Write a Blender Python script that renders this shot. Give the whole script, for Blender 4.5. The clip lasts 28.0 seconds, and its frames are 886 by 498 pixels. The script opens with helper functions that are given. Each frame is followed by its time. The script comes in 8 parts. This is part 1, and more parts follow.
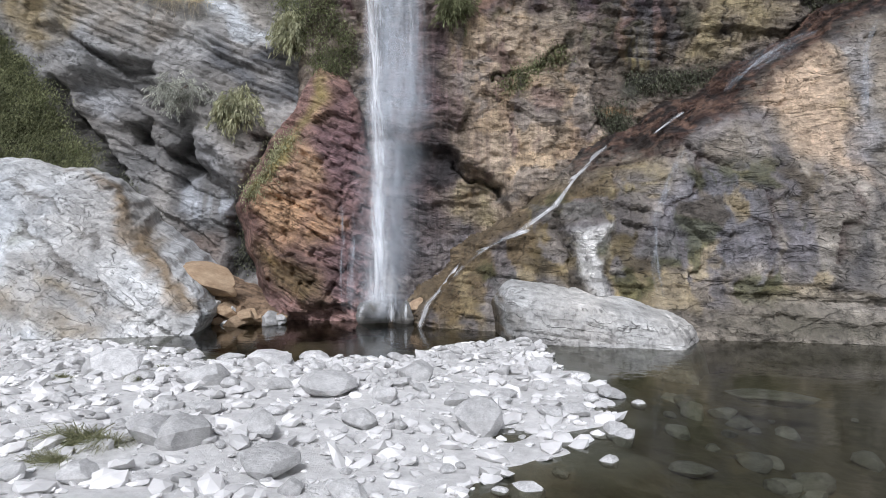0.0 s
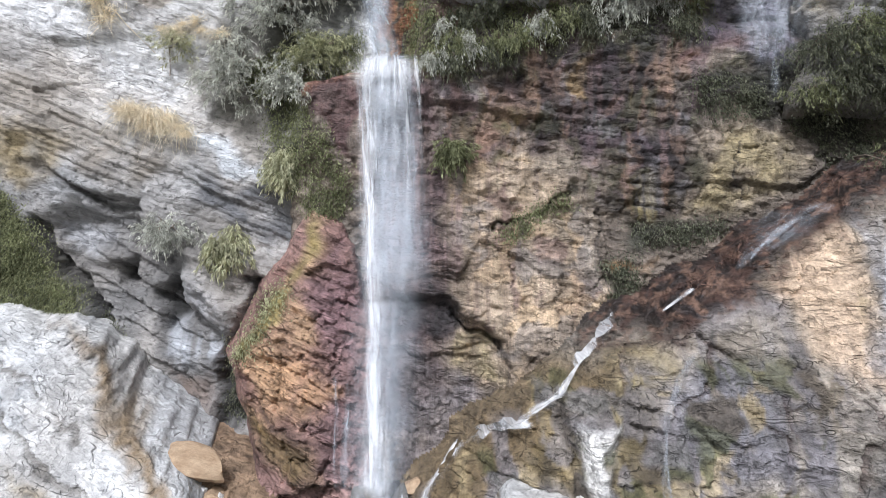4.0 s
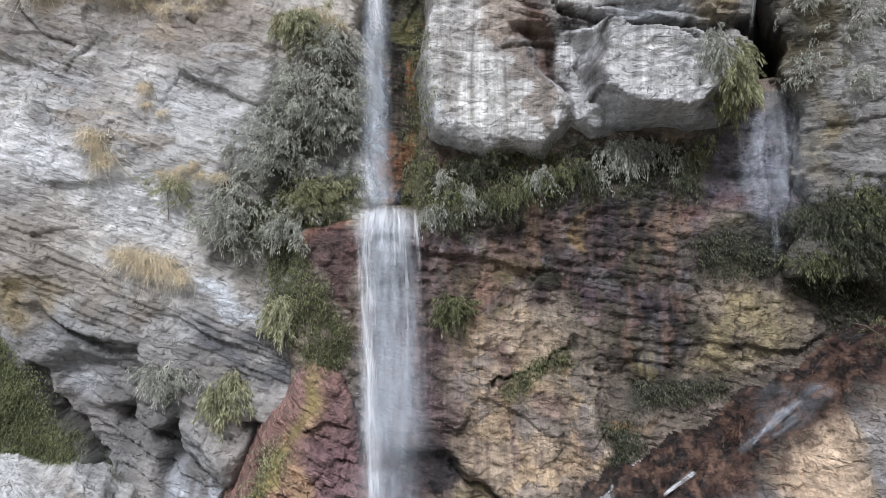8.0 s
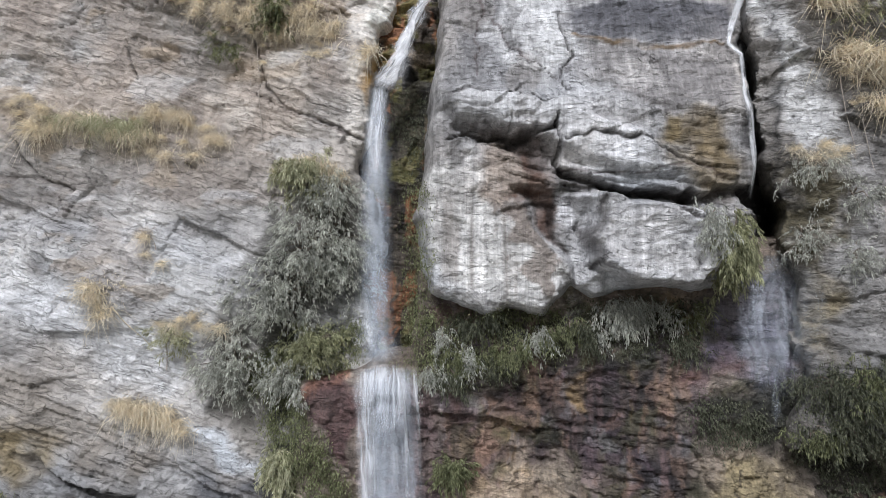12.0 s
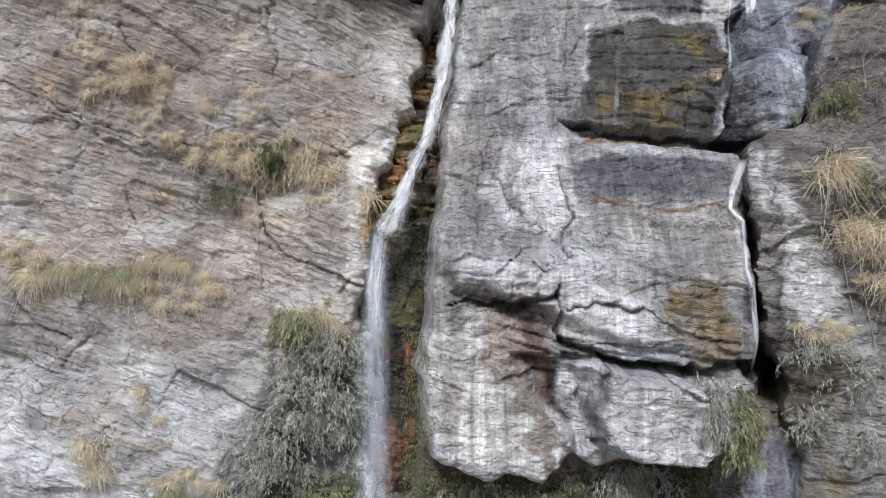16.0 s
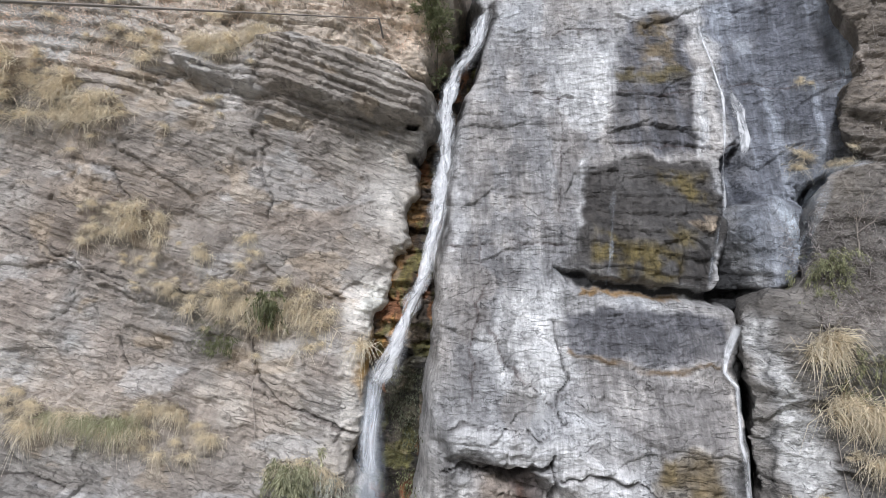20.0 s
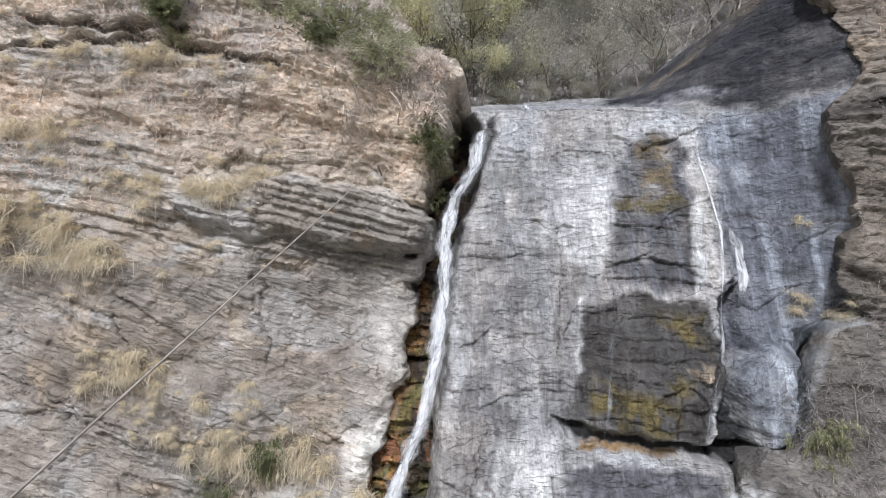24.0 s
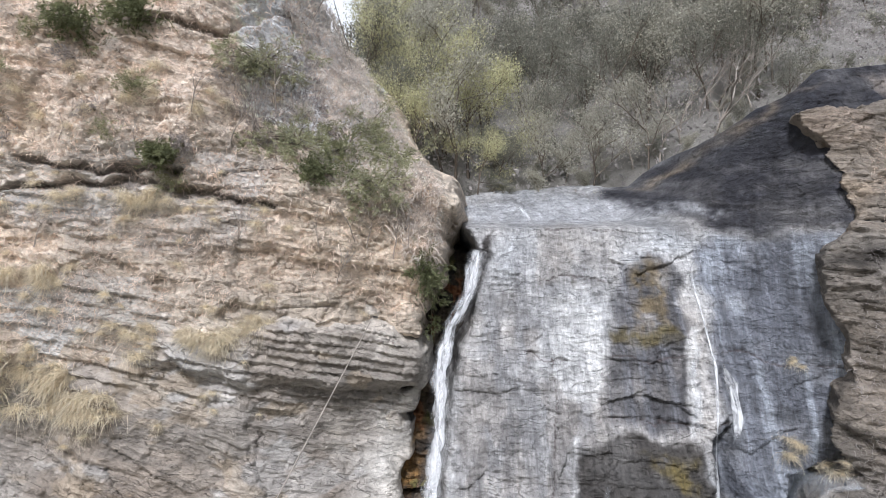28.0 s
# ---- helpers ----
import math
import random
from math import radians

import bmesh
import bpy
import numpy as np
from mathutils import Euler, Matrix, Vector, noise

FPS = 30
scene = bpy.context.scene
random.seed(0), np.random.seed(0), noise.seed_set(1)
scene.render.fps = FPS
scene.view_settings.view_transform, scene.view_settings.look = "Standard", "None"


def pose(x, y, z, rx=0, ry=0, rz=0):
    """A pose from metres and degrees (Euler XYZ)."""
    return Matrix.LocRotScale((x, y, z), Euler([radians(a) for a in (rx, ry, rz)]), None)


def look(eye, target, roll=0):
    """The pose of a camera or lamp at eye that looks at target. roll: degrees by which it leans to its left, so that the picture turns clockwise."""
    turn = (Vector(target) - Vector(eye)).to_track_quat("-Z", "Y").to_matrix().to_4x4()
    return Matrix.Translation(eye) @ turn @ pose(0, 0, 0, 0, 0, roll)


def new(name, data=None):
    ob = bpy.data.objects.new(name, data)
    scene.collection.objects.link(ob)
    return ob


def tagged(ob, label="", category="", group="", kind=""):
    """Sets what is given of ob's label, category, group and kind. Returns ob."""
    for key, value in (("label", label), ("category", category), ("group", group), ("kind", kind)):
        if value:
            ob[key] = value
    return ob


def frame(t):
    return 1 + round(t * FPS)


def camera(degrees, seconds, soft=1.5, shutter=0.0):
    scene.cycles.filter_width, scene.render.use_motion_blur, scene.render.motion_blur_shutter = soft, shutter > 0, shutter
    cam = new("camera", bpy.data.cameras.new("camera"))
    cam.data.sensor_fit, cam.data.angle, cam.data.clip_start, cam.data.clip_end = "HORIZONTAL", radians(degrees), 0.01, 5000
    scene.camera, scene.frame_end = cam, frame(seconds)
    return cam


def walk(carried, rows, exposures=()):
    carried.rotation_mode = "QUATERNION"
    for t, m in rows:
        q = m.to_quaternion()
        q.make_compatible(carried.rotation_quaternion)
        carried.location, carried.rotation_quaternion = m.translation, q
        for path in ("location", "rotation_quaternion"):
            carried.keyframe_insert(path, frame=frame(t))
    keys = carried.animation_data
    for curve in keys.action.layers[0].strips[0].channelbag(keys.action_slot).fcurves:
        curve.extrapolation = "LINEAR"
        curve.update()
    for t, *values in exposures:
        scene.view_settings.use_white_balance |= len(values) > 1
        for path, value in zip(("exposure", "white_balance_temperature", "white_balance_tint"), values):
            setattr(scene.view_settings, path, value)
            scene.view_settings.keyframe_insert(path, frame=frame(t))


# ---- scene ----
cam = camera(67.1, 28.0, soft=0.85)
METRES, EYE, TILT, LEAN, TURN = 28.0, 1.65, 0.0, 0.0, 0.0
ROWS = [
    (0.0, 0.0, 0.0, 0.0, -0.0, 0.0, 0.0),
    (0.5, 0.0001, 0.0146, 0.0136, 0.01, -0.03, -0.0),
    (1.0, 0.0002, 0.0199, 0.0328, -0.0, -0.02, 0.01),
    (1.5, 0.0003, 0.0225, 0.0501, -0.0, 0.03, -0.01),
    (2.0, 0.0004, 0.0236, 0.0685, -0.02, 0.05, -0.02),
    (2.5, 0.0005, 0.0242, 0.0855, -0.02, 0.07, -0.03),
    (3.0, 0.0011, 0.0247, 0.1036, -0.02, 0.11, -0.06),
    (3.5, 0.001, 0.0251, 0.1205, -0.03, 0.12, -0.03),
    (5.5, 0.0, 0.0255, 0.189, -0.17, 0.2, -0.02),
    (6.0, 0.0003, 0.0256, 0.206, -0.16, 0.26, -0.01),
    (6.5, 0.0001, 0.0259, 0.2221, -0.19, 0.29, -0.01),
    (7.0, -0.0, 0.0264, 0.2392, -0.22, 0.33, -0.01),
    (7.5, -0.0002, 0.027, 0.2547, -0.23, 0.37, -0.0),
    (8.0, -0.001, 0.0274, 0.2728, -0.26, 0.38, -0.0),
    (8.5, -0.0017, 0.0277, 0.288, -0.27, 0.47, -0.02),
    (9.0, -0.0026, 0.0281, 0.3066, -0.28, 0.48, -0.03),
    (9.5, -0.0033, 0.0281, 0.323, -0.29, 0.48, -0.03),
    (10.0, -0.0039, 0.0278, 0.3411, -0.34, 0.57, -0.04),
    (10.5, -0.0038, 0.0277, 0.3577, -0.33, 0.6, -0.05),
    (11.0, -0.0033, 0.0274, 0.3758, -0.35, 0.68, -0.06),
    (11.5, -0.0024, 0.0273, 0.3927, -0.35, 0.77, -0.08),
    (12.0, -0.0019, 0.027, 0.4113, -0.37, 0.83, -0.07),
    (12.5, -0.0021, 0.0267, 0.4288, -0.39, 0.87, -0.07),
    (14.5, -0.0033, 0.0281, 0.5003, -0.49, 1.11, -0.12),
    (15.0, -0.004, 0.0284, 0.519, -0.53, 1.13, -0.15),
    (15.5, -0.0042, 0.029, 0.536, -0.53, 1.21, -0.19),
    (16.0, -0.0041, 0.0286, 0.554, -0.54, 1.23, -0.18),
    (16.5, -0.0034, 0.0285, 0.5707, -0.55, 1.3, -0.19),
    (17.0, -0.0036, 0.0277, 0.5894, -0.62, 1.27, -0.19),
    (17.5, -0.0024, 0.0272, 0.6058, -0.6, 1.35, -0.22),
    (18.0, -0.0026, 0.0272, 0.6244, -0.64, 1.41, -0.23),
    (18.5, -0.0024, 0.0267, 0.6415, -0.67, 1.42, -0.24),
    (19.0, -0.002, 0.0261, 0.6604, -0.69, 1.43, -0.23),
    (19.5, -0.0022, 0.0258, 0.6777, -0.75, 1.46, -0.24),
    (20.0, -0.002, 0.0258, 0.6969, -0.75, 1.5, -0.24),
    (20.5, -0.0019, 0.0254, 0.7136, -0.74, 1.56, -0.25),
    (21.0, -0.0018, 0.025, 0.7318, -0.75, 1.65, -0.26),
    (21.5, -0.0011, 0.0244, 0.7492, -0.74, 1.72, -0.27),
    (23.5, -0.0031, 0.0221, 0.8228, -0.88, 1.78, -0.3),
    (24.0, -0.0027, 0.0215, 0.8415, -0.87, 1.81, -0.3),
    (24.5, -0.0027, 0.0209, 0.8591, -0.9, 1.8, -0.3),
    (25.0, -0.0031, 0.0207, 0.8793, -0.95, 1.78, -0.29),
    (25.5, -0.0029, 0.0201, 0.8968, -0.98, 1.8, -0.28),
    (26.0, -0.0023, 0.0191, 0.9163, -1.01, 1.82, -0.26),
    (26.5, -0.0025, 0.018, 0.935, -1.08, 1.79, -0.25),
    (27.0, -0.0015, 0.0173, 0.955, -1.06, 1.87, -0.23),
    (27.5, -0.0016, 0.017, 0.9722, -1.12, 1.96, -0.24),
    (28.0, -0.0024, 0.0167, 0.9921, -1.18, 1.99, -0.24),
]
EXPOSURES = ((0, -0.14), (1, 0.02), (2, 0.24), (3.5, 0.36), (6, 0.1), (8, -0.1), (12, -0.14), (21, -0.1), (28, 0.05))
walk(cam, [(t, pose(0, 0, EYE, TILT, LEAN, TURN) @ pose(METRES * x, METRES * y, METRES * z, 90 + pitch, roll, yaw)) for t, x, y, z, yaw, pitch, roll in ROWS],
     [(t, stops, 6000, 13) for t, stops in EXPOSURES])

# ---- light: bright overcast sky over a shaded gorge ----
world = bpy.data.worlds.new("overcast_sky")
scene.world = world
world.use_nodes = True
wn, wl = world.node_tree.nodes, world.node_tree.links
sky = wn.new("ShaderNodeTexSky")
sky.sky_type, sky.sun_disc = "NISHITA", False
sky.sun_elevation, sky.sun_rotation = radians(45), radians(193)
sky.air_density, sky.dust_density = 1.6, 4.0
hsv = wn.new("ShaderNodeHueSaturation")
hsv.inputs["Saturation"].default_value = 0.3
wl.new(sky.outputs[0], hsv.inputs["Color"])
wl.new(hsv.outputs[0], wn["Background"].inputs["Color"])
wn["Background"].inputs["Strength"].default_value = 0.081
sun = new("sun", bpy.data.lights.new("sun", "SUN"))
sun.data.energy, sun.data.angle, sun.data.color = 2.95, radians(11), (1.0, 0.99, 0.98)
sun.matrix_world = look((-5, -21, 22), (0, 0, 0))


# ---- materials ----
class Mat:
    """A node material with short calls for its nodes."""

    def __init__(self, name):
        self.m = bpy.data.materials.new(name)
        self.m.use_nodes = True
        self.n, self.l = self.m.node_tree.nodes, self.m.node_tree.links
        self.b = self.n["Principled BSDF"]
        self.out = self.n["Material Output"]

    def node(self, kind, **sets):
        nd = self.n.new("ShaderNode" + kind)
        for k, v in sets.items():
            setattr(nd, k, v)
        return nd

    def to(self, a, b):
        self.l.new(a, b)

    def coords(self, scale=(1, 1, 1), turn=(0, 0, 0), uv=False):
        tc, mp = self.node("TexCoord"), self.node("Mapping")
        mp.inputs["Scale"].default_value = scale
        mp.inputs["Rotation"].default_value = [radians(a) for a in turn]
        if turn != (0, 0, 0):
            first = self.node("Mapping")
            first.inputs["Rotation"].default_value = [radians(a) for a in turn]
            mp.inputs["Rotation"].default_value = (0, 0, 0)
            self.to(tc.outputs["UV" if uv else "Object"], first.inputs[0])
            self.to(first.outputs[0], mp.inputs[0])
        else:
            self.to(tc.outputs["UV" if uv else "Object"], mp.inputs[0])
        return mp.outputs[0]

    def noise(self, vec, scale, detail=4.0, rough=0.55, distortion=0.0):
        nd = self.node("TexNoise")
        nd.inputs["Scale"].default_value, nd.inputs["Detail"].default_value = scale, detail
        nd.inputs["Roughness"].default_value, nd.inputs["Distortion"].default_value = rough, distortion
        self.to(vec, nd.inputs["Vector"])
        return nd.outputs["Fac"]

    def ramp(self, fac, *stops):
        nd = self.node("ValToRGB")
        e = nd.color_ramp.elements
        while len(e) < len(stops):
            e.new(0.5)
        for el, (p, c) in zip(e, stops):
            el.position = p
            el.color = (c, c, c, 1) if isinstance(c, (int, float)) else (*c, 1)
        self.to(fac, nd.inputs[0])
        return nd.outputs[0]

    def range(self, fac, a, b, c, d):
        nd = self.node("MapRange")
        for i, v in enumerate((a, b, c, d)):
            nd.inputs[i + 1].default_value = v
        self.to(fac, nd.inputs[0])
        return nd.outputs[0]

    def math(self, op, a, b):
        nd = self.node("Math", operation=op)
        for i, v in enumerate((a, b)):
            if isinstance(v, (int, float)):
                nd.inputs[i].default_value = v
            else:
                self.to(v, nd.inputs[i])
        return nd.outputs[0]

    def mix(self, fac, a, b, blend="MIX"):
        nd = self.node("Mix", data_type="RGBA", blend_type=blend)
        for sock, v in ((nd.inputs[0], fac), (nd.inputs[6], a), (nd.inputs[7], b)):
            if isinstance(v, (int, float)):
                sock.default_value = v
            elif isinstance(v, tuple):
                sock.default_value = (*v, 1)
            else:
                self.to(v, sock)
        return nd.outputs[2]

    def attr(self, name):
        return self.node("Attribute", attribute_name=name)

    def bump(self, height, strength, distance=0.05):
        nd = self.node("Bump")
        nd.inputs["Strength"].default_value, nd.inputs["Distance"].default_value = strength, distance
        self.to(height, nd.inputs["Height"])
        self.to(nd.outputs[0], self.b.inputs["Normal"])
        return nd


def rock_material(name, dip, grain=1.0, beds=1.0, runs=0.1):
    """Layered rock: the mesh's mineral colours, painted shade and wetness, with bedding, grain, water runs and relief.
    """
    k = Mat(name)
    tint, wet = k.attr("tint"), k.attr("wet")
    bed = k.noise(k.coords((0.45, 0.45, 4.0), (0, -dip, 0)), 1.6, 4, 0.55, 0.3)
    lines = k.noise(k.coords((0.8, 0.8, 8.5), (0, -dip, 0)), 1.5, 2.5, 0.5, 0.6)
    lump = k.noise(k.coords((1.0, 1.0, 1.7), (0, -dip, 0)), 2.0, 5, 0.58, 0.4)
    mid = k.noise(k.coords((1, 1, 1.5)), 4.5, 6, 0.6, 0.3)
    blot = k.noise(k.coords(), 0.9, 5, 0.6)
    speck = k.noise(k.coords(), 22, 4, 0.65)
    streak = k.noise(k.coords((9.0, 3.0, 0.45)), 1.3, 6, 0.68, 0.25)
    lime = k.noise(k.coords((2.4, 1.0, 0.2)), 1.0, 8, 0.72, 0.9)
    cells = k.node("TexVoronoi", feature="DISTANCE_TO_EDGE")
    cells.inputs["Scale"].default_value = 1.0
    warp = k.node("VectorMath", operation="ADD")
    k.to(k.coords((0.9, 0.9, 1.9), (0, -dip, 0)), warp.inputs[0])
    k.to(k.range(mid, 0.3, 0.7, -0.25, 0.25), warp.inputs[1])
    k.to(warp.outputs[0], cells.inputs["Vector"])
    crack = k.math("MULTIPLY", k.range(cells.outputs["Distance"], 0.0, 0.018, 1.0, 0.0), k.range(blot, 0.45, 0.62, 0.0, 1.0))
    seams = k.noise(k.coords((0.7, 0.7, 3.4), (0, -dip, 0)), 1.2, 1, 0.5, 0.9)
    seam = k.math("MULTIPLY", k.range(k.math("ABSOLUTE", k.math("SUBTRACT", seams, 0.5), 0.0), 0.0, 0.014, 1.0, 0.0), k.range(lump, 0.46, 0.58, 0.0, 1.0))
    chips = k.noise(k.coords((1.4, 1.4, 2.4), (0, -dip - 35, 0)), 1.2, 1, 0.5, 1.2)
    chip = k.math("MULTIPLY", k.range(k.math("ABSOLUTE", k.math("SUBTRACT", chips, 0.5), 0.0), 0.0, 0.011, 1.0, 0.0), k.range(bed, 0.5, 0.62, 0.0, 1.0))
    pits = k.range(mid, 0.30, 0.41, 1.0, 0.0)
    col = k.mix(1.0, tint.outputs["Color"], k.range(bed, 0.3, 0.7, 1 - 0.26 * beds, 1 + 0.22 * beds), "MULTIPLY")
    plates = k.node("TexVoronoi", feature="F1")
    plates.inputs["Scale"].default_value = 2.1
    k.to(warp.outputs[0], plates.inputs["Vector"])
    tone = k.node("SeparateXYZ")
    k.to(plates.outputs["Color"], tone.inputs[0])
    col = k.mix(1.0, col, k.range(tone.outputs[0], 0.0, 1.0, 1 - 0.16 * grain, 1 + 0.15 * grain), "MULTIPLY")
    banded = k.range(k.noise(k.coords(), 0.42, 4, 0.65), 0.42, 0.6, 0.12, 1.0)
    col = k.mix(banded, col, k.mix(1.0, col, k.range(lines, 0.32, 0.68, 1 - 0.36 * beds, 1 + 0.3 * beds), "MULTIPLY"))
    col = k.mix(1.0, col, k.range(lump, 0.3, 0.7, 1 - 0.2 * grain, 1 + 0.18 * grain), "MULTIPLY")
    col = k.mix(1.0, col, k.range(mid, 0.32, 0.68, 1 - 0.2 * grain, 1 + 0.18 * grain), "MULTIPLY")
    col = k.mix(1.0, col, k.range(speck, 0.32, 0.68, 1 - 0.11 * grain, 1 + 0.11 * grain), "MULTIPLY")
    col = k.mix(1.0, col, k.range(blot, 0.3, 0.7, 0.84, 1.16), "MULTIPLY")
    col = k.mix(1.0, col, k.range(lime, 0.3, 0.7, 1 - 1.3 * runs, 1 + 1.3 * runs), "MULTIPLY")
    col = k.mix(1.0, col, k.range(streak, 0.32, 0.68, 1 - 0.55 * runs, 1 + 0.55 * runs), "MULTIPLY")
    # crevice shade as colour: cracks, seams, chips and pits are dimmed besides the bump
    dim = k.mix(1.0, col, (0.24, 0.22, 0.21), "MULTIPLY")
    col = k.mix(k.math("MULTIPLY", seam, 0.25 + 0.6 * beds), col, dim)
    col = k.mix(k.math("MULTIPLY", chip, 0.6), col, dim)
    col = k.mix(k.math("MULTIPLY", pits, 0.45 * grain), col, dim)
    col = k.mix(k.math("MULTIPLY", crack, 0.35), col, dim)
    col = k.mix(k.math("MULTIPLY", wet.outputs["Fac"], 0.9), col, k.mix(1.0, col, k.range(streak, 0.35, 0.65, 0.68, 1.3), "MULTIPLY"))
    k.to(col, k.b.inputs["Base Color"])
    dry = k.range(speck, 0.3, 0.7, 0.8, 0.97)
    k.to(k.math("SUBTRACT", dry, k.math("MULTIPLY", wet.outputs["Fac"], 0.45)), k.b.inputs["Roughness"])
    relief = k.math("ADD", k.math("MULTIPLY", bed, 0.8 * beds), k.math("MULTIPLY", mid, 0.4))
    relief = k.math("ADD", relief, k.math("ADD", k.math("MULTIPLY", k.math("MULTIPLY", lines, banded), 0.5 * beds), k.math("MULTIPLY", lump, 0.9)))
    relief = k.math("ADD", relief, k.math("ADD", k.math("MULTIPLY", speck, 0.03), k.math("MULTIPLY", streak, 0.15 * runs)))
    relief = k.math("SUBTRACT", relief, k.math("ADD", k.math("MULTIPLY", crack, 0.2), k.math("ADD", k.math("MULTIPLY", seam, 0.24), k.math("MULTIPLY", chip, 0.2))))
    relief = k.math("ADD", relief, k.math("MULTIPLY", tone.outputs[1], 0.14))
    k.bump(relief, 1.0, 0.24 * grain)
    return k.m


# ---- lattice noise on arrays ----
def lattice(i, j, seed):
    h = (i.astype(np.int64) * 374761393 + j.astype(np.int64) * 668265263 + seed * 974634777) & 0xFFFFFFFF
    h = ((h ^ (h >> 13)) * 1274126177) & 0xFFFFFFFF
    return ((h ^ (h >> 16)) & 0xFFFFFF) / float(0xFFFFFF)


def vnoise(x, z, seed=0):
    i, j = np.floor(x), np.floor(z)
    u, v = x - i, z - j
    u, v = u * u * (3 - 2 * u), v * v * (3 - 2 * v)
    a, b, c, d = (lattice(i + p, j + q, seed) for p, q in ((0, 0), (1, 0), (0, 1), (1, 1)))
    return (a + (b - a) * u) * (1 - v) + (c + (d - c) * u) * v - 0.5


def fbm(x, z, octaves, seed=0, gain=0.5):
    s, a, k = 0, 1.0, 1.0
    for o in range(octaves):
        s = s + a * vnoise(x * k + 7.3 * o, z * k - 3.1 * o, seed + 17 * o)
        a, k = a * gain, k * 2.03
    return s


def smooth(v, a, b):
    t = np.clip((v - a) / (b - a), 0, 1)
    return t * t * (3 - 2 * t)


def inside(poly, x, z):
    """Signed distance to a polygon, positive inside."""
    d, odd = np.full(x.shape, 1e9), np.zeros(x.shape, bool)
    for (ax, az), (bx, bz) in zip(poly, poly[1:] + poly[:1]):
        ex, ez = bx - ax, bz - az
        t = np.clip(((x - ax) * ex + (z - az) * ez) / max(ex * ex + ez * ez, 1e-9), 0, 1)
        d = np.minimum(d, (x - ax - ex * t) ** 2 + (z - az - ez * t) ** 2)
        if abs(ez) > 1e-9:
            odd ^= ((az > z) != (bz > z)) & (x < ex * (z - az) / ez + ax)
    d = np.sqrt(d)
    return np.where(odd, d, -d)


def facets(u, v, su, sv, seed):
    """Broken faces: each cell of rock has its own set-back and tilt. Also the distance to the joint."""
    a, b = u / su, v / sv
    i, j = np.floor(a), np.floor(b)
    d1, d2, h = np.full(u.shape, 9.0), np.full(u.shape, 9.0), np.zeros(u.shape)
    for p in (-1, 0, 1):
        for q in (-1, 0, 1):
            ca, cb = i + p, j + q
            da, db = a - ca - lattice(ca, cb, seed), b - cb - lattice(ca, cb, seed + 1)
            d = np.hypot(da, db)
            f = (lattice(ca, cb, seed + 2) - 0.5) + 0.9 * (lattice(ca, cb, seed + 3) - 0.5) * da + 1.3 * (lattice(ca, cb, seed + 4) - 0.5) * db
            near = d < d1
            d2 = np.where(near, d1, np.minimum(d2, d))
            h = np.where(near, f, h)
            d1 = np.where(near, d, d1)
    return h, d2 - d1


def along(line, x, z):
    """Distance to an open line, and how far along it (0 to 1) the nearest place is."""
    d, best = np.full(x.shape, 1e9), np.zeros(x.shape)
    n = len(line) - 1
    for i, ((ax, az), (bx, bz)) in enumerate(zip(line, line[1:])):
        ex, ez = bx - ax, bz - az
        t = np.clip(((x - ax) * ex + (z - az) * ez) / max(ex * ex + ez * ez, 1e-9), 0, 1)
        q = np.hypot(x - ax - ex * t, z - az - ez * t)
        best = np.where(q < d, (i + t) / n, best)
        d = np.minimum(d, q)
    return d, best


# ---- rock masses ----
MASSES = []


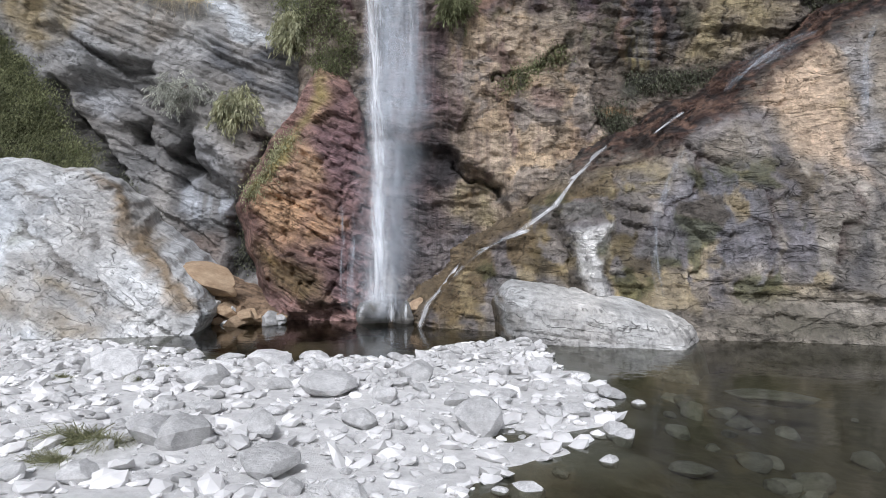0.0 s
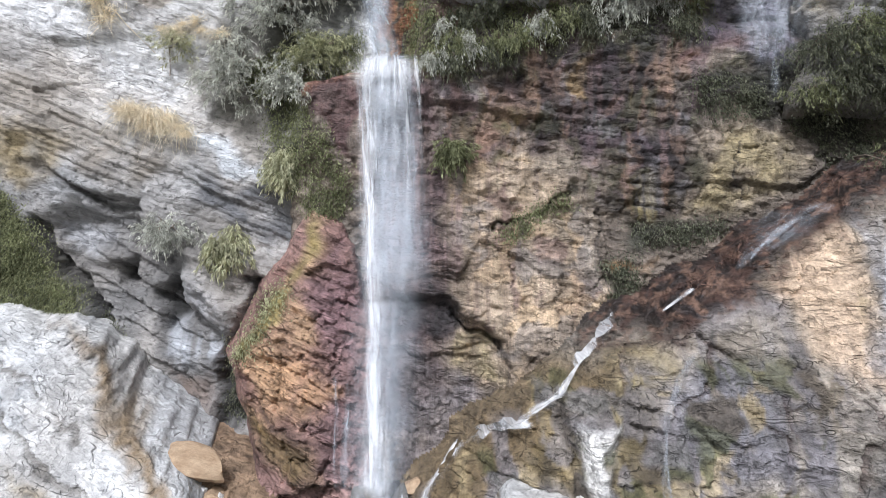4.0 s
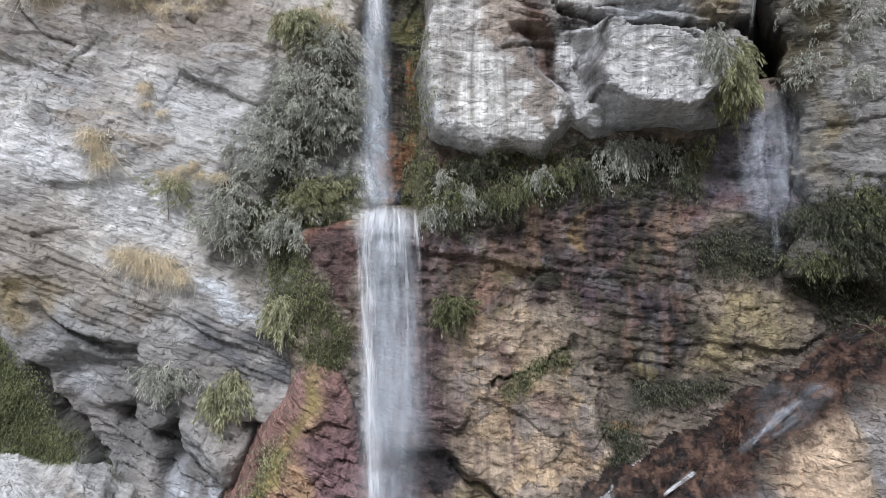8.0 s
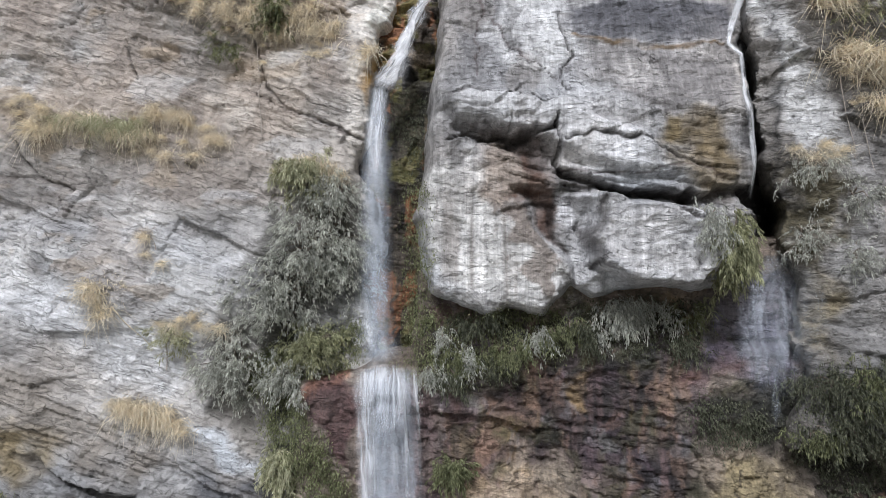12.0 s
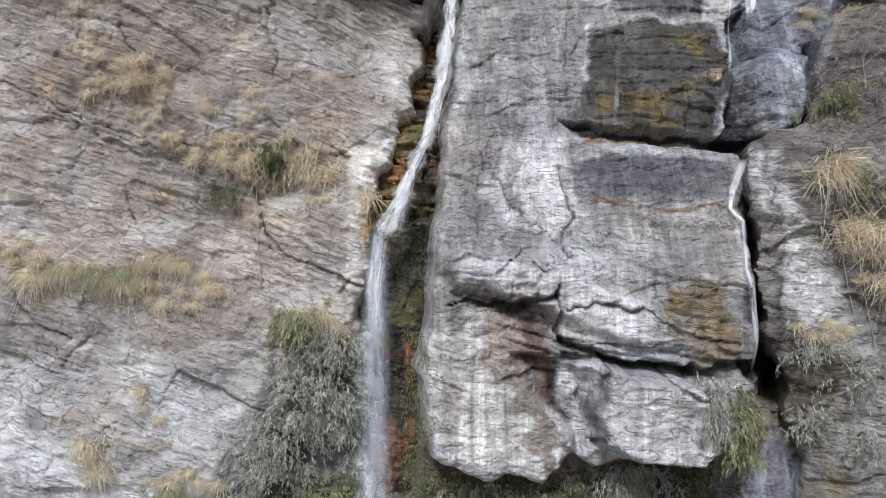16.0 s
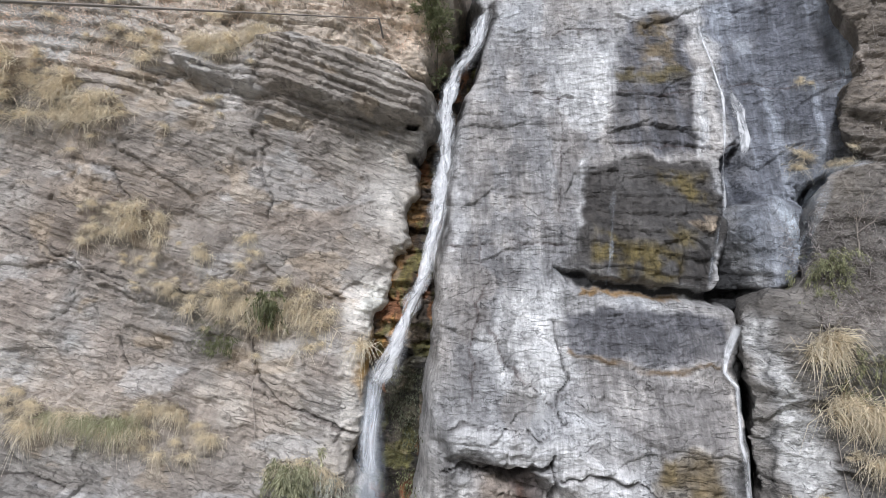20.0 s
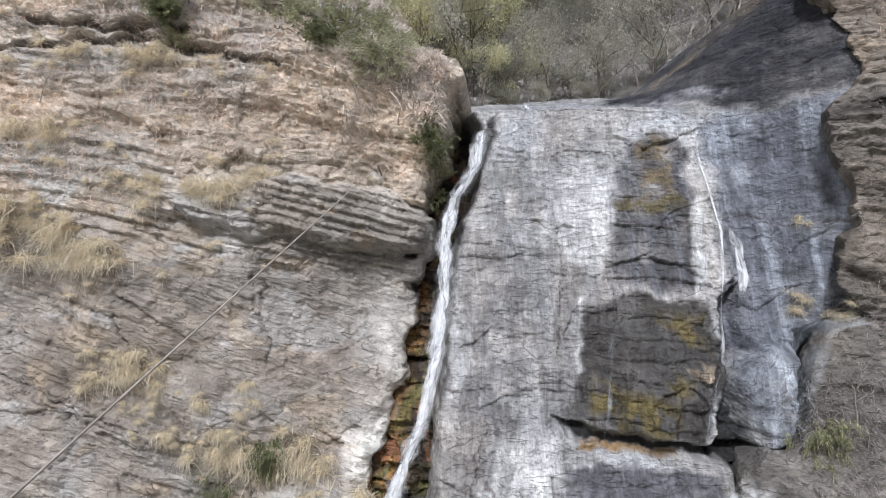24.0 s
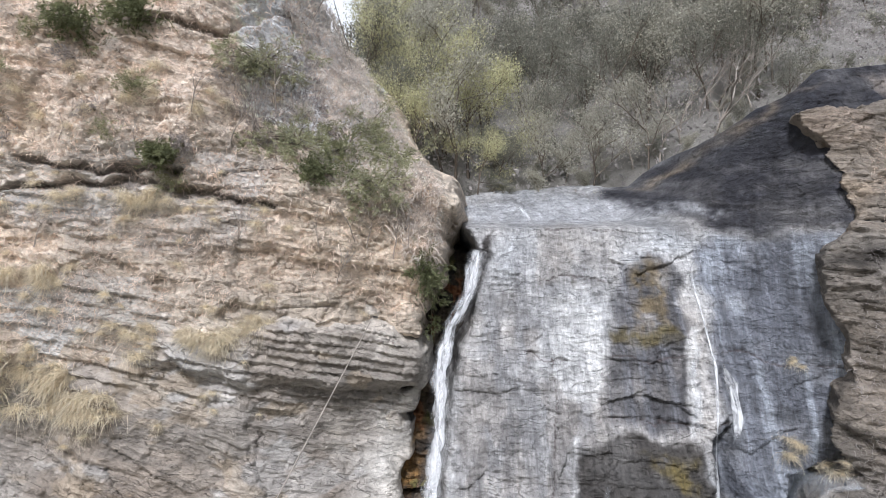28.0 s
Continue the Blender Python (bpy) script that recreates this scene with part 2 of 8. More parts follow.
class Mass:
    """One body of rock: an uneven layered face over an outline in x and z."""

    def __init__(self, name, label, outline, plane, dip, colour, step=0.044, seed=1, layer=0.35, relief=0.16, lumps=0.35,
                 blocks=1.6, edge=0.6, fall=2.0, margin=1.2, ragged=0.35, curl=25.0, facet=0.22, shingle=0.45, chip=0.22):
        self.name, self.label, self.dip, self.seed = name, label, dip, seed
        xs, zs = [p[0] for p in outline], [p[1] for p in outline]
        gx = np.arange(min(xs) - margin, max(xs) + margin, step)
        gz = np.arange(max(min(zs) - margin, -0.9), max(zs) + margin, step)
        self.x0, self.z0, self.step = gx[0], gz[0], step
        self.x, self.z = np.meshgrid(gx, gz)
        x, z = self.x, self.z
        wx = x + ragged * 2 * fbm(x * 0.9, z * 0.9, 4, seed + 5)
        wz = z + ragged * 2 * fbm(x * 0.9, z * 0.9, 4, seed + 6)
        self.sd = inside(outline, wx, wz)
        y0, a, bu, bl, zc = plane
        y = y0 + a * x + np.where(z > zc, bu, bl) * (z - zc)
        front = y.copy()
        y = y + edge * 0.5 * np.clip(1 - self.sd / edge, 0, 1) ** 2 + fall * np.clip(-self.sd, 0, None) + curl * np.clip(-self.sd, 0, None) ** 2
        # bedding: beds of uneven thickness, broken across into blocks
        c, s = math.cos(radians(dip)), math.sin(radians(dip))
        u, v = x * c - z * s, x * s + z * c
        v = v + 0.3 * fbm(u * 0.2, v * 0.25, 3, seed + 1) + 0.06 * fbm(u * 1.2, v * 0.8, 3, seed + 8)
        for su, sv, much in ((2.6, 1.3, 1.0), (0.8, 0.42, 0.4), (0.34, 0.16, chip)):
            h, gap = facets(u + 0.15 * fbm(u * 2, v * 2, 3, seed + 14), v + 0.1 * fbm(u * 2, v * 2, 3, seed + 15), su, sv, seed + 16)
            y = y + facet * much * h + facet * much * 0.12 * np.clip(1 - gap / 0.05, 0, 1)
        broken = 0.35 + 1.3 * smooth(fbm(x * 0.22, z * 0.3, 3, seed + 13), -0.25, 0.3)
        relief = relief * broken
        for thick, size, long in ((layer * 3.1, 1.0, blocks * 2.2), (layer, 0.75, blocks), (layer * 0.36, 0.36, blocks * 0.6)):
            q = v / thick + 0.35 * fbm(u * 0.4, v * 0.4, 2, seed + 2)
            i = np.floor(q)
            f = q - i
            shift = lattice(i, i * 0 + 3, seed + 3)
            w = u / long + 9 * shift + 0.3 * fbm(u * 1.5, v * 1.5, 2, seed + 4)
            j = np.floor(w)
            here, above = lattice(i, j, seed + 9), lattice(i + 1, np.floor(u / long + 9 * lattice(i + 1, i * 0 + 3, seed + 3)), seed + 9)
            k = smooth(f, 0.78, 1.0)
            y = y - relief * size * ((here * (1 - k) + above * k) - 0.5)
            g = np.minimum(w - j, 1 - (w - j)) * long
            y = y + relief * size * 0.7 * np.clip(1 - g / 0.05, 0, 1) * (lattice(i, j, seed + 12) > 0.35)
            loose = lattice(i, j, seed + 18)
            y = y + relief * size * (0.5 * (loose > 0.55) * np.clip(1 - np.abs(f - 0.94) / 0.06, 0, 1) + shingle * (loose > 0.7) * (f - 0.5))
        y = y - lumps * 2 * fbm(x * 0.33, z * 0.33, 3, seed + 7) - 0.10 * fbm(x * 2.2, z * 2.2, 4, seed + 10) - relief * 0.5 * np.abs(fbm(x * 1.1, z * 1.3, 3, seed + 11))
        self.y = y
        self.turn = np.where(self.sd < 0, np.clip(1 + (y - front - 0.4) / front, 1, 3), 1)
        self.wx, self.wz = x + 0.5 * fbm(x * 1.3, z * 1.3, 5, seed + 21), z + 0.5 * fbm(x * 1.3, z * 1.3, 5, seed + 22)
        self.tint = np.zeros(x.shape + (3,)) + np.array(colour)
        self.wet = np.zeros(x.shape)
        self.tone(0.25)
        MASSES.append(self)

    def tone(self, much):
        n = 1 + much * 2 * fbm(self.x * 0.5, self.z * 0.7, 4, self.seed + 30)
        w = much * fbm(self.x * 0.4, self.z * 0.4, 3, self.seed + 31)
        self.tint *= n[..., None] * (1 + w[..., None] * np.array((0.35, 0.0, -0.4)))

    def paint(self, weight, colour, wet=None):
        w = np.clip(weight, 0, 1)
        self.tint += w[..., None] * (np.array(colour) - self.tint)
        if wet is not None:
            self.wet += w * (wet - self.wet)

    def zone(self, poly, colour, strength=0.9, soft=0.35, wet=None, patchy=0.35, scale=1.4):
        """A field of another mineral, lichen, wetness or painted-in shade, with an uneven soft border."""
        d = inside(poly, self.wx, self.wz)
        n = fbm(self.x * scale, self.z * scale, 5, self.seed + int(abs(poly[0][0] * 37)) + 40)
        self.paint(strength * smooth(d + soft * 0.5, 0, 2 * soft) * np.clip(1 - patchy + patchy * (0.5 + 2.2 * n) * 1.2, 0, 1), colour, wet)

    def streaks(self, poly, colour, strength=0.8, width=0.3, wet=None, cut=0.0, soft=0.4):
        """Runs of lime or water down the face."""
        d = inside(poly, self.wx, self.wz)
        n = fbm(self.x / width, self.z * 0.16, 4, self.seed + int(abs(poly[0][0] * 53)) + 60)
        self.paint(strength * smooth(d, -soft * 0.3, soft) * smooth(n, cut - 0.08, cut + 0.28), colour, wet)

    def patches(self, poly, colour, strength=0.85, sx=2.0, sz=1.1, cut=0.1, wet=None):
        """Scattered blotches of one mineral or moss."""
        d = inside(poly, self.wx, self.wz)
        n = fbm(self.wx * sx, self.z * sz, 4, self.seed + int(abs(poly[0][0] * 71) + 100 * cut + 300 * colour[0]))
        self.paint(strength * smooth(d, -0.1, 0.4) * smooth(n, cut, cut + 0.14), colour, wet)

    def press(self, poly, depth, soft=0.4):
        """Push the face back (or out, if minus) within an outline."""
        d = inside(poly, self.wx * 0.5 + self.x * 0.5, self.wz * 0.5 + self.z * 0.5)
        self.y += depth * smooth(d, -soft * 0.5, soft)

    def ledges(self, poly, thick, depth, dip, soft=0.4, long=1.3):
        """Thin beds that stick out one over the other."""
        c, s = math.cos(radians(dip)), math.sin(radians(dip))
        u, v = self.x * c - self.z * s, self.x * s + self.z * c
        q = v / thick + 0.5 * fbm(u * 0.6, v * 0.6, 3, self.seed + 90)
        i = np.floor(q)
        f = q - i
        j = np.floor(u / long + 7 * lattice(i, i * 0, self.seed + 91) + 0.4 * fbm(u * 2, v * 2, 2, self.seed + 93))
        amp = depth * (0.25 + 1.1 * lattice(i, j, self.seed + 92))
        w = smooth(inside(poly, self.wx, self.wz), -soft * 0.3, soft)
        self.y += w * (amp * (f - 0.6) - 0.5 * depth * lattice(i, j, self.seed + 94))

    def flutes(self, poly, width, depth, soft=0.4):
        """Upright ribs and runnels worn by water."""
        w = smooth(inside(poly, self.wx, self.wz), -soft * 0.3, soft)
        self.y += w * depth * 2 * (fbm(self.wx / width, self.z * 0.35, 4, self.seed + 95, 0.6) + 0.4 * np.abs(fbm(self.wx / width * 2, self.z * 0.5, 3, self.seed + 96)))

    def groove(self, line, depth, width, colour=None, wet=None):
        d, _ = along(line, self.wx * 0.7 + self.x * 0.3, self.wz * 0.7 + self.z * 0.3)
        w = np.clip(1 - d / (width * np.clip(0.9 + 1.3 * fbm(self.x * 1.1, self.z * 1.1, 3, self.seed + 80), 0.15, 1.6)), 0, 1)
        self.y += depth * w * w * (3 - 2 * w)
        # a dark colour paints the cut's shade on top of its depth
        if colour:
            self.paint(0.6 * smooth(w, 0, 0.7), colour, wet)

    def at(self, x, z):
        i, j = int(round((z - self.z0) / self.step)), int(round((x - self.x0) / self.step))
        if 0 <= i < self.y.shape[0] and 0 <= j < self.y.shape[1] and self.sd[i, j] > -0.5:
            return self.y[i, j]
        return None

    def build(self, material, category="cliff", margin=0.9):
        keep = self.sd > -margin
        cell = keep[:-1, :-1] & keep[1:, :-1] & keep[:-1, 1:] & keep[1:, 1:]
        index = np.full(keep.shape, -1)
        used = np.zeros(keep.shape, bool)
        for a, b in ((slice(None, -1), slice(None, -1)), (slice(1, None), slice(None, -1)), (slice(None, -1), slice(1, None)), (slice(1, None), slice(1, None))):
            used[a, b] |= cell
        index[used] = np.arange(used.sum())
        co = np.stack([self.x * self.turn, self.y, self.z], -1)[used]
        quads = np.stack([index[:-1, :-1], index[:-1, 1:], index[1:, 1:], index[1:, :-1]], -1)[cell]
        ob = new(self.name, sheet_mesh(self.name, co, quads))
        me = ob.data
        t = me.attributes.new("tint", "FLOAT_COLOR", "POINT")
        rgba = np.ones((len(co), 4), np.float32)
        rgba[:, :3] = np.clip(self.tint[used], 0.008, 0.85)
        t.data.foreach_set("color", rgba.ravel())
        w = me.attributes.new("wet", "FLOAT", "POINT")
        w.data.foreach_set("value", np.clip(self.wet[used], 0, 1).astype(np.float32))
        me.materials.append(material)
        tagged(ob, self.label, category, kind="structure")
        self.ob = ob
        return ob


def sheet_mesh(name, co, quads):
    me = bpy.data.meshes.new(name)
    me.vertices.add(len(co))
    me.vertices.foreach_set("co", np.asarray(co, np.float32).ravel())
    n, sides = len(quads), len(quads[0])
    me.loops.add(sides * n)
    me.loops.foreach_set("vertex_index", np.asarray(quads, np.int32).ravel())
    me.polygons.add(n)
    me.polygons.foreach_set("loop_start", np.arange(0, sides * n, sides, dtype=np.int32))
    me.update(calc_edges=True)
    me.polygons.foreach_set("use_smooth", np.ones(n, bool))
    return me


def face(x, z, *only):
    """The foremost rock at x, z."""
    ys = [m.at(x, z) for m in (only or MASSES)]
    ys = [y for y in ys if y is not None]
    return min(ys) if ys else 20.0


GREY, DARK, WHITE, BLACK = (0.43, 0.42, 0.405), (0.035, 0.033, 0.036), (0.70, 0.70, 0.69), (0.015, 0.014, 0.015)


left_cliff = Mass("cliff_left", "grey layered schist cliff face with sloping beds", [(-17, -1), (-17, 29.5)] + [(-4.18, 28.85), (-2.03, 28.52), (-0.19, 26.93), (-0.43, 25.01), (-0.89, 22.73), (-1.42, 20.03), (-2.02, 18.18), (-2.17, 15.87), (-1.98, 12.81), (-1.99, 10.95), (-1.96, 7.02), (-2.70, 3.70), (-2.80, -0.46)] + [(-3, -1)],
                  (18.0, 0.0, 0.075, 0.075, 0.0), 18, GREY, seed=11, layer=0.34, relief=0.07, facet=0.13, shingle=0.25)
c = left_cliff
# the face turns back into the gully beside the upper chute
c.y += 2.3 * smooth(c.x, -5.5, -0.6) * smooth(c.z, 18, 25)
c.zone([(-14.37, 27.37), (-0.97, 26.63), (-1.27, 23.76), (-2.04, 20.81), (-4.76, 21.60), (-7.57, 20.46), (-10.75, 21.09), (-13.97, 22.04)], (0.31, 0.285, 0.265), 0.75, 0.8)
c.zone([(-13.42, 23.18), (-2.89, 24.08), (-2.15, 17.63), (-5.82, 15.47), (-12.91, 16.06)], (0.34, 0.29, 0.25), 0.7, 0.8, patchy=0.95, scale=0.7)
c.zone([(-13.02, 16.31), (-5.60, 16.17), (-4.63, 14.78), (-10.44, 14.16), (-12.88, 14.16)], (0.30, 0.275, 0.25), 0.6, 0.5, patchy=0.8)
c.streaks([(-13.60, 25.68), (-1.29, 25.78), (-2.11, 14.56), (-12.81, 14.55)], (0.22, 0.2, 0.19), 0.45, 0.7, cut=0.12)
c.zone([(-8.64, 26.18), (-5.57, 26.02), (-4.51, 23.04), (-7.30, 21.52), (-8.66, 23.51)], (0.5, 0.48, 0.45), 0.7, 0.6)
c.zone([(-12.94, 13.27), (-9.70, 13.04), (-7.35, 11.56), (-5.37, 11.72), (-5.61, 9.27), (-7.26, 8.97), (-8.79, 9.57), (-10.53, 11.10), (-12.81, 11.10)], (0.56, 0.565, 0.57), 0.9, 0.6, patchy=0.4)
c.zone([(-12.88, 14.16), (-10.12, 14.01), (-5.52, 13.56), (-5.29, 11.16), (-8.81, 12.05), (-12.74, 12.20)], (0.5, 0.495, 0.48), 0.8, 0.6, patchy=0.5)
c.zone([(-12.80, 10.87), (-10.33, 10.03), (-8.76, 8.82), (-6.92, 7.62), (-8.09, 6.95), (-9.46, 7.47), (-12.69, 8.97)], (0.30, 0.27, 0.23), 0.9, 0.3)
c.zone([(-6.96, 8.82), (-5.28, 8.29), (-4.44, 7.62), (-4.66, 7.17), (-6.02, 7.62), (-7.09, 8.37)], (0.52, 0.55, 0.58), 0.9, 0.2)
c.zone([(-6.62, 7.62), (-3.91, 7.17), (-3.73, 5.55), (-5.07, 5.70), (-6.90, 7.02)], (0.17, 0.18, 0.2), 0.8, 0.25)
c.zone([(-12.70, 9.27), (-10.26, 8.67), (-9.77, 7.77), (-10.78, 6.88), (-12.61, 7.62)], (0.30, 0.23, 0.11), 0.8, 0.3)
# darker green-brown field behind the cliff shrubs
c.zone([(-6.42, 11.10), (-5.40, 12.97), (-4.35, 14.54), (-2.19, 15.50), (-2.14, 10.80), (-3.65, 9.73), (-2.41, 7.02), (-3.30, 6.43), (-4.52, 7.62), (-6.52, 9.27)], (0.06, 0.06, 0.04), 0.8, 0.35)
c.zone([(-10.70, 6.24), (-9.67, 6.85), (-8.16, 6.55), (-6.76, 5.19), (-5.06, 3.11), (-5.32, 1.65), (-7.07, 1.06), (-8.61, 2.81), (-10.35, 5.19)], (0.22, 0.22, 0.22), 0.75, 0.35)
c.press([(-10.70, 6.24), (-9.67, 6.85), (-8.16, 6.55), (-6.76, 5.19), (-5.06, 3.11), (-5.32, 1.65), (-7.06, 0.77), (-8.61, 2.81), (-10.35, 5.19)], 0.8, 0.5)
c.press([(-6.90, 5.04), (-5.24, 4.22), (-5.00, 3.41), (-5.66, 3.11), (-6.87, 4.00)], -0.7, 0.3)
c.zone([(-6.90, 5.04), (-5.24, 4.22), (-5.00, 3.41), (-5.66, 3.11), (-6.87, 4.00)], (0.36, 0.36, 0.37), 0.8, 0.2)
# hollows are cut in, and their shade is painted near black too
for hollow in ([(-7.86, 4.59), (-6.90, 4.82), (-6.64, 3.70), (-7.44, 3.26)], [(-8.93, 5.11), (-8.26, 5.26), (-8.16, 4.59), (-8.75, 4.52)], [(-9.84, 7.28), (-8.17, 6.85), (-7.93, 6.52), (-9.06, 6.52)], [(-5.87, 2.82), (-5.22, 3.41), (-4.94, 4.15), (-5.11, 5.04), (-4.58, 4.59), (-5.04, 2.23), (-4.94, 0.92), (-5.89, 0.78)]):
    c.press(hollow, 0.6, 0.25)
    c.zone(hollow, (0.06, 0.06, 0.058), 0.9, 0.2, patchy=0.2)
c.zone([(-10.55, 6.24), (-9.80, 6.40), (-8.88, 5.79), (-9.30, 5.19), (-10.21, 5.34)], (0.5, 0.51, 0.53), 0.8, 0.15)
c.streaks([(-7.53, 3.77), (-6.86, 3.63), (-5.58, 3.11), (-5.57, 2.52), (-6.67, 2.37), (-7.50, 2.89)], (0.55, 0.58, 0.62), 0.9, 0.3, cut=-0.15)
c.zone([(-7.42, 2.52), (-6.07, 2.08), (-5.75, 1.06), (-7.07, 0.92)], (0.27, 0.2, 0.16), 0.8, 0.2)
c.zone([(-12.75, 7.92), (-10.85, 6.24), (-10.35, 5.19), (-9.40, 3.99), (-8.61, 2.81), (-10.14, 3.84), (-12.51, 3.69)], (0.10, 0.11, 0.045), 0.95, 0.25, patchy=0.3)
c.groove([(-11.43, 7.92), (-10.82, 7.77), (-9.45, 7.17), (-8.01, 6.85)], 0.2, 0.14, (0.12, 0.11, 0.1))
c.groove([(-5.35, 4.89), (-5.05, 4.67), (-4.96, 3.95)], 0.4, 0.2, DARK)
c.groove([(-10.85, 6.24), (-10.35, 5.19), (-9.41, 4.14), (-8.77, 3.11)], 0.5, 0.2, DARK)
for line in ([(-13.42, 22.08), (-11.00, 21.43), (-8.90, 20.62), (-7.46, 20.27)], [(-5.14, 19.18), (-5.17, 17.75), (-4.06, 16.96), (-2.65, 16.57)], 
             [(-7.73, 26.72), (-5.76, 26.23), (-3.48, 25.91), (-2.17, 25.75)], [(-4.50, 27.76), (-2.86, 27.60), (-0.88, 27.11)], [(-12.97, 15.54), (-11.12, 15.39), (-10.30, 14.47)], [(-12.28, 22.26), (-10.83, 21.78), (-9.38, 21.15)], [(-12.45, 24.69), (-10.83, 24.37), (-9.05, 23.89)]):
    c.groove(line, 0.07, 0.04, (0.14, 0.11, 0.1))
c.zone([(-8.86, 26.54), (-7.28, 27.48), (-4.51, 28.10), (-1.21, 27.62), (-0.14, 26.78), (-0.54, 25.02), (-2.81, 25.17), (-4.77, 25.65), (-6.88, 25.63)], (0.25, 0.23, 0.21), 0.8, 0.25)
c.press([(-7.75, 27.05), (-4.51, 28.10), (-1.21, 27.62), (-0.14, 26.78), (-0.46, 25.77), (-2.83, 25.92), (-4.79, 26.15), (-6.91, 26.39)], -0.65, 0.35)
c.zone([(-2.21, 21.45), (-0.86, 22.93), (-1.16, 20.33), (-1.38, 18.89), (-2.16, 18.26), (-2.95, 18.57)], (0.62, 0.6, 0.57), 0.85, 0.25)
c.zone([(-0.27, 25.51), (-0.10, 25.01), (-0.49, 23.05), (-1.11, 20.66), (-1.63, 18.49), (-2.24, 17.57), (-2.33, 18.18), (-1.72, 19.26), (-1.27, 20.82), (-0.78, 23.05)], (0.40, 0.24, 0.06), 0.9, 0.12, patchy=0.3)
c.zone([(-12.50, 25.35), (-7.64, 24.56), (-1.34, 23.78), (-1.95, 21.51), (-5.54, 19.61), (-8.95, 18.98), (-12.10, 19.59)], (0.235, 0.2, 0.17), 0.7, 0.8, patchy=0.9, scale=0.5)
c.zone([(-12.64, 25.69), (-2.92, 25.76), (-2.22, 22.43), (-5.67, 20.31), (-12.35, 21.40)], (0.25, 0.215, 0.185), 0.65, 0.8, patchy=0.9, scale=0.45)
for line in ([(-4.85, 24.74), (-4.81, 22.42)], [(-5.34, 19.67), (-5.05, 18.09), (-4.33, 17.24), (-2.14, 16.47)], [(-12.40, 22.13), (-9.17, 20.93), (-6.30, 20.30)], [(-8.93, 19.18), (-8.42, 18.32)], [(-12.22, 16.64), (-11.23, 15.52), (-10.13, 15.05)], [(-7.06, 15.85), (-6.74, 15.69)], [(-9.21, 23.89), (-8.18, 22.44)], [(-3.52, 20.56), (-2.72, 20.24)]):
    c.groove(line, 0.14, 0.06, (0.07, 0.06, 0.055))
wall = [(-13.44, 28.10), (-3.35, 28.13), (-1.03, 26.83), (-1.24, 20.81), (-2.76, 16.70), (-5.23, 12.34), (-6.89, 11.57), (-12.94, 13.43)]
for colour, cut, sx, sz in (((0.33, 0.29, 0.255), 0.1, 0.45, 0.8), ((0.23, 0.215, 0.2), 0.18, 0.6, 1.1), ((0.46, 0.465, 0.475), 0.18, 0.5, 1.0), ((0.40, 0.33, 0.25), 0.28, 0.9, 1.3)):
    c.patches(wall, colour, 0.5, sx, sz, cut)
c.ledges([(-9.10, 26.37), (-7.77, 27.56), (-4.52, 28.19), (-1.21, 27.70), (-0.05, 26.78), (-0.53, 24.93), (-2.81, 25.08), (-4.77, 25.57), (-6.87, 25.55)], 0.26, 0.2, 12)
c.ledges([(-13.77, 29.56), (-7.85, 29.27), (-4.85, 28.27), (-7.26, 27.06), (-9.30, 25.53), (-13.43, 25.01)], 0.4, 0.18, 8)
c.ledges([(-12.80, 10.87), (-10.33, 10.03), (-8.76, 8.82), (-6.92, 7.62), (-8.09, 6.95), (-9.46, 7.47), (-12.69, 8.97)], 0.2, 0.13, 22)
c.ledges([(-6.93, 7.92), (-3.91, 7.17), (-3.73, 5.55), (-5.07, 5.70), (-7.19, 6.88)], 0.2, 0.14, 24)
c.ledges([(-10.70, 6.24), (-8.16, 6.55), (-6.76, 5.19), (-5.06, 3.11), (-5.32, 1.65), (-7.07, 1.06), (-10.35, 5.19)], 0.5, 0.15, 30)
c.ledges([(-13.48, 24.01), (-4.82, 23.74), (-2.83, 20.80), (-4.66, 17.94), (-13.11, 18.85)], 0.45, 0.04, 12)
# small holes: black paint adds to the shade of the cut
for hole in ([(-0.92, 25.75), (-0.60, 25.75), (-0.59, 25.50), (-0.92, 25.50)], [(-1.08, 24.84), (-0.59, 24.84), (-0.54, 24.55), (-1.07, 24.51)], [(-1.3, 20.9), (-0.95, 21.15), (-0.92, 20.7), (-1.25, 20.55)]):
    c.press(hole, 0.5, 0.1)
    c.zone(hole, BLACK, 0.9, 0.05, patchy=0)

gully = Mass("cliff_gully", "dark wet rock gully behind the waterfall", [(-4.5, -1), (-4.5, 21), (-2, 24), (-0.5, 30.2), (1.2, 30.6), (3, 30), (3, 28), (2, 20), (1.5, -1)], (20.4, 0.0, 0.66, 0.03, 19.5), 8, (0.10, 0.08, 0.06), seed=23, layer=0.3, relief=0.25)
gully.wet[:] = 0.6
gully.zone([(-0.98, 15.06), (-0.32, 16.38), (-0.31, 12.61), (-0.80, 12.78)], (0.2, 0.08, 0.045), 0.8, 0.2)
gully.zone([(-1.49, 18.04), (0.34, 19.56), (0.17, 17.05), (-0.32, 15.39), (-1.31, 15.39)], (0.07, 0.065, 0.035), 0.8, 0.3)
gully.zone([(-0.66, 18.54), (0.34, 18.71), (0.17, 17.71), (-0.57, 17.71)], (0.3, 0.29, 0.27), 0.8, 0.2)
gully.zone([(0.08, 28.69), (-0.43, 26.24), (-1.40, 21.16), (-2.13, 18.27), (-1.31, 18.27), (-0.52, 21.16), (-0.02, 25.57)], (0.42, 0.23, 0.07), 0.9, 0.2)

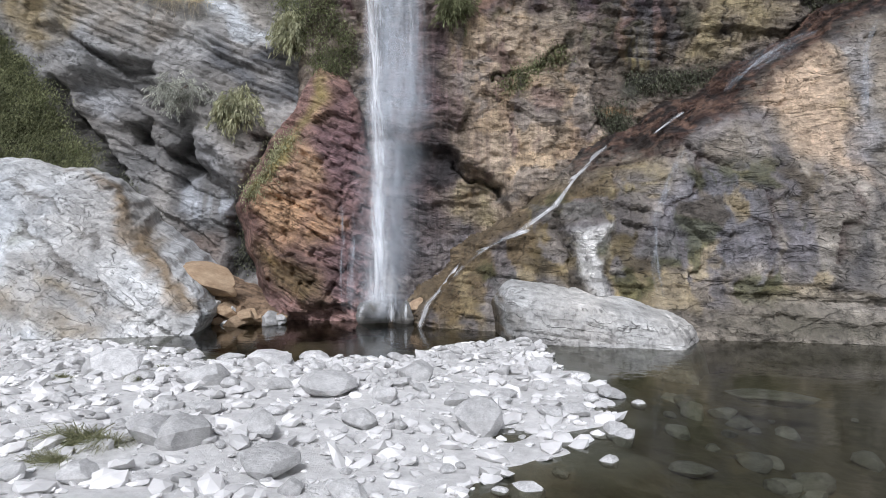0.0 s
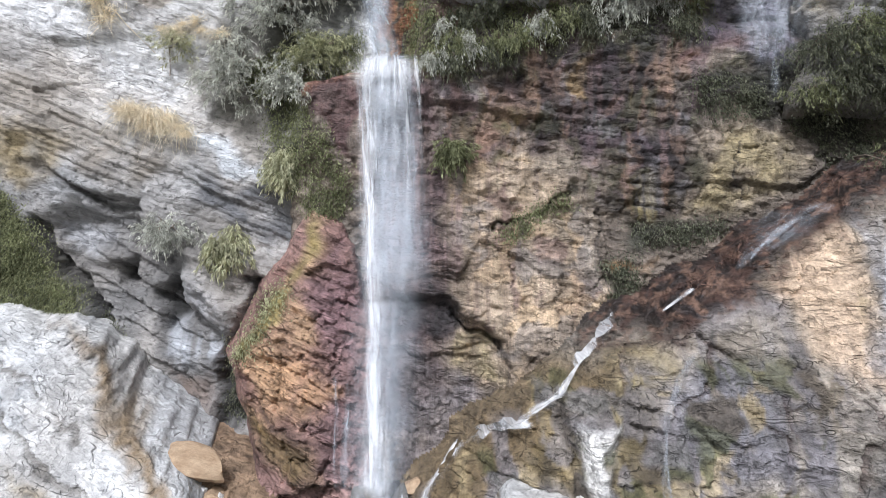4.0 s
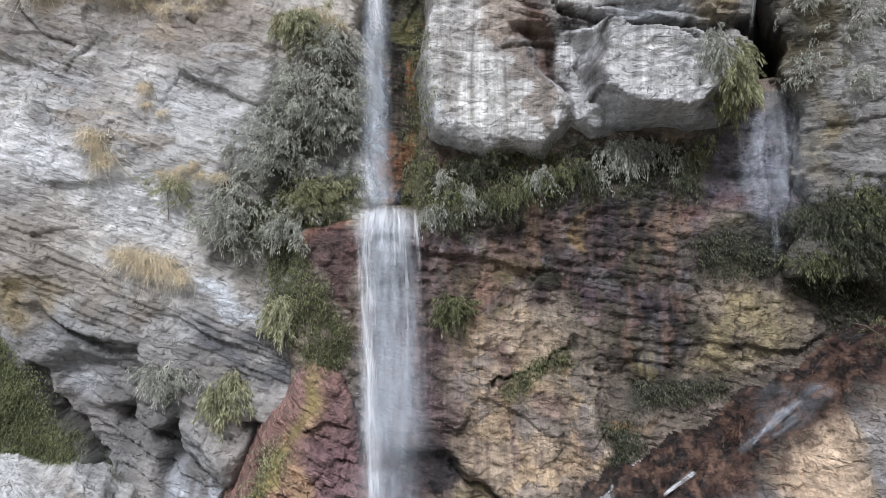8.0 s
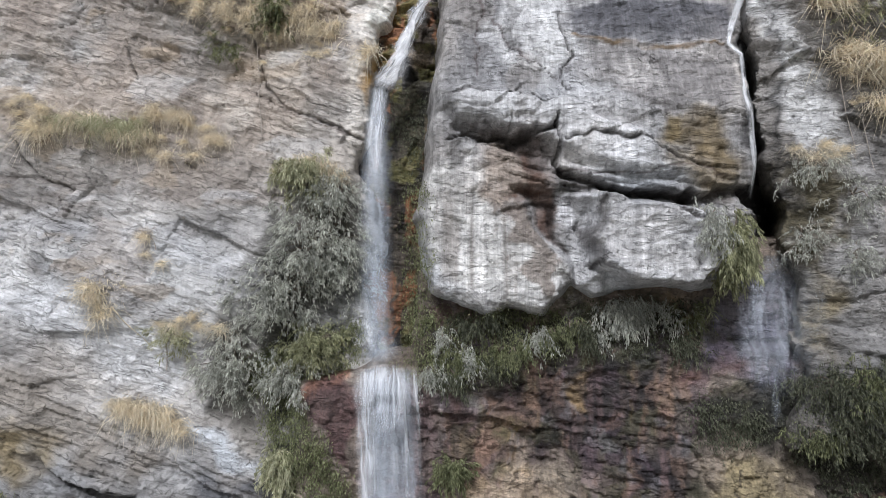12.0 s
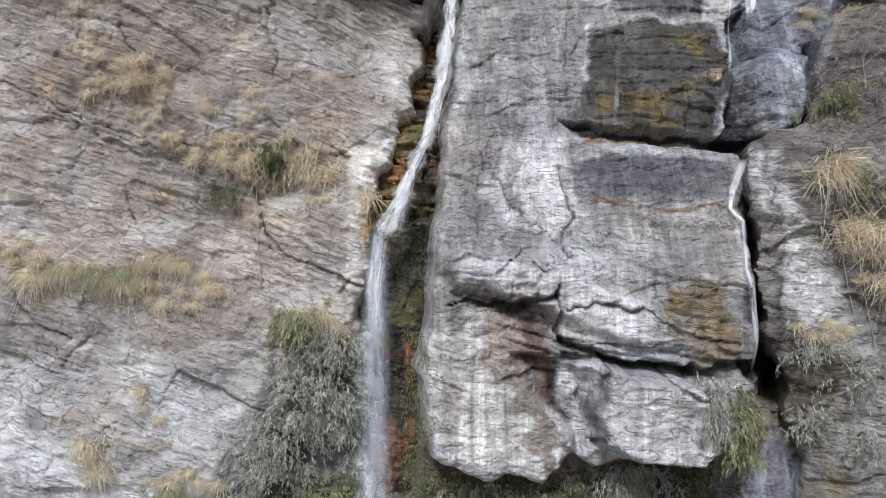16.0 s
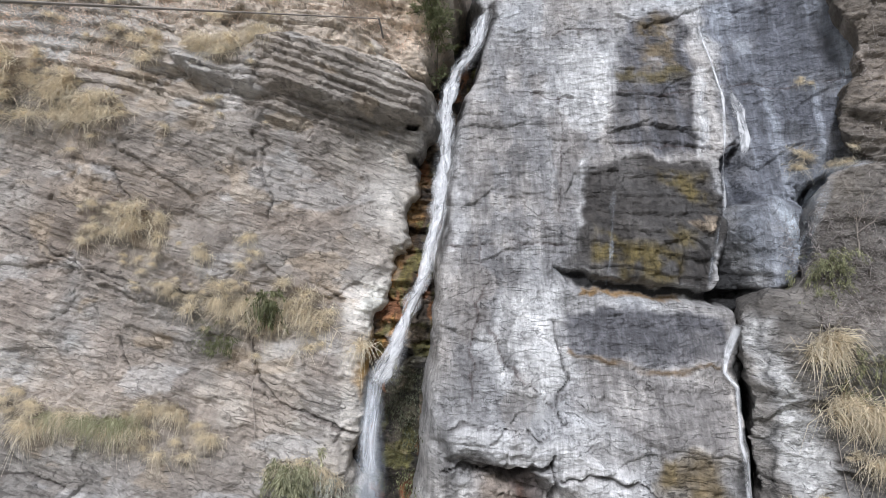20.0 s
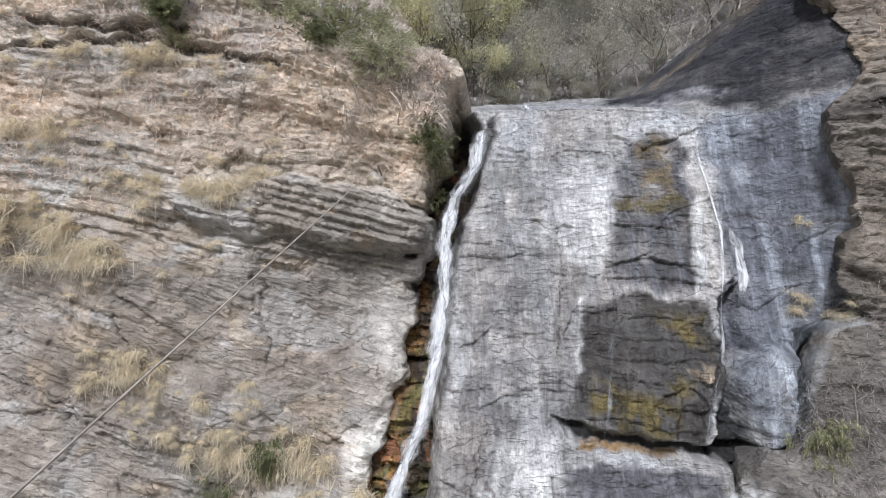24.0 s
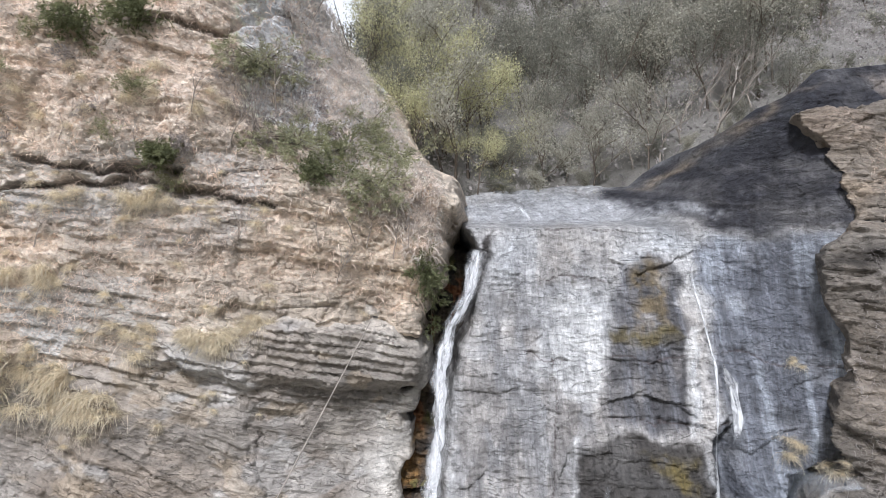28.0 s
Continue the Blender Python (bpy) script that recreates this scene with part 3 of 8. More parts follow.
for colour, cut, sx, sz in (((0.015, 0.013, 0.012), 0.06, 2.2, 1.4), ((0.3, 0.24, 0.17), 0.2, 2.6, 1.2), ((0.16, 0.15, 0.05), 0.16, 2.4, 1.6), ((0.34, 0.15, 0.07), 0.22, 2.2, 0.9)):
    gully.patches([(-4, 0), (-4, 24), (1, 31), (3, 30), (2, 20), (1.5, 0)], colour, 0.8, sx, sz, cut)

right_wall = Mass("cliff_right", "pale lime-streaked rock wall with dark wet bands", [(1.38, 31.13), (1.2, 31.7)] + [(1.30, 32.87)] + [(2.26, 33.43), (5.12, 33.53), (8.00, 33.68)] + [(9.27, 33.37), (10.56, 34.51), (11.85, 35.49), (13.34, 36.24), (15.32, 36.41), (17.87, 36.55)] + [(19, 36.5), (19, 30), (14.5, 27), (12.2, 24.2), (10.43, 23.5), (9.37, 20.54), (7.56, 17.93), (7.54, 15.20), (7.12, 13.35), (6.73, 12.62), (6.09, 12.48), (5.32, 12.59), (4.41, 12.51), (3.62, 12.30), (3.10, 12.62), (2.50, 11.87), (1.63, 12.02), (0.95, 11.83), (0.27, 12.22), (-0.21, 12.42), (-0.35, 14.33), (-0.15, 15.99), (0.14, 18.82), (0.24, 21.92), (0.69, 25.24), (1.29, 27.25), (2.06, 29.85)],
                  (17.2, -0.1, 0.55, 0.03, 17.0), 3, (0.44, 0.435, 0.43), seed=31, layer=0.42, relief=0.065, lumps=0.16, ragged=0.12, facet=0.13, edge=0.3, chip=0.35)
c = right_wall
# the lip: the creek bed runs back, nearly level, to the valley; the dark shoulder goes on rising beside it
c.y -= 2.4 * smooth(c.x, 9.3, 12.8) * smooth(c.z, 22.5, 28)
c.y -= 1.7 * smooth(c.x, 10.8, 13.4) * smooth(c.z, 28, 31)
c.y += (6.5 * np.clip(c.z - 31.05, 0, 0.6) + 1.8 * np.clip(c.z - 31.65, 0, None)) * (1 - smooth(c.x - 0.5 * np.clip(c.z - 31, 0, 3), 7.2, 9.8))
c.streaks([(2.17, 30.22), (6.31, 30.22), (5.47, 25.78), (3.56, 20.89), (3.28, 16.90), (0.16, 16.79), (0.16, 22.24)], (0.5, 0.505, 0.51), 0.4, 0.4, cut=0.0)
c.streaks([(1.76, 29.74), (6.10, 30.11), (4.76, 23.08), (3.25, 19.35), (0.31, 19.29)], (0.2, 0.2, 0.21), 0.5, 0.5, wet=0.3, cut=0.1)
c.zone([(2.17, 30.22), (6.10, 30.11), (4.76, 23.08), (3.16, 17.13), (0.29, 17.05), (0.32, 22.24)], (0.27, 0.27, 0.275), 0.7, 0.4, patchy=0.95, scale=1.6)
c.zone([(1.40, 20.71), (3.40, 20.89), (3.40, 18.08), (2.62, 17.12), (1.31, 18.53)], WHITE, 0.85, 0.3)
c.zone([(-0.56, 15.30), (0.68, 15.58), (1.63, 14.35), (2.97, 12.75), (2.43, 11.80), (0.27, 12.02), (-0.55, 13.23)], (0.64, 0.63, 0.6), 0.9, 0.3, patchy=0.3)
c.streaks([(-0.42, 14.88), (0.82, 15.16), (2.84, 13.01), (2.43, 11.94), (-0.41, 12.28)], (0.28, 0.25, 0.22), 0.6, 0.2, cut=0.12)
c.zone([(0.68, 16.13), (2.32, 15.99), (2.78, 14.83), (1.63, 14.42), (0.82, 14.89)], (0.36, 0.29, 0.23), 0.8, 0.25)
c.press([(-0.08, 17.63), (3.01, 17.09), (5.37, 15.99), (6.38, 14.86), (4.31, 15.32), (2.99, 15.85), (0.27, 16.54)], -0.4, 0.25)
c.zone([(-0.08, 17.63), (3.01, 17.09), (5.37, 15.99), (6.38, 14.86), (4.31, 15.32), (2.99, 15.85), (0.27, 16.54)], (0.66, 0.66, 0.66), 0.8, 0.25)
# overhang underside and crack below: pushed back, their shade painted as dark colour
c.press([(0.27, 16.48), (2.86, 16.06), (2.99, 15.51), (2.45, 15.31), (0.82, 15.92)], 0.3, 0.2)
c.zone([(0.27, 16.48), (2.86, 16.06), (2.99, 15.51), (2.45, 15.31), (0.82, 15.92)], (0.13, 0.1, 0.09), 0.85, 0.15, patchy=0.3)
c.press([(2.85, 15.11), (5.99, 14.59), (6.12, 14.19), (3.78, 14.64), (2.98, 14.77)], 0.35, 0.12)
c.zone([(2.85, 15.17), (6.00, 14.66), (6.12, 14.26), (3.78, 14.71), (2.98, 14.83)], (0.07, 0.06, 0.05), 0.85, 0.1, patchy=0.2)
c.press([(1.84, 14.96), (2.98, 14.90), (3.80, 14.37), (3.36, 12.49), (2.37, 13.81)], 0.55, 0.25)
c.zone([(1.77, 14.96), (2.78, 14.83), (3.11, 14.09), (2.97, 13.28), (2.44, 13.95)], (0.15, 0.085, 0.06), 0.95, 0.12)
c.zone([(2.78, 14.77), (3.64, 14.70), (3.77, 14.23), (2.98, 14.29)], (0.66, 0.66, 0.67), 0.9, 0.1)
c.press([(3.71, 14.77), (5.86, 14.32), (6.42, 13.21), (5.96, 12.54), (4.28, 12.64), (3.43, 13.09)], -0.9, 0.14)
c.zone([(3.71, 14.77), (5.86, 14.32), (6.42, 13.21), (5.96, 12.54), (4.28, 12.64), (3.43, 13.09)], (0.58, 0.57, 0.56), 0.9, 0.2, patchy=0.3)
c.zone([(5.12, 16.73), (7.06, 16.73), (7.20, 14.34), (5.99, 14.52), (5.10, 15.45)], (0.26, 0.19, 0.085), 0.85, 0.25)
c.zone([(3.31, 18.68), (7.44, 18.54), (7.06, 16.66), (5.12, 16.67), (3.22, 17.83)], (0.29, 0.275, 0.265), 0.9, 0.15, wet=0.3, patchy=0.3)
c.zone([(4.00, 17.97), (4.56, 18.51), (5.32, 18.11), (5.42, 17.22), (4.12, 17.37)], (0.5, 0.48, 0.46), 0.8, 0.2)
c.zone([(3.40, 20.15), (7.62, 19.84), (7.33, 18.62), (3.25, 18.77)], (0.14, 0.14, 0.155), 0.95, 0.12, wet=0.5, patchy=0.2)
c.zone([(3.27, 18.90), (5.71, 18.73), (7.18, 18.58), (7.15, 18.42), (3.24, 18.67)], (0.2, 0.13, 0.06), 0.9, 0.06)
c.zone([(9.56, 31.01), (10.68, 30.87), (13.83, 30.60), (12.54, 28.05), (12.60, 25.88), (10.95, 23.06), (9.01, 23.01), (9.57, 25.67), (9.12, 27.31), (9.04, 29.12)], (0.25, 0.265, 0.30), 0.9, 0.3, wet=0.5, patchy=0.45)
c.streaks([(9.54, 30.91), (10.67, 30.80), (13.61, 30.50), (12.54, 28.05), (12.43, 25.88), (10.88, 23.06), (9.01, 23.01), (9.57, 25.67)], (0.44, 0.475, 0.53), 0.75, 0.4, wet=0.4, cut=0.05)
c.streaks([(10.67, 30.80), (13.83, 30.60), (12.54, 28.05), (12.43, 25.88), (10.88, 23.06), (10.38, 25.69)], (0.12, 0.125, 0.145), 0.7, 0.5, wet=0.4, cut=0.08)
c.zone([(7.13, 33.00), (8.99, 34.04), (10.41, 35.26), (11.76, 36.40), (13.42, 37.32), (15.73, 37.68), (18.37, 37.89), (15.65, 30.60), (13.79, 30.50), (10.65, 30.74), (9.30, 31.16), (8.33, 31.72)], (0.045, 0.046, 0.06), 0.97, 0.35, patchy=0.15)
c.zone([(9.16, 33.33), (10.58, 34.61), (11.87, 35.54), (12.95, 35.99), (11.97, 35.11), (10.52, 33.90), (9.51, 33.05)], (0.33, 0.27, 0.20), 0.8, 0.2)
c.zone([(13.96, 36.18), (17.82, 36.42), (16.99, 34.19), (15.61, 34.16), (14.76, 35.32)], (0.36, 0.31, 0.27), 0.75, 0.3)
c.zone([(6.67, 30.13), (8.22, 30.13), (8.53, 28.74), (8.43, 26.63), (8.08, 24.43), (5.11, 24.51), (5.41, 25.92), (6.00, 27.99)], (0.09, 0.09, 0.102), 0.92, 0.3, wet=0.6, patchy=0.25)
c.streaks([(6.41, 29.69), (8.68, 28.74), (8.08, 24.43), (5.11, 24.51)], (0.24, 0.25, 0.28), 0.6, 0.16, wet=0.5, cut=0.12)
c.zone([(6.89, 30.05), (7.98, 29.89), (7.87, 27.30), (6.42, 27.20)], (0.24, 0.18, 0.09), 0.8, 0.25, patchy=0.8, scale=2.5)
c.zone([(5.79, 27.42), (8.32, 27.48), (8.04, 26.99), (5.89, 26.93)], (0.17, 0.135, 0.05), 0.85, 0.12, patchy=0.4, scale=2.5)
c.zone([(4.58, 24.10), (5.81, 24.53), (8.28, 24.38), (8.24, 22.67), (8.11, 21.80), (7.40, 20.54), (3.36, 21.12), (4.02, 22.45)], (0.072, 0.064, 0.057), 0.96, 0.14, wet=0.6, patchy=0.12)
for poly in ([(6.11, 23.84), (8.02, 24.09), (7.98, 22.93), (7.00, 23.03)], [(4.50, 22.46), (5.39, 21.89), (6.82, 21.78), (6.59, 20.65), (4.20, 21.05)], [(6.61, 22.64), (7.33, 22.36), (7.05, 21.78), (6.31, 21.91)]):
    c.zone(poly, (0.20, 0.155, 0.05), 0.9, 0.25, patchy=0.8, scale=2.6)
c.press([(4.66, 24.10), (5.80, 24.50), (8.28, 24.38), (8.24, 22.67), (7.40, 20.54), (3.36, 21.12), (4.02, 22.45)], -0.15, 0.7)
c.press([(5.35, 22.62), (6.27, 22.49), (6.77, 21.92), (6.38, 20.67), (5.23, 20.91)], -0.18, 0.1)
c.zone([(7.20, 22.65), (7.90, 22.69), (7.57, 22.19), (7.40, 22.13)], (0.42, 0.34, 0.25), 0.9, 0.05, patchy=0.2)
c.press([(7.20, 22.65), (7.90, 22.69), (7.57, 22.19), (7.40, 22.13)], -0.25, 0.08)
c.press([(9.09, 23.36), (10.12, 23.07), (10.15, 22.55), (9.38, 20.64), (8.58, 20.47), (8.27, 22.32)], -0.8, 0.25)
c.zone([(9.09, 23.36), (10.12, 23.07), (10.15, 22.55), (9.38, 20.64), (8.58, 20.47), (8.27, 22.32)], (0.24, 0.26, 0.295), 0.9, 0.15, wet=0.7)
c.streaks([(9.15, 23.59), (10.86, 23.46), (10.15, 22.55), (9.57, 21.28), (9.20, 21.96)], (0.62, 0.68, 0.74), 0.9, 0.3, wet=0.6, cut=-0.12)
# slot and undercut: black colour stands for the shade inside, over wet rock
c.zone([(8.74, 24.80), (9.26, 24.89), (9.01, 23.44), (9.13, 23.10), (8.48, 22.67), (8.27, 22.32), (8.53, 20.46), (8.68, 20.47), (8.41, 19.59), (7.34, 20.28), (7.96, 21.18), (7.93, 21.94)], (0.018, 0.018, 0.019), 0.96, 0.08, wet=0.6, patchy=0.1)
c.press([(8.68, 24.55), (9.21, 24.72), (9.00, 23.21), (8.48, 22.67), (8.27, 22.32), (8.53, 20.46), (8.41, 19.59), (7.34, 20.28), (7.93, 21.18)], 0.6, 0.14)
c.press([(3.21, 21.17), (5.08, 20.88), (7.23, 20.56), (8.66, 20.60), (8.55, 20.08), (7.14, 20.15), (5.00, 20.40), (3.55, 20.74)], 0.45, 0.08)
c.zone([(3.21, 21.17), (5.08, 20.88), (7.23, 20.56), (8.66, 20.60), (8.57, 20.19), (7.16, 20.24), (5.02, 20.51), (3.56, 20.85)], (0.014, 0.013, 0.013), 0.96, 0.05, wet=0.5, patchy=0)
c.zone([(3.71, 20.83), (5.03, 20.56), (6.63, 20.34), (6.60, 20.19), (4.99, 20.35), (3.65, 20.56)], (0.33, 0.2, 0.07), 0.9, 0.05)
for poly in ([(8.41, 27.31), (8.39, 25.81), (7.98, 24.13), (7.70, 24.35), (8.05, 26.46)], [(4.58, 24.39), (4.69, 23.70), (3.84, 21.44), (3.56, 21.36), (4.06, 22.75)], [(9.37, 26.57), (9.61, 25.76), (9.35, 24.86), (9.13, 25.06)], [(2.16, 21.69), (3.42, 21.71), (3.44, 19.70), (2.23, 19.29)], [(3.47, 26.66), (4.39, 26.85), (3.65, 23.21), (3.33, 23.21)], [(2.15, 26.54), (3.65, 27.08), (3.13, 25.25), (2.22, 24.61)]):
    c.zone(poly, (0.5, 0.505, 0.51), 0.45, 0.25, patchy=0.7, scale=2.2)
for poly in ([(1.78, 30.91), (2.40, 31.08), (2.40, 30.29), (1.69, 28.70), (1.03, 27.04), (0.68, 25.52), (0.54, 26.52), (1.01, 28.31), (1.47, 29.08)], [(0.51, 23.82), (0.79, 24.83), (0.33, 21.65), (-0.07, 20.80), (0.14, 22.54)]):
    c.zone(poly, (0.045, 0.036, 0.03), 0.9, 0.15, wet=0.4, patchy=0.3)
c.zone([(0.86, 31.46), (2.50, 32.06), (4.61, 32.78), (7.21, 33.03), (9.10, 32.69), (10.63, 31.52), (2.50, 31.40)], (0.42, 0.43, 0.45), 0.8, 0.2, wet=0.3, patchy=0.6, scale=3.0)
# upright slot: its shade is painted in black, besides the wetness
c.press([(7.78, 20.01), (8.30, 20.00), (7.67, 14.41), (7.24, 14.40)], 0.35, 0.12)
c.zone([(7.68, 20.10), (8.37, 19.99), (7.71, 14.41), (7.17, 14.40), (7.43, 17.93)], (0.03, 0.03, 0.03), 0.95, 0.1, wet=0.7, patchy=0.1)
c.streaks([(8.80, 29.32), (12.37, 29.01), (11.03, 24.10), (9.41, 23.93), (9.28, 26.72)], (0.42, 0.45, 0.49), 0.8, 0.3, wet=0.5, cut=-0.05)
c.streaks([(9.69, 29.90), (13.11, 29.52), (11.59, 24.80), (9.47, 24.75)], (0.2, 0.21, 0.23), 0.7, 0.4, wet=0.4, cut=0.0)
for poly in ([(8.27, 27.67), (8.80, 27.66), (8.11, 24.43), (7.72, 24.43)], [(4.45, 24.47), (4.70, 24.47), (4.28, 22.43), (3.99, 22.27)], [(3.80, 28.52), (5.68, 28.48), (5.25, 25.40), (4.02, 25.22)]):
    c.zone(poly, WHITE, 0.8, 0.1, patchy=0.3)
c.zone([(1.21, 32.58), (8.76, 32.87), (8.83, 31.22), (1.59, 31.13)], (0.47, 0.48, 0.5), 0.8, 0.2, wet=0.3)
c.zone([(9.35, 30.50), (13.33, 30.80), (13.08, 28.05), (10.96, 22.82), (8.48, 22.76)], (0.15, 0.16, 0.19), 0.85, 0.25, wet=0.5, patchy=0.5, scale=1.2)
c.streaks([(9.45, 30.50), (13.30, 30.70), (10.96, 22.82), (8.48, 22.76)], (0.46, 0.5, 0.56), 0.7, 0.35, wet=0.4, cut=0.08)
slab = [(1.38, 31.13), (6.24, 31.12), (5.05, 25.21), (3.24, 20.74), (2.45, 14.90), (-0.01, 15.44), (0.24, 21.92)]
for colour, cut, sx, sz in (((0.5, 0.505, 0.51), 0.16, 1.6, 0.22), ((0.13, 0.125, 0.125), 0.2, 2.0, 0.2), ((0.34, 0.31, 0.28), 0.18, 1.0, 0.4)):
    c.patches(slab, colour, 0.4, sx, sz, cut)
# cracks round the nose: cut in, with shade added as dark colour
for line, deep, broad in (([(0.20, 16.22), (0.96, 16.00), (1.65, 15.96), (2.33, 16.26), (2.80, 16.46)], 0.4, 0.2), ([(3.00, 15.35), (4.06, 14.84), (4.98, 14.62), (6.15, 14.52), (7.24, 14.65)], 0.5, 0.22), ([(2.81, 16.53), (3.00, 15.35)], 0.25, 0.12), ([(0.27, 17.30), (1.66, 17.19), (2.74, 17.01)], 0.15, 0.07),
                         ([(3.99, 14.80), (3.66, 14.05), (3.51, 12.97)], 0.3, 0.14), ([(3.01, 16.25), (5.00, 15.95), (5.90, 15.26)], 0.15, 0.07), ([(3.14, 19.63), (3.17, 18.56), (3.17, 17.24)], 0.12, 0.06), ([(1.71, 14.40), (2.79, 14.33), (2.98, 13.37)], 0.15, 0.09), ([(5.18, 14.59), (5.24, 14.32), (6.14, 13.78)], 0.2, 0.08)):
    c.groove(line, deep, broad, (0.05, 0.04, 0.036))
c.zone([(2.79, 14.60), (3.79, 14.46), (3.66, 14.05), (2.99, 14.12)], (0.66, 0.66, 0.67), 0.9, 0.08, patchy=0.2)
c.zone([(1.92, 15.85), (2.87, 15.42), (2.79, 14.67), (2.05, 14.47)], (0.20, 0.11, 0.075), 0.85, 0.15, patchy=0.5, scale=2.5)
c.zone([(5.14, 16.83), (5.79, 16.75), (5.84, 15.80), (5.19, 15.94)], (0.25, 0.19, 0.09), 0.8, 0.15, patchy=0.5)
c.ledges([(-0.01, 16.55), (2.99, 15.99), (6.25, 14.79), (6.89, 14.40), (2.98, 14.63), (0.27, 15.44)], 0.3, 0.2, 12)
c.patches([(-0.42, 15.16), (2.98, 14.90), (2.96, 11.95), (-0.27, 12.01)], (0.25, 0.2, 0.16), 0.7, 1.4, 1.0, 0.12)
c.ledges([(5.12, 16.73), (7.06, 16.73), (7.20, 14.34), (5.99, 14.52)], 0.25, 0.12, 6)
c.ledges([(5.84, 27.71), (8.38, 27.78), (8.37, 22.61), (7.24, 20.65), (3.32, 20.81)], 0.55, 0.1, 4)
c.ledges([(2.56, 29.96), (6.10, 30.11), (5.16, 23.59), (1.34, 23.59)], 0.6, 0.05, 2)
for line in ([(3.96, 29.29), (5.85, 29.10)], [(3.08, 26.72), (4.44, 26.74)], [(4.21, 30.91), (6.79, 30.87)], [(3.59, 22.75), (3.98, 24.84), (3.92, 26.80)], [(1.46, 22.25), (1.20, 19.64), (0.85, 17.85)], [(1.49, 19.46), (2.13, 18.15), (3.05, 17.53)],
             [(5.17, 24.97), (6.35, 24.92), (9.14, 24.75)], [(2.85, 15.45), (4.31, 15.32), (6.65, 15.19)], [(5.85, 26.59), (8.23, 26.62)], [(0.32, 21.89), (3.49, 21.68)], [(9.31, 26.81), (12.03, 26.68)]):
    c.groove(line, 0.08, 0.04, (0.12, 0.085, 0.08))

right_flank = Mass("cliff_right_flank", "grey rock flank with grass tufts", [(16.00, 8.00), (8.40, 8.87), (8.55, 12.66)] + [(7.87, 15.85), (7.76, 16.43), (7.87, 18.14), (7.56, 19.07), (7.60, 19.97)] + [(9.01, 20.69), (9.61, 21.57), (9.60, 22.35), (10.29, 23.51), (11.25, 23.99)] + [(11.37, 24.03), (10.86, 24.81), (10.99, 25.91), (11.66, 26.49), (11.31, 28.26), (11.34, 29.99), (12.00, 30.47), (12.41, 31.90), (12.74, 32.50), (12.08, 33.85), (11.69, 34.40), (12.54, 34.64), (14.49, 34.86)] + [(19.00, 36.00)],
                   (17.3, -0.12, 0.29, 0.03, 19.0), 5, (0.29, 0.275, 0.255), seed=37, layer=0.4, relief=0.16, edge=1.0, ragged=0.22, fall=2.5, curl=20.0)
c = right_flank
c.y += 0.5 * smooth(c.z, 31, 34.5)
c.zone([(7.61, 20.04), (8.35, 19.89), (8.35, 19.07), (8.69, 18.15), (9.16, 16.97), (9.60, 15.43), (8.39, 15.66), (7.79, 16.96), (7.85, 18.14), (7.53, 19.07)], (0.60, 0.60, 0.59), 0.9, 0.2, patchy=0.25)
c.zone([(9.14, 15.88), (10.22, 16.12), (10.10, 11.86), (9.18, 12.36), (8.96, 13.52)], (0.46, 0.45, 0.44), 0.8, 0.3)
c.zone([(7.72, 15.76), (8.64, 15.62), (9.37, 15.35), (9.59, 14.17), (8.58, 12.87), (7.49, 13.52), (7.51, 14.71)], (0.17, 0.145, 0.08), 0.85, 0.25, patchy=0.7, scale=2.5)
c.zone([(8.59, 13.39), (9.30, 12.36), (9.14, 10.82), (8.41, 10.68)], (0.33, 0.27, 0.15), 0.8, 0.25, patchy=0.6)
c.zone([(9.32, 23.52), (11.42, 24.10), (10.59, 19.94), (8.73, 19.87)], (0.27, 0.25, 0.22), 0.8, 0.5, patchy=0.6)
# dark band paints the shadow line along the flank's left edge
c.zone([(10.61, 28.26), (11.41, 28.27), (11.62, 27.08), (11.03, 26.21), (11.55, 24.06), (10.65, 24.16), (10.13, 24.95), (10.30, 25.92), (10.87, 26.49)], (0.075, 0.072, 0.07), 0.8, 0.25, patchy=0.5, scale=2.0)
c.zone([(11.86, 32.33), (13.29, 32.66), (12.88, 30.64), (11.43, 30.80)], (0.44, 0.385, 0.32), 0.85, 0.3, patchy=0.4)
c.zone([(10.75, 30.39), (12.85, 30.47), (12.69, 29.67), (10.60, 29.50)], (0.06, 0.055, 0.05), 0.85, 0.25, patchy=0.5, scale=1.6)
c.zone([(10.59, 28.57), (11.32, 28.57), (12.10, 26.80), (11.93, 25.95), (10.92, 26.35)], (0.46, 0.44, 0.42), 0.8, 0.2, patchy=0.6, scale=2.4)
c.zone([(11.27, 33.95), (12.18, 33.21), (13.44, 33.36), (13.73, 34.82), (10.94, 34.44)], (0.38, 0.33, 0.29), 0.8, 0.2)
c.ledges([(10.73, 30.31), (12.85, 30.47), (11.49, 23.80), (9.96, 24.14)], 0.35, 0.1, 14)
# black strip carries on the slot's painted shade along this edge
c.zone([(8.02, 20.14), (8.11, 20.13), (8.01, 14.37), (7.75, 14.37)], BLACK, 0.9, 0.1)

mid_wall = Mass("cliff_middle", "brown and purple wet rock face with moss", [(-4.5, -1), (-3.6, 9), (-3.75, 9.8), (-2.4, 10.25), (-0.6, 10.35), (-0.3, 13.2), (9, 13.6), (16, 14), (16, -1)], (17.6, -0.12, 0.05, 0.18, 6.0), 9, (0.31, 0.255, 0.205), seed=41, layer=0.36, relief=0.07, blocks=0.6, facet=0.2, ragged=0.2, chip=0.45)
c = mid_wall
c.wet[:] = 0.25
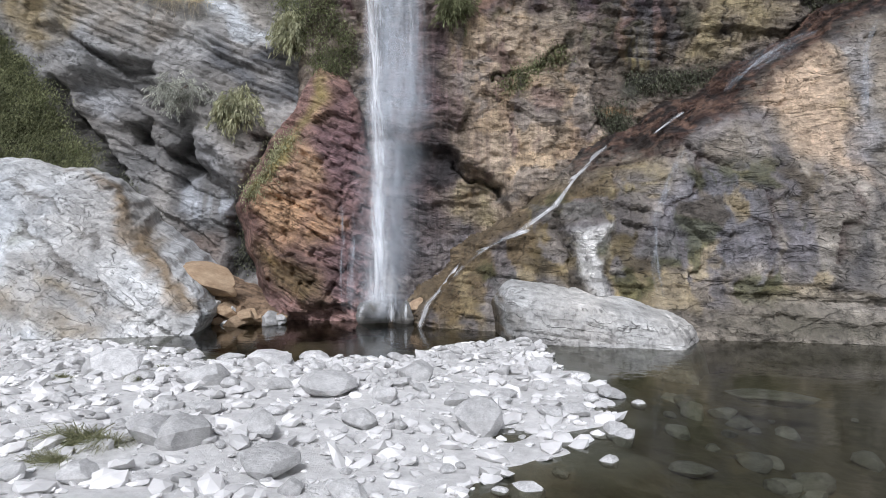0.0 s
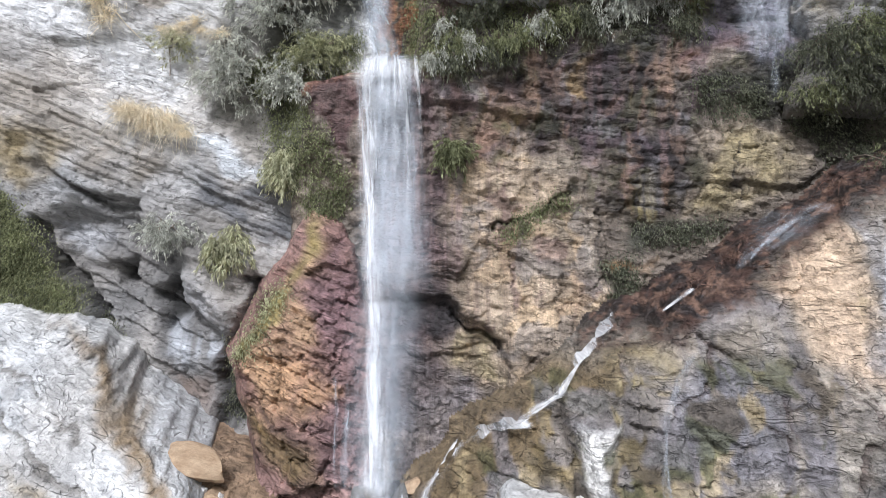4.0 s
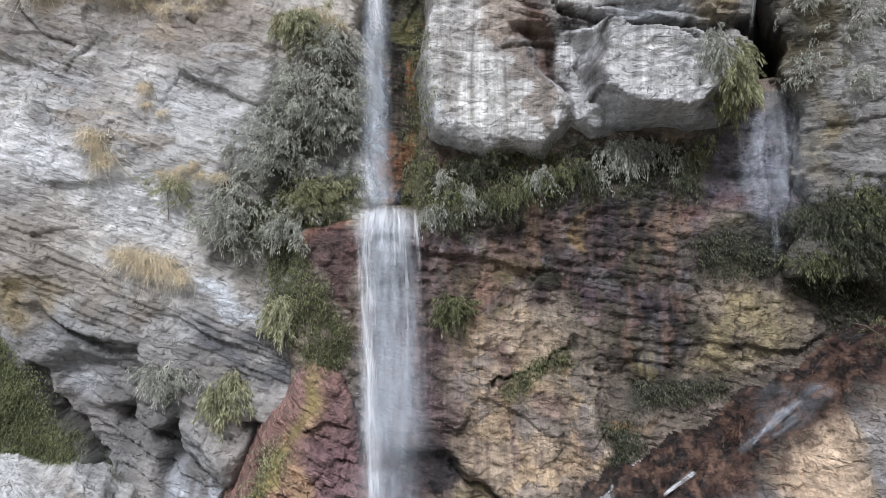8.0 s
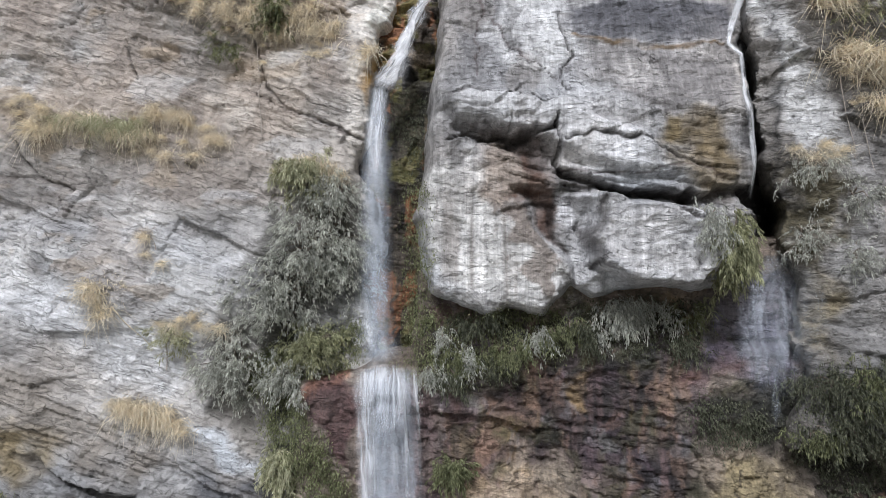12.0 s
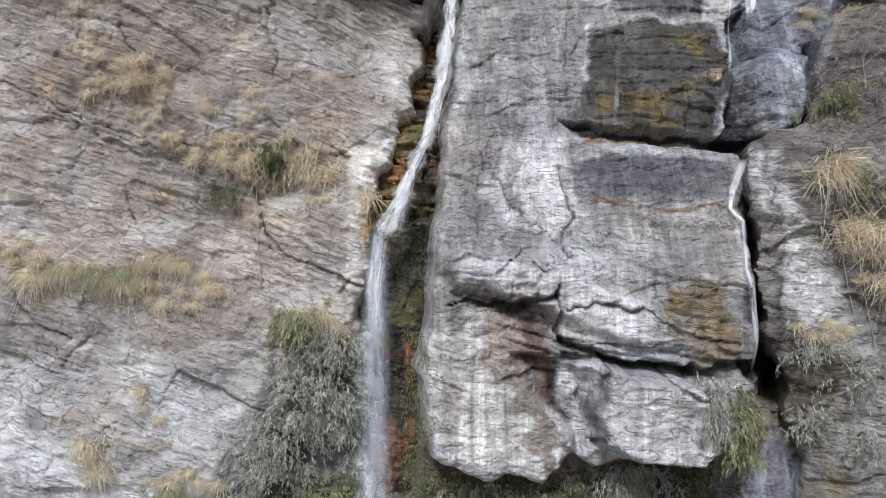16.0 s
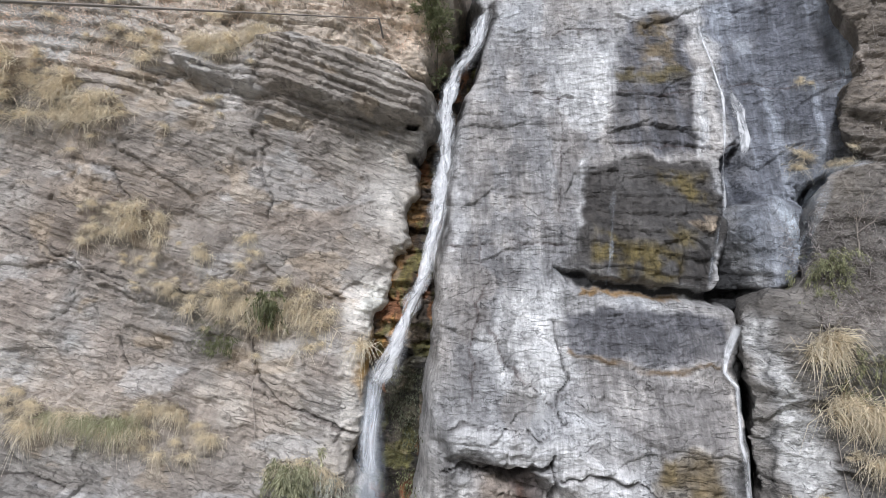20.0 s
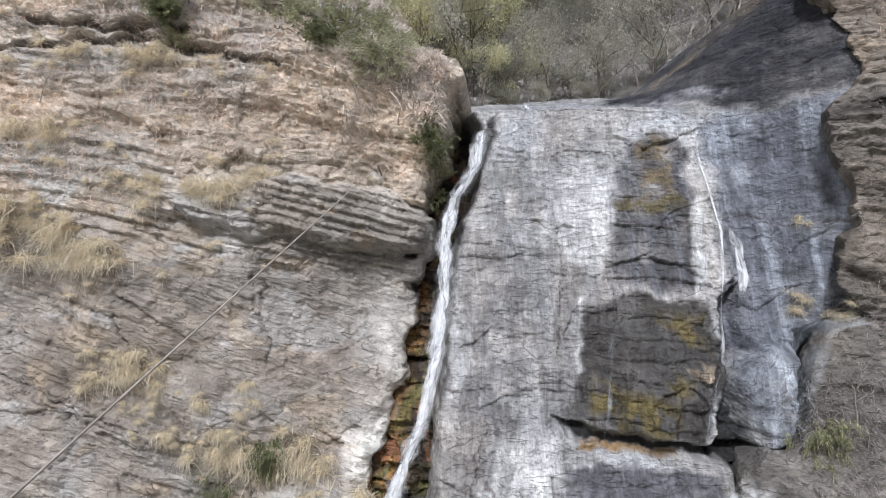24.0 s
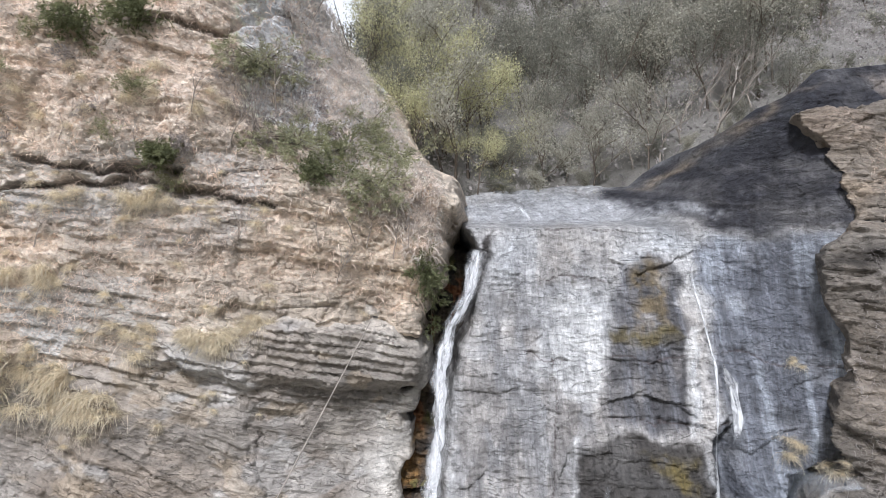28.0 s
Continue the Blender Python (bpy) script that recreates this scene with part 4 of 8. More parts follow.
tan_face = [(-0.08, 7.59), (0.28, 8.02), (2.53, 8.00), (3.08, 6.94), (3.96, 6.46), (3.86, 4.82), (4.08, 4.29), (2.70, 2.95), (1.62, 2.14), (0.40, 2.10), (0.27, 3.55), (0.49, 4.77), (0.28, 6.16)]
dark_band = [(0.71, 10.04), (6.25, 11.61), (6.46, 8.53), (6.31, 7.56), (5.89, 6.19), (4.68, 5.84), (4.02, 6.46), (4.17, 7.50), (2.53, 7.98), (2.12, 9.00)]
c.zone(tan_face, (0.52, 0.40, 0.275), 0.95, 0.3, patchy=0.25)
c.zone([(1.70, 8.01), (4.18, 7.64), (3.86, 4.82), (3.18, 5.28), (2.23, 5.61), (1.69, 6.03), (3.08, 6.87)], (0.40, 0.345, 0.265), 0.8, 0.3, patchy=0.5)
c.zone([(3.08, 6.73), (3.92, 6.46), (3.86, 4.82), (3.05, 5.55)], (0.33, 0.315, 0.27), 0.8, 0.25)
c.zone([(-0.66, 9.99), (0.14, 9.83), (0.31, 6.16), (0.44, 4.49), (0.27, 2.10), (-0.55, 1.02), (-1.92, 0.96), (-2.06, 9.95)], (0.20, 0.13, 0.135), 0.9, 0.25, wet=0.5, patchy=0.3)
c.streaks([(-0.66, 9.99), (0.71, 9.75), (0.99, 6.16), (0.69, 4.23), (0.27, 2.10), (-0.55, 1.02), (-2.06, 9.95)], (0.36, 0.25, 0.24), 0.7, 0.22, wet=0.4, cut=0.05)
c.streaks(tan_face, (0.27, 0.19, 0.17), 0.6, 0.2, cut=0.14)
c.streaks(tan_face, (0.62, 0.50, 0.37), 0.6, 0.3, cut=0.1)
c.zone([(-0.15, 4.90), (0.44, 4.60), (0.52, 3.55), (-0.01, 3.11), (-0.63, 3.32)], (0.065, 0.055, 0.06), 0.9, 0.2, wet=0.6)
c.zone([(-0.08, 9.84), (2.27, 10.08), (3.96, 10.33), (3.95, 9.33), (2.33, 8.57), (1.77, 7.94), (0.99, 7.70), (-0.04, 7.70)], (0.33, 0.205, 0.15), 0.85, 0.25, patchy=0.5, scale=2.0)
c.zone([(0.14, 7.80), (1.27, 7.98), (1.41, 7.58), (0.28, 7.30)], (0.56, 0.41, 0.24), 0.85, 0.15)
c.zone(dark_band, (0.055, 0.044, 0.05), 0.96, 0.3, wet=0.6, patchy=0.3)
c.streaks(dark_band, (0.24, 0.16, 0.155), 0.7, 0.22, wet=0.5, cut=0.1)
c.streaks([(1.71, 10.45), (6.38, 11.46), (6.33, 8.94), (2.26, 8.57)], (0.42, 0.28, 0.15), 0.5, 0.35, cut=0.2)
c.zone([(4.04, 7.57), (5.97, 7.15), (5.89, 5.65), (4.54, 5.57), (4.00, 6.39)], (0.115, 0.09, 0.055), 0.85, 0.25, wet=0.4)
c.streaks([(4.58, 7.29), (5.91, 7.29), (5.88, 6.06), (4.56, 5.98)], (0.42, 0.34, 0.14), 0.85, 0.2, cut=0.0)
c.zone([(6.39, 8.32), (7.51, 8.86), (8.39, 8.17), (8.95, 7.55), (8.24, 7.12), (7.33, 6.58), (5.95, 6.12), (5.87, 6.74), (6.50, 7.56)], (0.47, 0.385, 0.215), 0.95, 0.3, patchy=0.45)
c.zone([(5.85, 7.57), (6.51, 7.95), (6.56, 7.29), (5.90, 6.88)], (0.10, 0.10, 0.05), 0.8, 0.2)
for poly in ([(1.14, 9.16), (2.12, 9.15), (2.12, 7.72), (1.41, 7.73)], [(3.12, 11.86), (3.82, 11.83), (3.73, 10.40), (3.18, 10.42)], [(4.35, 10.60), (5.03, 10.51), (4.95, 9.74), (4.34, 9.82)], [(0.28, 11.81), (1.00, 11.64), (1.00, 10.47), (0.28, 10.49)]):
    c.zone(poly, (0.22, 0.20, 0.075), 0.85, 0.2, patchy=0.6, scale=2.0)
for poly in ([(3.11, 10.35), (3.87, 10.33), (3.79, 9.41), (3.17, 9.42)], [(5.87, 12.33), (6.33, 12.31), (6.24, 10.90), (5.91, 10.91)], [(1.56, 9.01), (2.05, 9.01), (2.05, 8.15), (1.63, 8.15)], [(8.94, 12.07), (9.65, 12.05), (9.47, 10.40), (8.83, 10.35)]):
    c.zone(poly, (0.45, 0.31, 0.15), 0.85, 0.15, patchy=0.4, scale=2.2)
c.zone([(0.35, 10.19), (0.93, 9.89), (0.99, 9.02), (0.50, 9.03)], (0.5, 0.49, 0.48), 0.8, 0.15, patchy=0.4)
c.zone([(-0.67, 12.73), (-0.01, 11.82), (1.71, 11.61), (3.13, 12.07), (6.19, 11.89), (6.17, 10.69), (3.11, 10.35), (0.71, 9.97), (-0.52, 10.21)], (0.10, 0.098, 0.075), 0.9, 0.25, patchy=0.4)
c.zone([(6.29, 11.89), (7.21, 12.84), (9.03, 12.91), (9.07, 11.79), (8.49, 9.39), (7.15, 10.25), (6.21, 10.59)], (0.2, 0.195, 0.26), 0.95, 0.25, wet=0.7, patchy=0.25)
c.streaks([(7.07, 12.85), (8.90, 12.77), (8.42, 9.39), (7.28, 10.18)], (0.42, 0.43, 0.48), 0.7, 0.2, wet=0.8, cut=-0.02)
c.zone([(5.77, 10.63), (7.32, 10.76), (7.48, 10.31), (5.89, 9.90)], (0.30, 0.15, 0.135), 0.85, 0.2, patchy=0.4)
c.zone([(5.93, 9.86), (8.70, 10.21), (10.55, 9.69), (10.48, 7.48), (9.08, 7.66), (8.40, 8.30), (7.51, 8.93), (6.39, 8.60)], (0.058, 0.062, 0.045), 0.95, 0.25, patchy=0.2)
c.zone([(9.53, 12.47), (10.64, 12.42), (10.56, 9.83), (9.47, 10.26)], (0.36, 0.32, 0.27), 0.85, 0.3, patchy=0.4)
c.zone([(3.88, 5.36), (4.66, 5.37), (4.74, 4.30), (3.94, 4.16)], (0.07, 0.07, 0.04), 0.9, 0.15)
c.zone([(4.06, 5.41), (5.05, 5.26), (5.23, 4.97), (4.18, 5.07)], (0.50, 0.32, 0.17), 0.95, 0.08)
c.zone([(4.42, 6.07), (6.02, 6.19), (7.06, 6.23), (6.18, 5.55), (4.66, 5.48)], (0.15, 0.155, 0.115), 0.85, 0.2)
# overhang crack: the shadow line under the ledge is painted near black
c.groove([(0.30, 3.84), (0.82, 3.43), (1.50, 3.28), (1.59, 3.02)], 0.35, 0.12, (0.03, 0.025, 0.025))
for line in ([(3.92, 6.46), (3.91, 4.82)], [(0.49, 6.16), (1.41, 6.10)], [(2.64, 2.95), (1.69, 2.27)], [(1.75, 5.89), (1.66, 4.65)], [(4.83, 6.60), (5.76, 6.33)], [(7.23, 8.11), (7.08, 7.29), (7.33, 6.81)]):
    c.groove(line, 0.10, 0.045, (0.08, 0.07, 0.07))
c.flutes(tan_face, 0.5, 0.06)
c.flutes(dark_band, 0.4, 0.06)
c.ledges(dark_band, 0.27, 0.11, 8, long=0.45)
c.ledges([(6.39, 8.32), (7.51, 8.86), (8.95, 7.55), (7.33, 6.58), (5.95, 6.12)], 0.4, 0.05, 10, long=0.7)
for colour, cut, sx, sz in (((0.24, 0.16, 0.20), 0.1, 2.2, 1.0), ((0.045, 0.04, 0.042), 0.2, 2.6, 1.6), ((0.13, 0.14, 0.05), 0.18, 2.2, 1.5), ((0.42, 0.26, 0.18), 0.22, 2.6, 1.1), ((0.32, 0.31, 0.33), 0.22, 2.2, 1.4)):
    c.patches([(-0.59, 12.58), (6.27, 12.31), (8.83, 10.28), (6.46, 8.53), (5.89, 6.19), (4.16, 6.18), (2.53, 7.98), (-0.01, 7.70)], colour, 0.4, sx, sz, cut)
for colour, cut, sx, sz in (((0.30, 0.19, 0.17), 0.24, 1.8, 0.9), ((0.6, 0.44, 0.27), 0.16, 1.6, 1.0), ((0.33, 0.3, 0.28), 0.18, 1.4, 1.2)):
    c.patches(tan_face, colour, 0.6, sx, sz, cut)
c.zone([(-3.78, 9.94), (-2.35, 10.30), (-1.98, 10.00), (-2.11, 7.53), (-2.63, 7.89), (-3.24, 8.83)], (0.20, 0.11, 0.105), 0.95, 0.12, wet=0.5, patchy=0.2)
c.zone([(-3.93, 9.79), (-2.35, 10.56), (-1.98, 10.22), (-3.24, 9.64)], (0.5, 0.24, 0.14), 0.95, 0.08)
c.press([(-1.30, 4.45), (0.12, 4.29), (1.70, 3.25), (1.47, 1.89), (-0.28, 0.16), (-1.23, 0.13)], 0.55, 0.2)
# wet rock behind the fall, with the overhang's shadow painted in dark
c.zone([(-1.30, 4.60), (0.12, 4.43), (0.81, 3.76), (0.26, 3.35), (-1.28, 3.33)], (0.10, 0.09, 0.095), 0.85, 0.2, wet=0.7, patchy=0.2)
c.zone([(-1.28, 3.20), (0.94, 2.54), (1.20, 1.76), (-0.28, 0.03), (-1.23, -0.13)], (0.27, 0.24, 0.245), 0.9, 0.25, wet=0.7)
c.zone([(0.33, 3.56), (1.48, 3.46), (1.42, 2.29), (0.55, 2.32)], (0.42, 0.35, 0.2), 0.9, 0.12)
c.zone([(0.80, 2.41), (2.43, 2.97), (2.96, 2.97), (1.60, 1.76)], (0.36, 0.28, 0.2), 0.85, 0.2)
c.groove([(1.25, 6.02), (2.09, 6.41), (3.27, 6.98)], 0.25, 0.12, (0.09, 0.095, 0.06))

buttress = Mass("rock_buttress_right", "tan and grey rock buttress below a diagonal stream", [(-0.2, -0.3), (1.0, 1.2), (2.8, 2.38), (4.05, 3.36), (5.28, 4.36), (6.85, 5.33), (7.95, 6.14), (8.87, 6.53)] + [(16, 9.7), (16, -1), (-0.5, -1)], (13.6, -0.35, 0.55, 0.57, 0.0), 4, (0.31, 0.275, 0.23), seed=47, layer=0.42, relief=0.07, lumps=0.35, blocks=1.1, facet=0.17, chip=0.35, fall=1.5, margin=2.2, ragged=0.2, curl=0.0)
c = buttress
c.zone([(5.80, 4.71), (7.36, 5.98), (8.49, 6.80), (8.20, 4.81), (8.01, 2.64), (7.20, 3.25), (6.51, 3.63), (6.81, 4.48)], (0.56, 0.43, 0.30), 0.9, 0.3, patchy=0.3)
c.zone([(4.66, 3.69), (5.74, 3.51), (6.43, 2.93), (6.38, 1.40), (5.10, 0.86), (3.99, 0.50), (4.06, 1.84)], (0.21, 0.21, 0.235), 0.85, 0.3, wet=0.5)
c.streaks([(4.27, 4.13), (7.80, 4.17), (7.14, 0.75), (3.79, 0.40)], (0.14, 0.135, 0.15), 0.7, 0.35, wet=0.5, cut=0.12)
c.streaks([(4.79, 4.14), (8.15, 4.18), (7.14, 0.75), (4.15, 0.44)], (0.46, 0.42, 0.38), 0.6, 0.45, cut=0.12)
c.zone([(2.66, 3.20), (3.70, 3.78), (4.69, 3.58), (4.06, 1.84), (3.94, 0.50), (3.13, 0.59), (3.41, 2.39), (2.79, 2.35)], (0.36, 0.29, 0.13), 0.9, 0.2)
c.zone([(-0.57, 0.61), (0.57, 1.81), (2.07, 2.74), (2.80, 2.46), (2.61, 0.71), (1.31, 0.97), (0.98, 0.56), (0.94, -0.25), (-0.44, -0.22)], (0.17, 0.125, 0.055), 0.9, 0.25)
c.zone([(1.60, 2.29), (2.47, 2.34), (2.52, 1.74), (1.66, 1.48)], (0.28, 0.21, 0.08), 0.7, 0.2)
c.press([(2.79, 2.35), (3.36, 2.44), (3.30, 1.41), (3.22, 0.60), (2.71, 0.68), (2.73, 1.75)], -0.2, 0.3)
c.zone([(2.77, 2.35), (3.36, 2.44), (3.30, 1.41), (3.22, 0.60), (2.71, 0.68), (2.73, 1.75)], WHITE, 0.95, 0.12, patchy=0.25)
c.ledges([(-0.57, 0.61), (0.57, 1.81), (2.07, 2.74), (2.80, 2.46), (2.61, 0.71), (0.94, -0.25), (-0.44, -0.22)], 0.3, 0.15, 6, long=0.5)
c.ledges([(3.56, 3.56), (4.68, 3.48), (3.89, 0.49), (3.18, 0.59)], 0.34, 0.12, 3, long=0.8)
c.ledges([(5.09, 1.03), (7.89, 1.08), (7.50, -0.18), (4.82, -0.32)], 0.4, 0.12, 3)
c.zone([(-0.57, 0.51), (-0.01, 1.15), (1.13, 1.64), (0.85, -0.09), (-0.44, -0.22)], (0.24, 0.17, 0.075), 0.7, 0.2)
c.streaks([(0.57, 1.81), (2.81, 2.56), (2.61, 0.71), (0.87, 0.64)], (0.07, 0.06, 0.045), 0.8, 0.25, cut=0.05)
c.groove([(2.58, 2.34), (2.62, 1.55), (2.58, 0.89)], 0.25, 0.15, (0.06, 0.05, 0.04))
c.zone([(4.88, 0.43), (6.15, 0.66), (7.72, 0.52), (7.50, -0.18), (4.84, -0.23)], (0.13, 0.12, 0.085), 0.75, 0.3, wet=0.3)
c.zone([(7.74, 3.37), (8.46, 3.58), (7.50, 0.48), (7.06, 0.74)], (0.09, 0.09, 0.105), 0.85, 0.25, wet=0.5)
c.zone([(8.50, 6.14), (9.09, 6.16), (8.15, 3.11), (7.69, 3.06)], (0.30, 0.31, 0.34), 0.7, 0.15, wet=0.6)
c.zone([(7.73, 4.88), (8.06, 4.80), (7.87, 4.13), (7.61, 4.11)], (0.3, 0.28, 0.1), 0.8, 0.15)
for line in ([(5.55, 2.47), (5.86, 2.26), (6.27, 1.97), (6.09, 1.58)], [(7.26, 2.98), (7.45, 2.47), (7.27, 1.43)], [(5.42, 3.69), (4.96, 2.79), (4.48, 2.25)], [(3.80, 3.74), (3.57, 2.80)], [(8.34, 6.46), (8.07, 5.70), (7.26, 5.20), (6.73, 4.76), (6.54, 4.36)], [(6.32, 2.69), (6.36, 2.08)], [(5.04, 3.91), (6.09, 3.11)], [(4.87, 4.59), (5.87, 4.56), (6.62, 4.71)], [(3.12, 3.49), (4.80, 3.73), (5.09, 4.17)], [(7.49, 3.17), (7.53, 2.07)]):
    c.groove(line, 0.12, 0.05, (0.09, 0.055, 0.05))
c.paint(0.9 * smooth(-c.sd, -0.25, 0.1) * (1 - smooth(c.z, 2.8, 3.8)), (0.2, 0.145, 0.08), 0.3)
for colour, cut in (((0.12, 0.09, 0.05), 0.16), ((0.4, 0.32, 0.18), 0.15), ((0.10, 0.11, 0.04), 0.18), ((0.22, 0.21, 0.23), 0.15)):
    c.patches([(-0.57, 0.51), (2.66, 3.20), (4.69, 3.58), (7.40, 3.36), (7.39, 0.62), (-0.44, -0.31)], colour, 0.65, 1.6, 1.2, cut)
side = smooth(-c.sd, -0.3, 0.1) * (1 - smooth(c.z, 2.8, 3.8))
c.y -= side * (0.3 * fbm(c.x * 2, c.z * 2.4, 4, 83) + 0.2 * np.abs(fbm(c.x * 4, c.z * 5, 3, 84)))
rim = smooth(-c.sd, -0.38, 0.1) * smooth(c.z + 0.25 * fbm(c.x * 2, c.z * 2, 3, 5), 3.2, 4.2)
c.zone([(6.19, 4.71), (7.33, 5.86), (8.46, 6.67), (8.20, 4.81), (8.01, 2.64), (7.30, 2.97), (6.84, 3.54), (6.81, 4.48)], (0.60, 0.45, 0.32), 0.75, 0.3)
c.zone([(4.87, 4.59), (6.67, 4.71), (6.69, 4.03), (4.95, 3.89)], (0.34, 0.33, 0.37), 0.6, 0.25)
c.flutes([(3.15, 2.80), (4.75, 3.83), (7.04, 5.31), (8.82, 6.32), (7.03, 0.22), (3.20, 0.80)], 0.7, 0.07)
column = [(2.80, 2.33), (3.07, 2.46), (3.33, 2.41), (3.30, 1.71), (3.16, 0.78), (2.71, 0.75), (2.73, 1.48)]
c.press(column, -0.25, 0.25)
c.zone(column, (0.58, 0.57, 0.55), 0.95, 0.1, patchy=0.3, scale=2.5)
c.zone([(2.49, 2.57), (2.80, 2.33), (2.65, 0.75), (2.43, 0.86)], (0.07, 0.055, 0.04), 0.8, 0.1)
c.paint(rim * 0.95, (0.035, 0.022, 0.02), 0.9)
c.paint(rim * smooth(fbm(c.x * 3 + c.z * 2, c.z * 6 - c.x * 4, 5, 77), -0.05, 0.25), (0.11, 0.058, 0.042), 0.4)
c.paint(rim * smooth(fbm(c.x * 4 + c.z * 3, c.z * 8 - c.x * 5, 4, 78), 0.12, 0.3), (0.2, 0.12, 0.085), 0.6)
c.y -= rim * (0.22 * fbm(c.x * 2.5, c.z * 3, 4, 79) + 0.16 * np.abs(fbm(c.x * 5 + c.z * 3, c.z * 7 - c.x * 4, 3, 80)))

apron = Mass("lime_apron", "white ribbed lime apron rising from the pool", [(1.16, 0.15), (1.17, 0.50), (1.33, 0.78), (1.83, 0.74), (2.40, 0.61), (3.31, 0.48), (3.81, 0.32), (3.98, 0.15)] + [(4.15, -1), (1.3, -1)], (12.1, -0.33, 0.5, 0.5, 0.0), 8, (0.66, 0.66, 0.645), seed=71, step=0.03, layer=0.16, relief=0.03, lumps=0.05, blocks=0.25, edge=0.3, fall=2.5, ragged=0.05, curl=12.0, facet=0.04)
apron.ledges([(0.80, 1.24), (4.59, 0.73), (4.44, -0.13), (0.75, -0.32)], 0.12, 0.04, 5, 0.1, 0.2)
apron.flutes([(0.96, 1.18), (4.55, 1.14), (4.33, 0.01), (0.91, -0.25)], 0.12, 0.02)
apron.zone([(1.15, 0.07), (4.30, 0.01), (4.38, -0.07), (1.14, -0.16)], WHITE, 0.9, 0.06)
apron.tint *= 0.95
apron.paint(0.95 - 0.95 * smooth(apron.x + 0.5 * fbm(apron.x * 3, apron.z * 3, 4, 7), 0.95, 1.25), (0.17, 0.125, 0.07))
apron.zone([(0.88, 0.63), (1.56, 0.46), (1.54, 0.09), (0.87, 0.25)], (0.2, 0.19, 0.17), 0.8, 0.1)
apron.zone([(1.65, 0.46), (3.70, 0.31), (3.84, 0.18), (1.64, 0.27)], (0.62, 0.62, 0.6), 0.8, 0.08)

white_slope = Mass("rock_slope_left", "white lime-coated rock slope beside the pool", [(-22, -1), (-22, 5)] + [(-10.14, 3.55), (-9.28, 3.45), (-8.79, 3.50), (-8.26, 3.14), (-7.18, 2.40), (-6.24, 1.57), (-5.47, 0.98), (-4.96, 0.53), (-4.75, 0.27)] + [(-5.3, -1)], (12.0, -0.03, 1.0, 1.0, 0.0), 28, (0.70, 0.70, 0.69), seed=53, layer=0.2, relief=0.11, lumps=0.22, facet=0.14, fall=1.0, ragged=0.12, curl=6.0, edge=0.9)
c = white_slope
for poly in ([(-8.87, 1.67), (-8.05, 1.46), (-6.98, 0.97), (-6.13, 0.79), (-6.10, 0.52), (-7.30, 0.79), (-8.46, 1.06)], [(-8.46, 3.61), (-7.08, 2.70), (-5.89, 1.68), (-4.75, 0.53), (-5.06, 0.52), (-6.34, 1.68), (-7.77, 2.82)], [(-7.70, 1.26), (-6.76, 0.97), (-5.29, 0.35), (-6.11, 0.35)]):
    c.zone(poly, (0.40, 0.32, 0.215), 0.75, 0.2, patchy=0.5, scale=2.5)
c.zone([(-9.24, 3.92), (-7.49, 2.95), (-6.22, 1.84), (-4.56, 0.29), (-5.22, 0.34), (-6.47, 1.49), (-8.11, 2.88)], (0.36, 0.25, 0.13), 0.9, 0.15, patchy=0.25)
c.zone([(-9.40, 1.21), (-7.65, 0.99), (-6.21, 0.38), (-6.13, 0.01), (-8.54, 0.00)], (0.42, 0.34, 0.22), 0.85, 0.3)
c.zone([(-10.52, 3.54), (-8.49, 3.09), (-5.35, 0.39), (-8.18, 0.09)], (0.56, 0.55, 0.53), 0.8, 0.5, patchy=0.95, scale=2.2)
c.zone([(-8.31, 1.32), (-7.43, 1.21), (-6.47, 0.68), (-7.30, 0.78)], (0.45, 0.36, 0.2), 0.7, 0.12)
c.zone([(-9.10, 0.78), (-7.72, 0.38), (-7.81, 0.00), (-8.54, 0.00)], WHITE, 0.8, 0.2)
c.zone([(-9.53, 2.09), (-8.67, 1.90), (-8.09, 1.55), (-9.00, 1.66)], (0.3, 0.3, 0.16), 0.6, 0.2)
for line in ([(-9.33, 2.15), (-7.98, 1.55), (-6.63, 0.99)], [(-10.21, 3.10), (-8.56, 2.54), (-7.09, 1.66)], [(-7.61, 1.32), (-6.85, 0.99), (-5.82, 0.48)]):
    c.groove(line, 0.1, 0.06, (0.22, 0.2, 0.17))

red_buttress = Mass("rock_buttress_red", "orange and dark red rock buttress beside the waterfall", [(-3.23, 6.80), (-2.41, 6.14), (-1.71, 3.02), (-1.57, -0.34), (-3.75, -0.37), (-4.45, 1.54), (-4.87, 2.76), (-4.25, 4.73)], (15.0, -0.03, 0.36, 0.36, 0.0), 24, (0.31, 0.19, 0.165), seed=59, layer=0.3, relief=0.15, blocks=0.9, edge=1.4, lumps=0.25, ragged=0.15, shingle=0.15, facet=0.32, chip=0.35)
c = red_buttress
c.zone([(-4.96, 2.63), (-4.06, 4.19), (-3.57, 4.87), (-3.31, 6.88), (-2.56, 6.28), (-2.84, 4.19), (-3.21, 2.03), (-4.19, 1.55)], (0.50, 0.335, 0.205), 0.9, 0.35, patchy=0.5)
c.zone([(-4.25, 4.73), (-3.76, 4.59), (-4.40, 2.89), (-4.93, 2.89)], (0.2, 0.19, 0.05), 0.8, 0.12)
c.zone([(-4.76, 2.02), (-3.58, 1.79), (-2.93, 0.86), (-3.32, 0.29), (-4.40, 1.08)], (0.22, 0.155, 0.055), 0.85, 0.25)
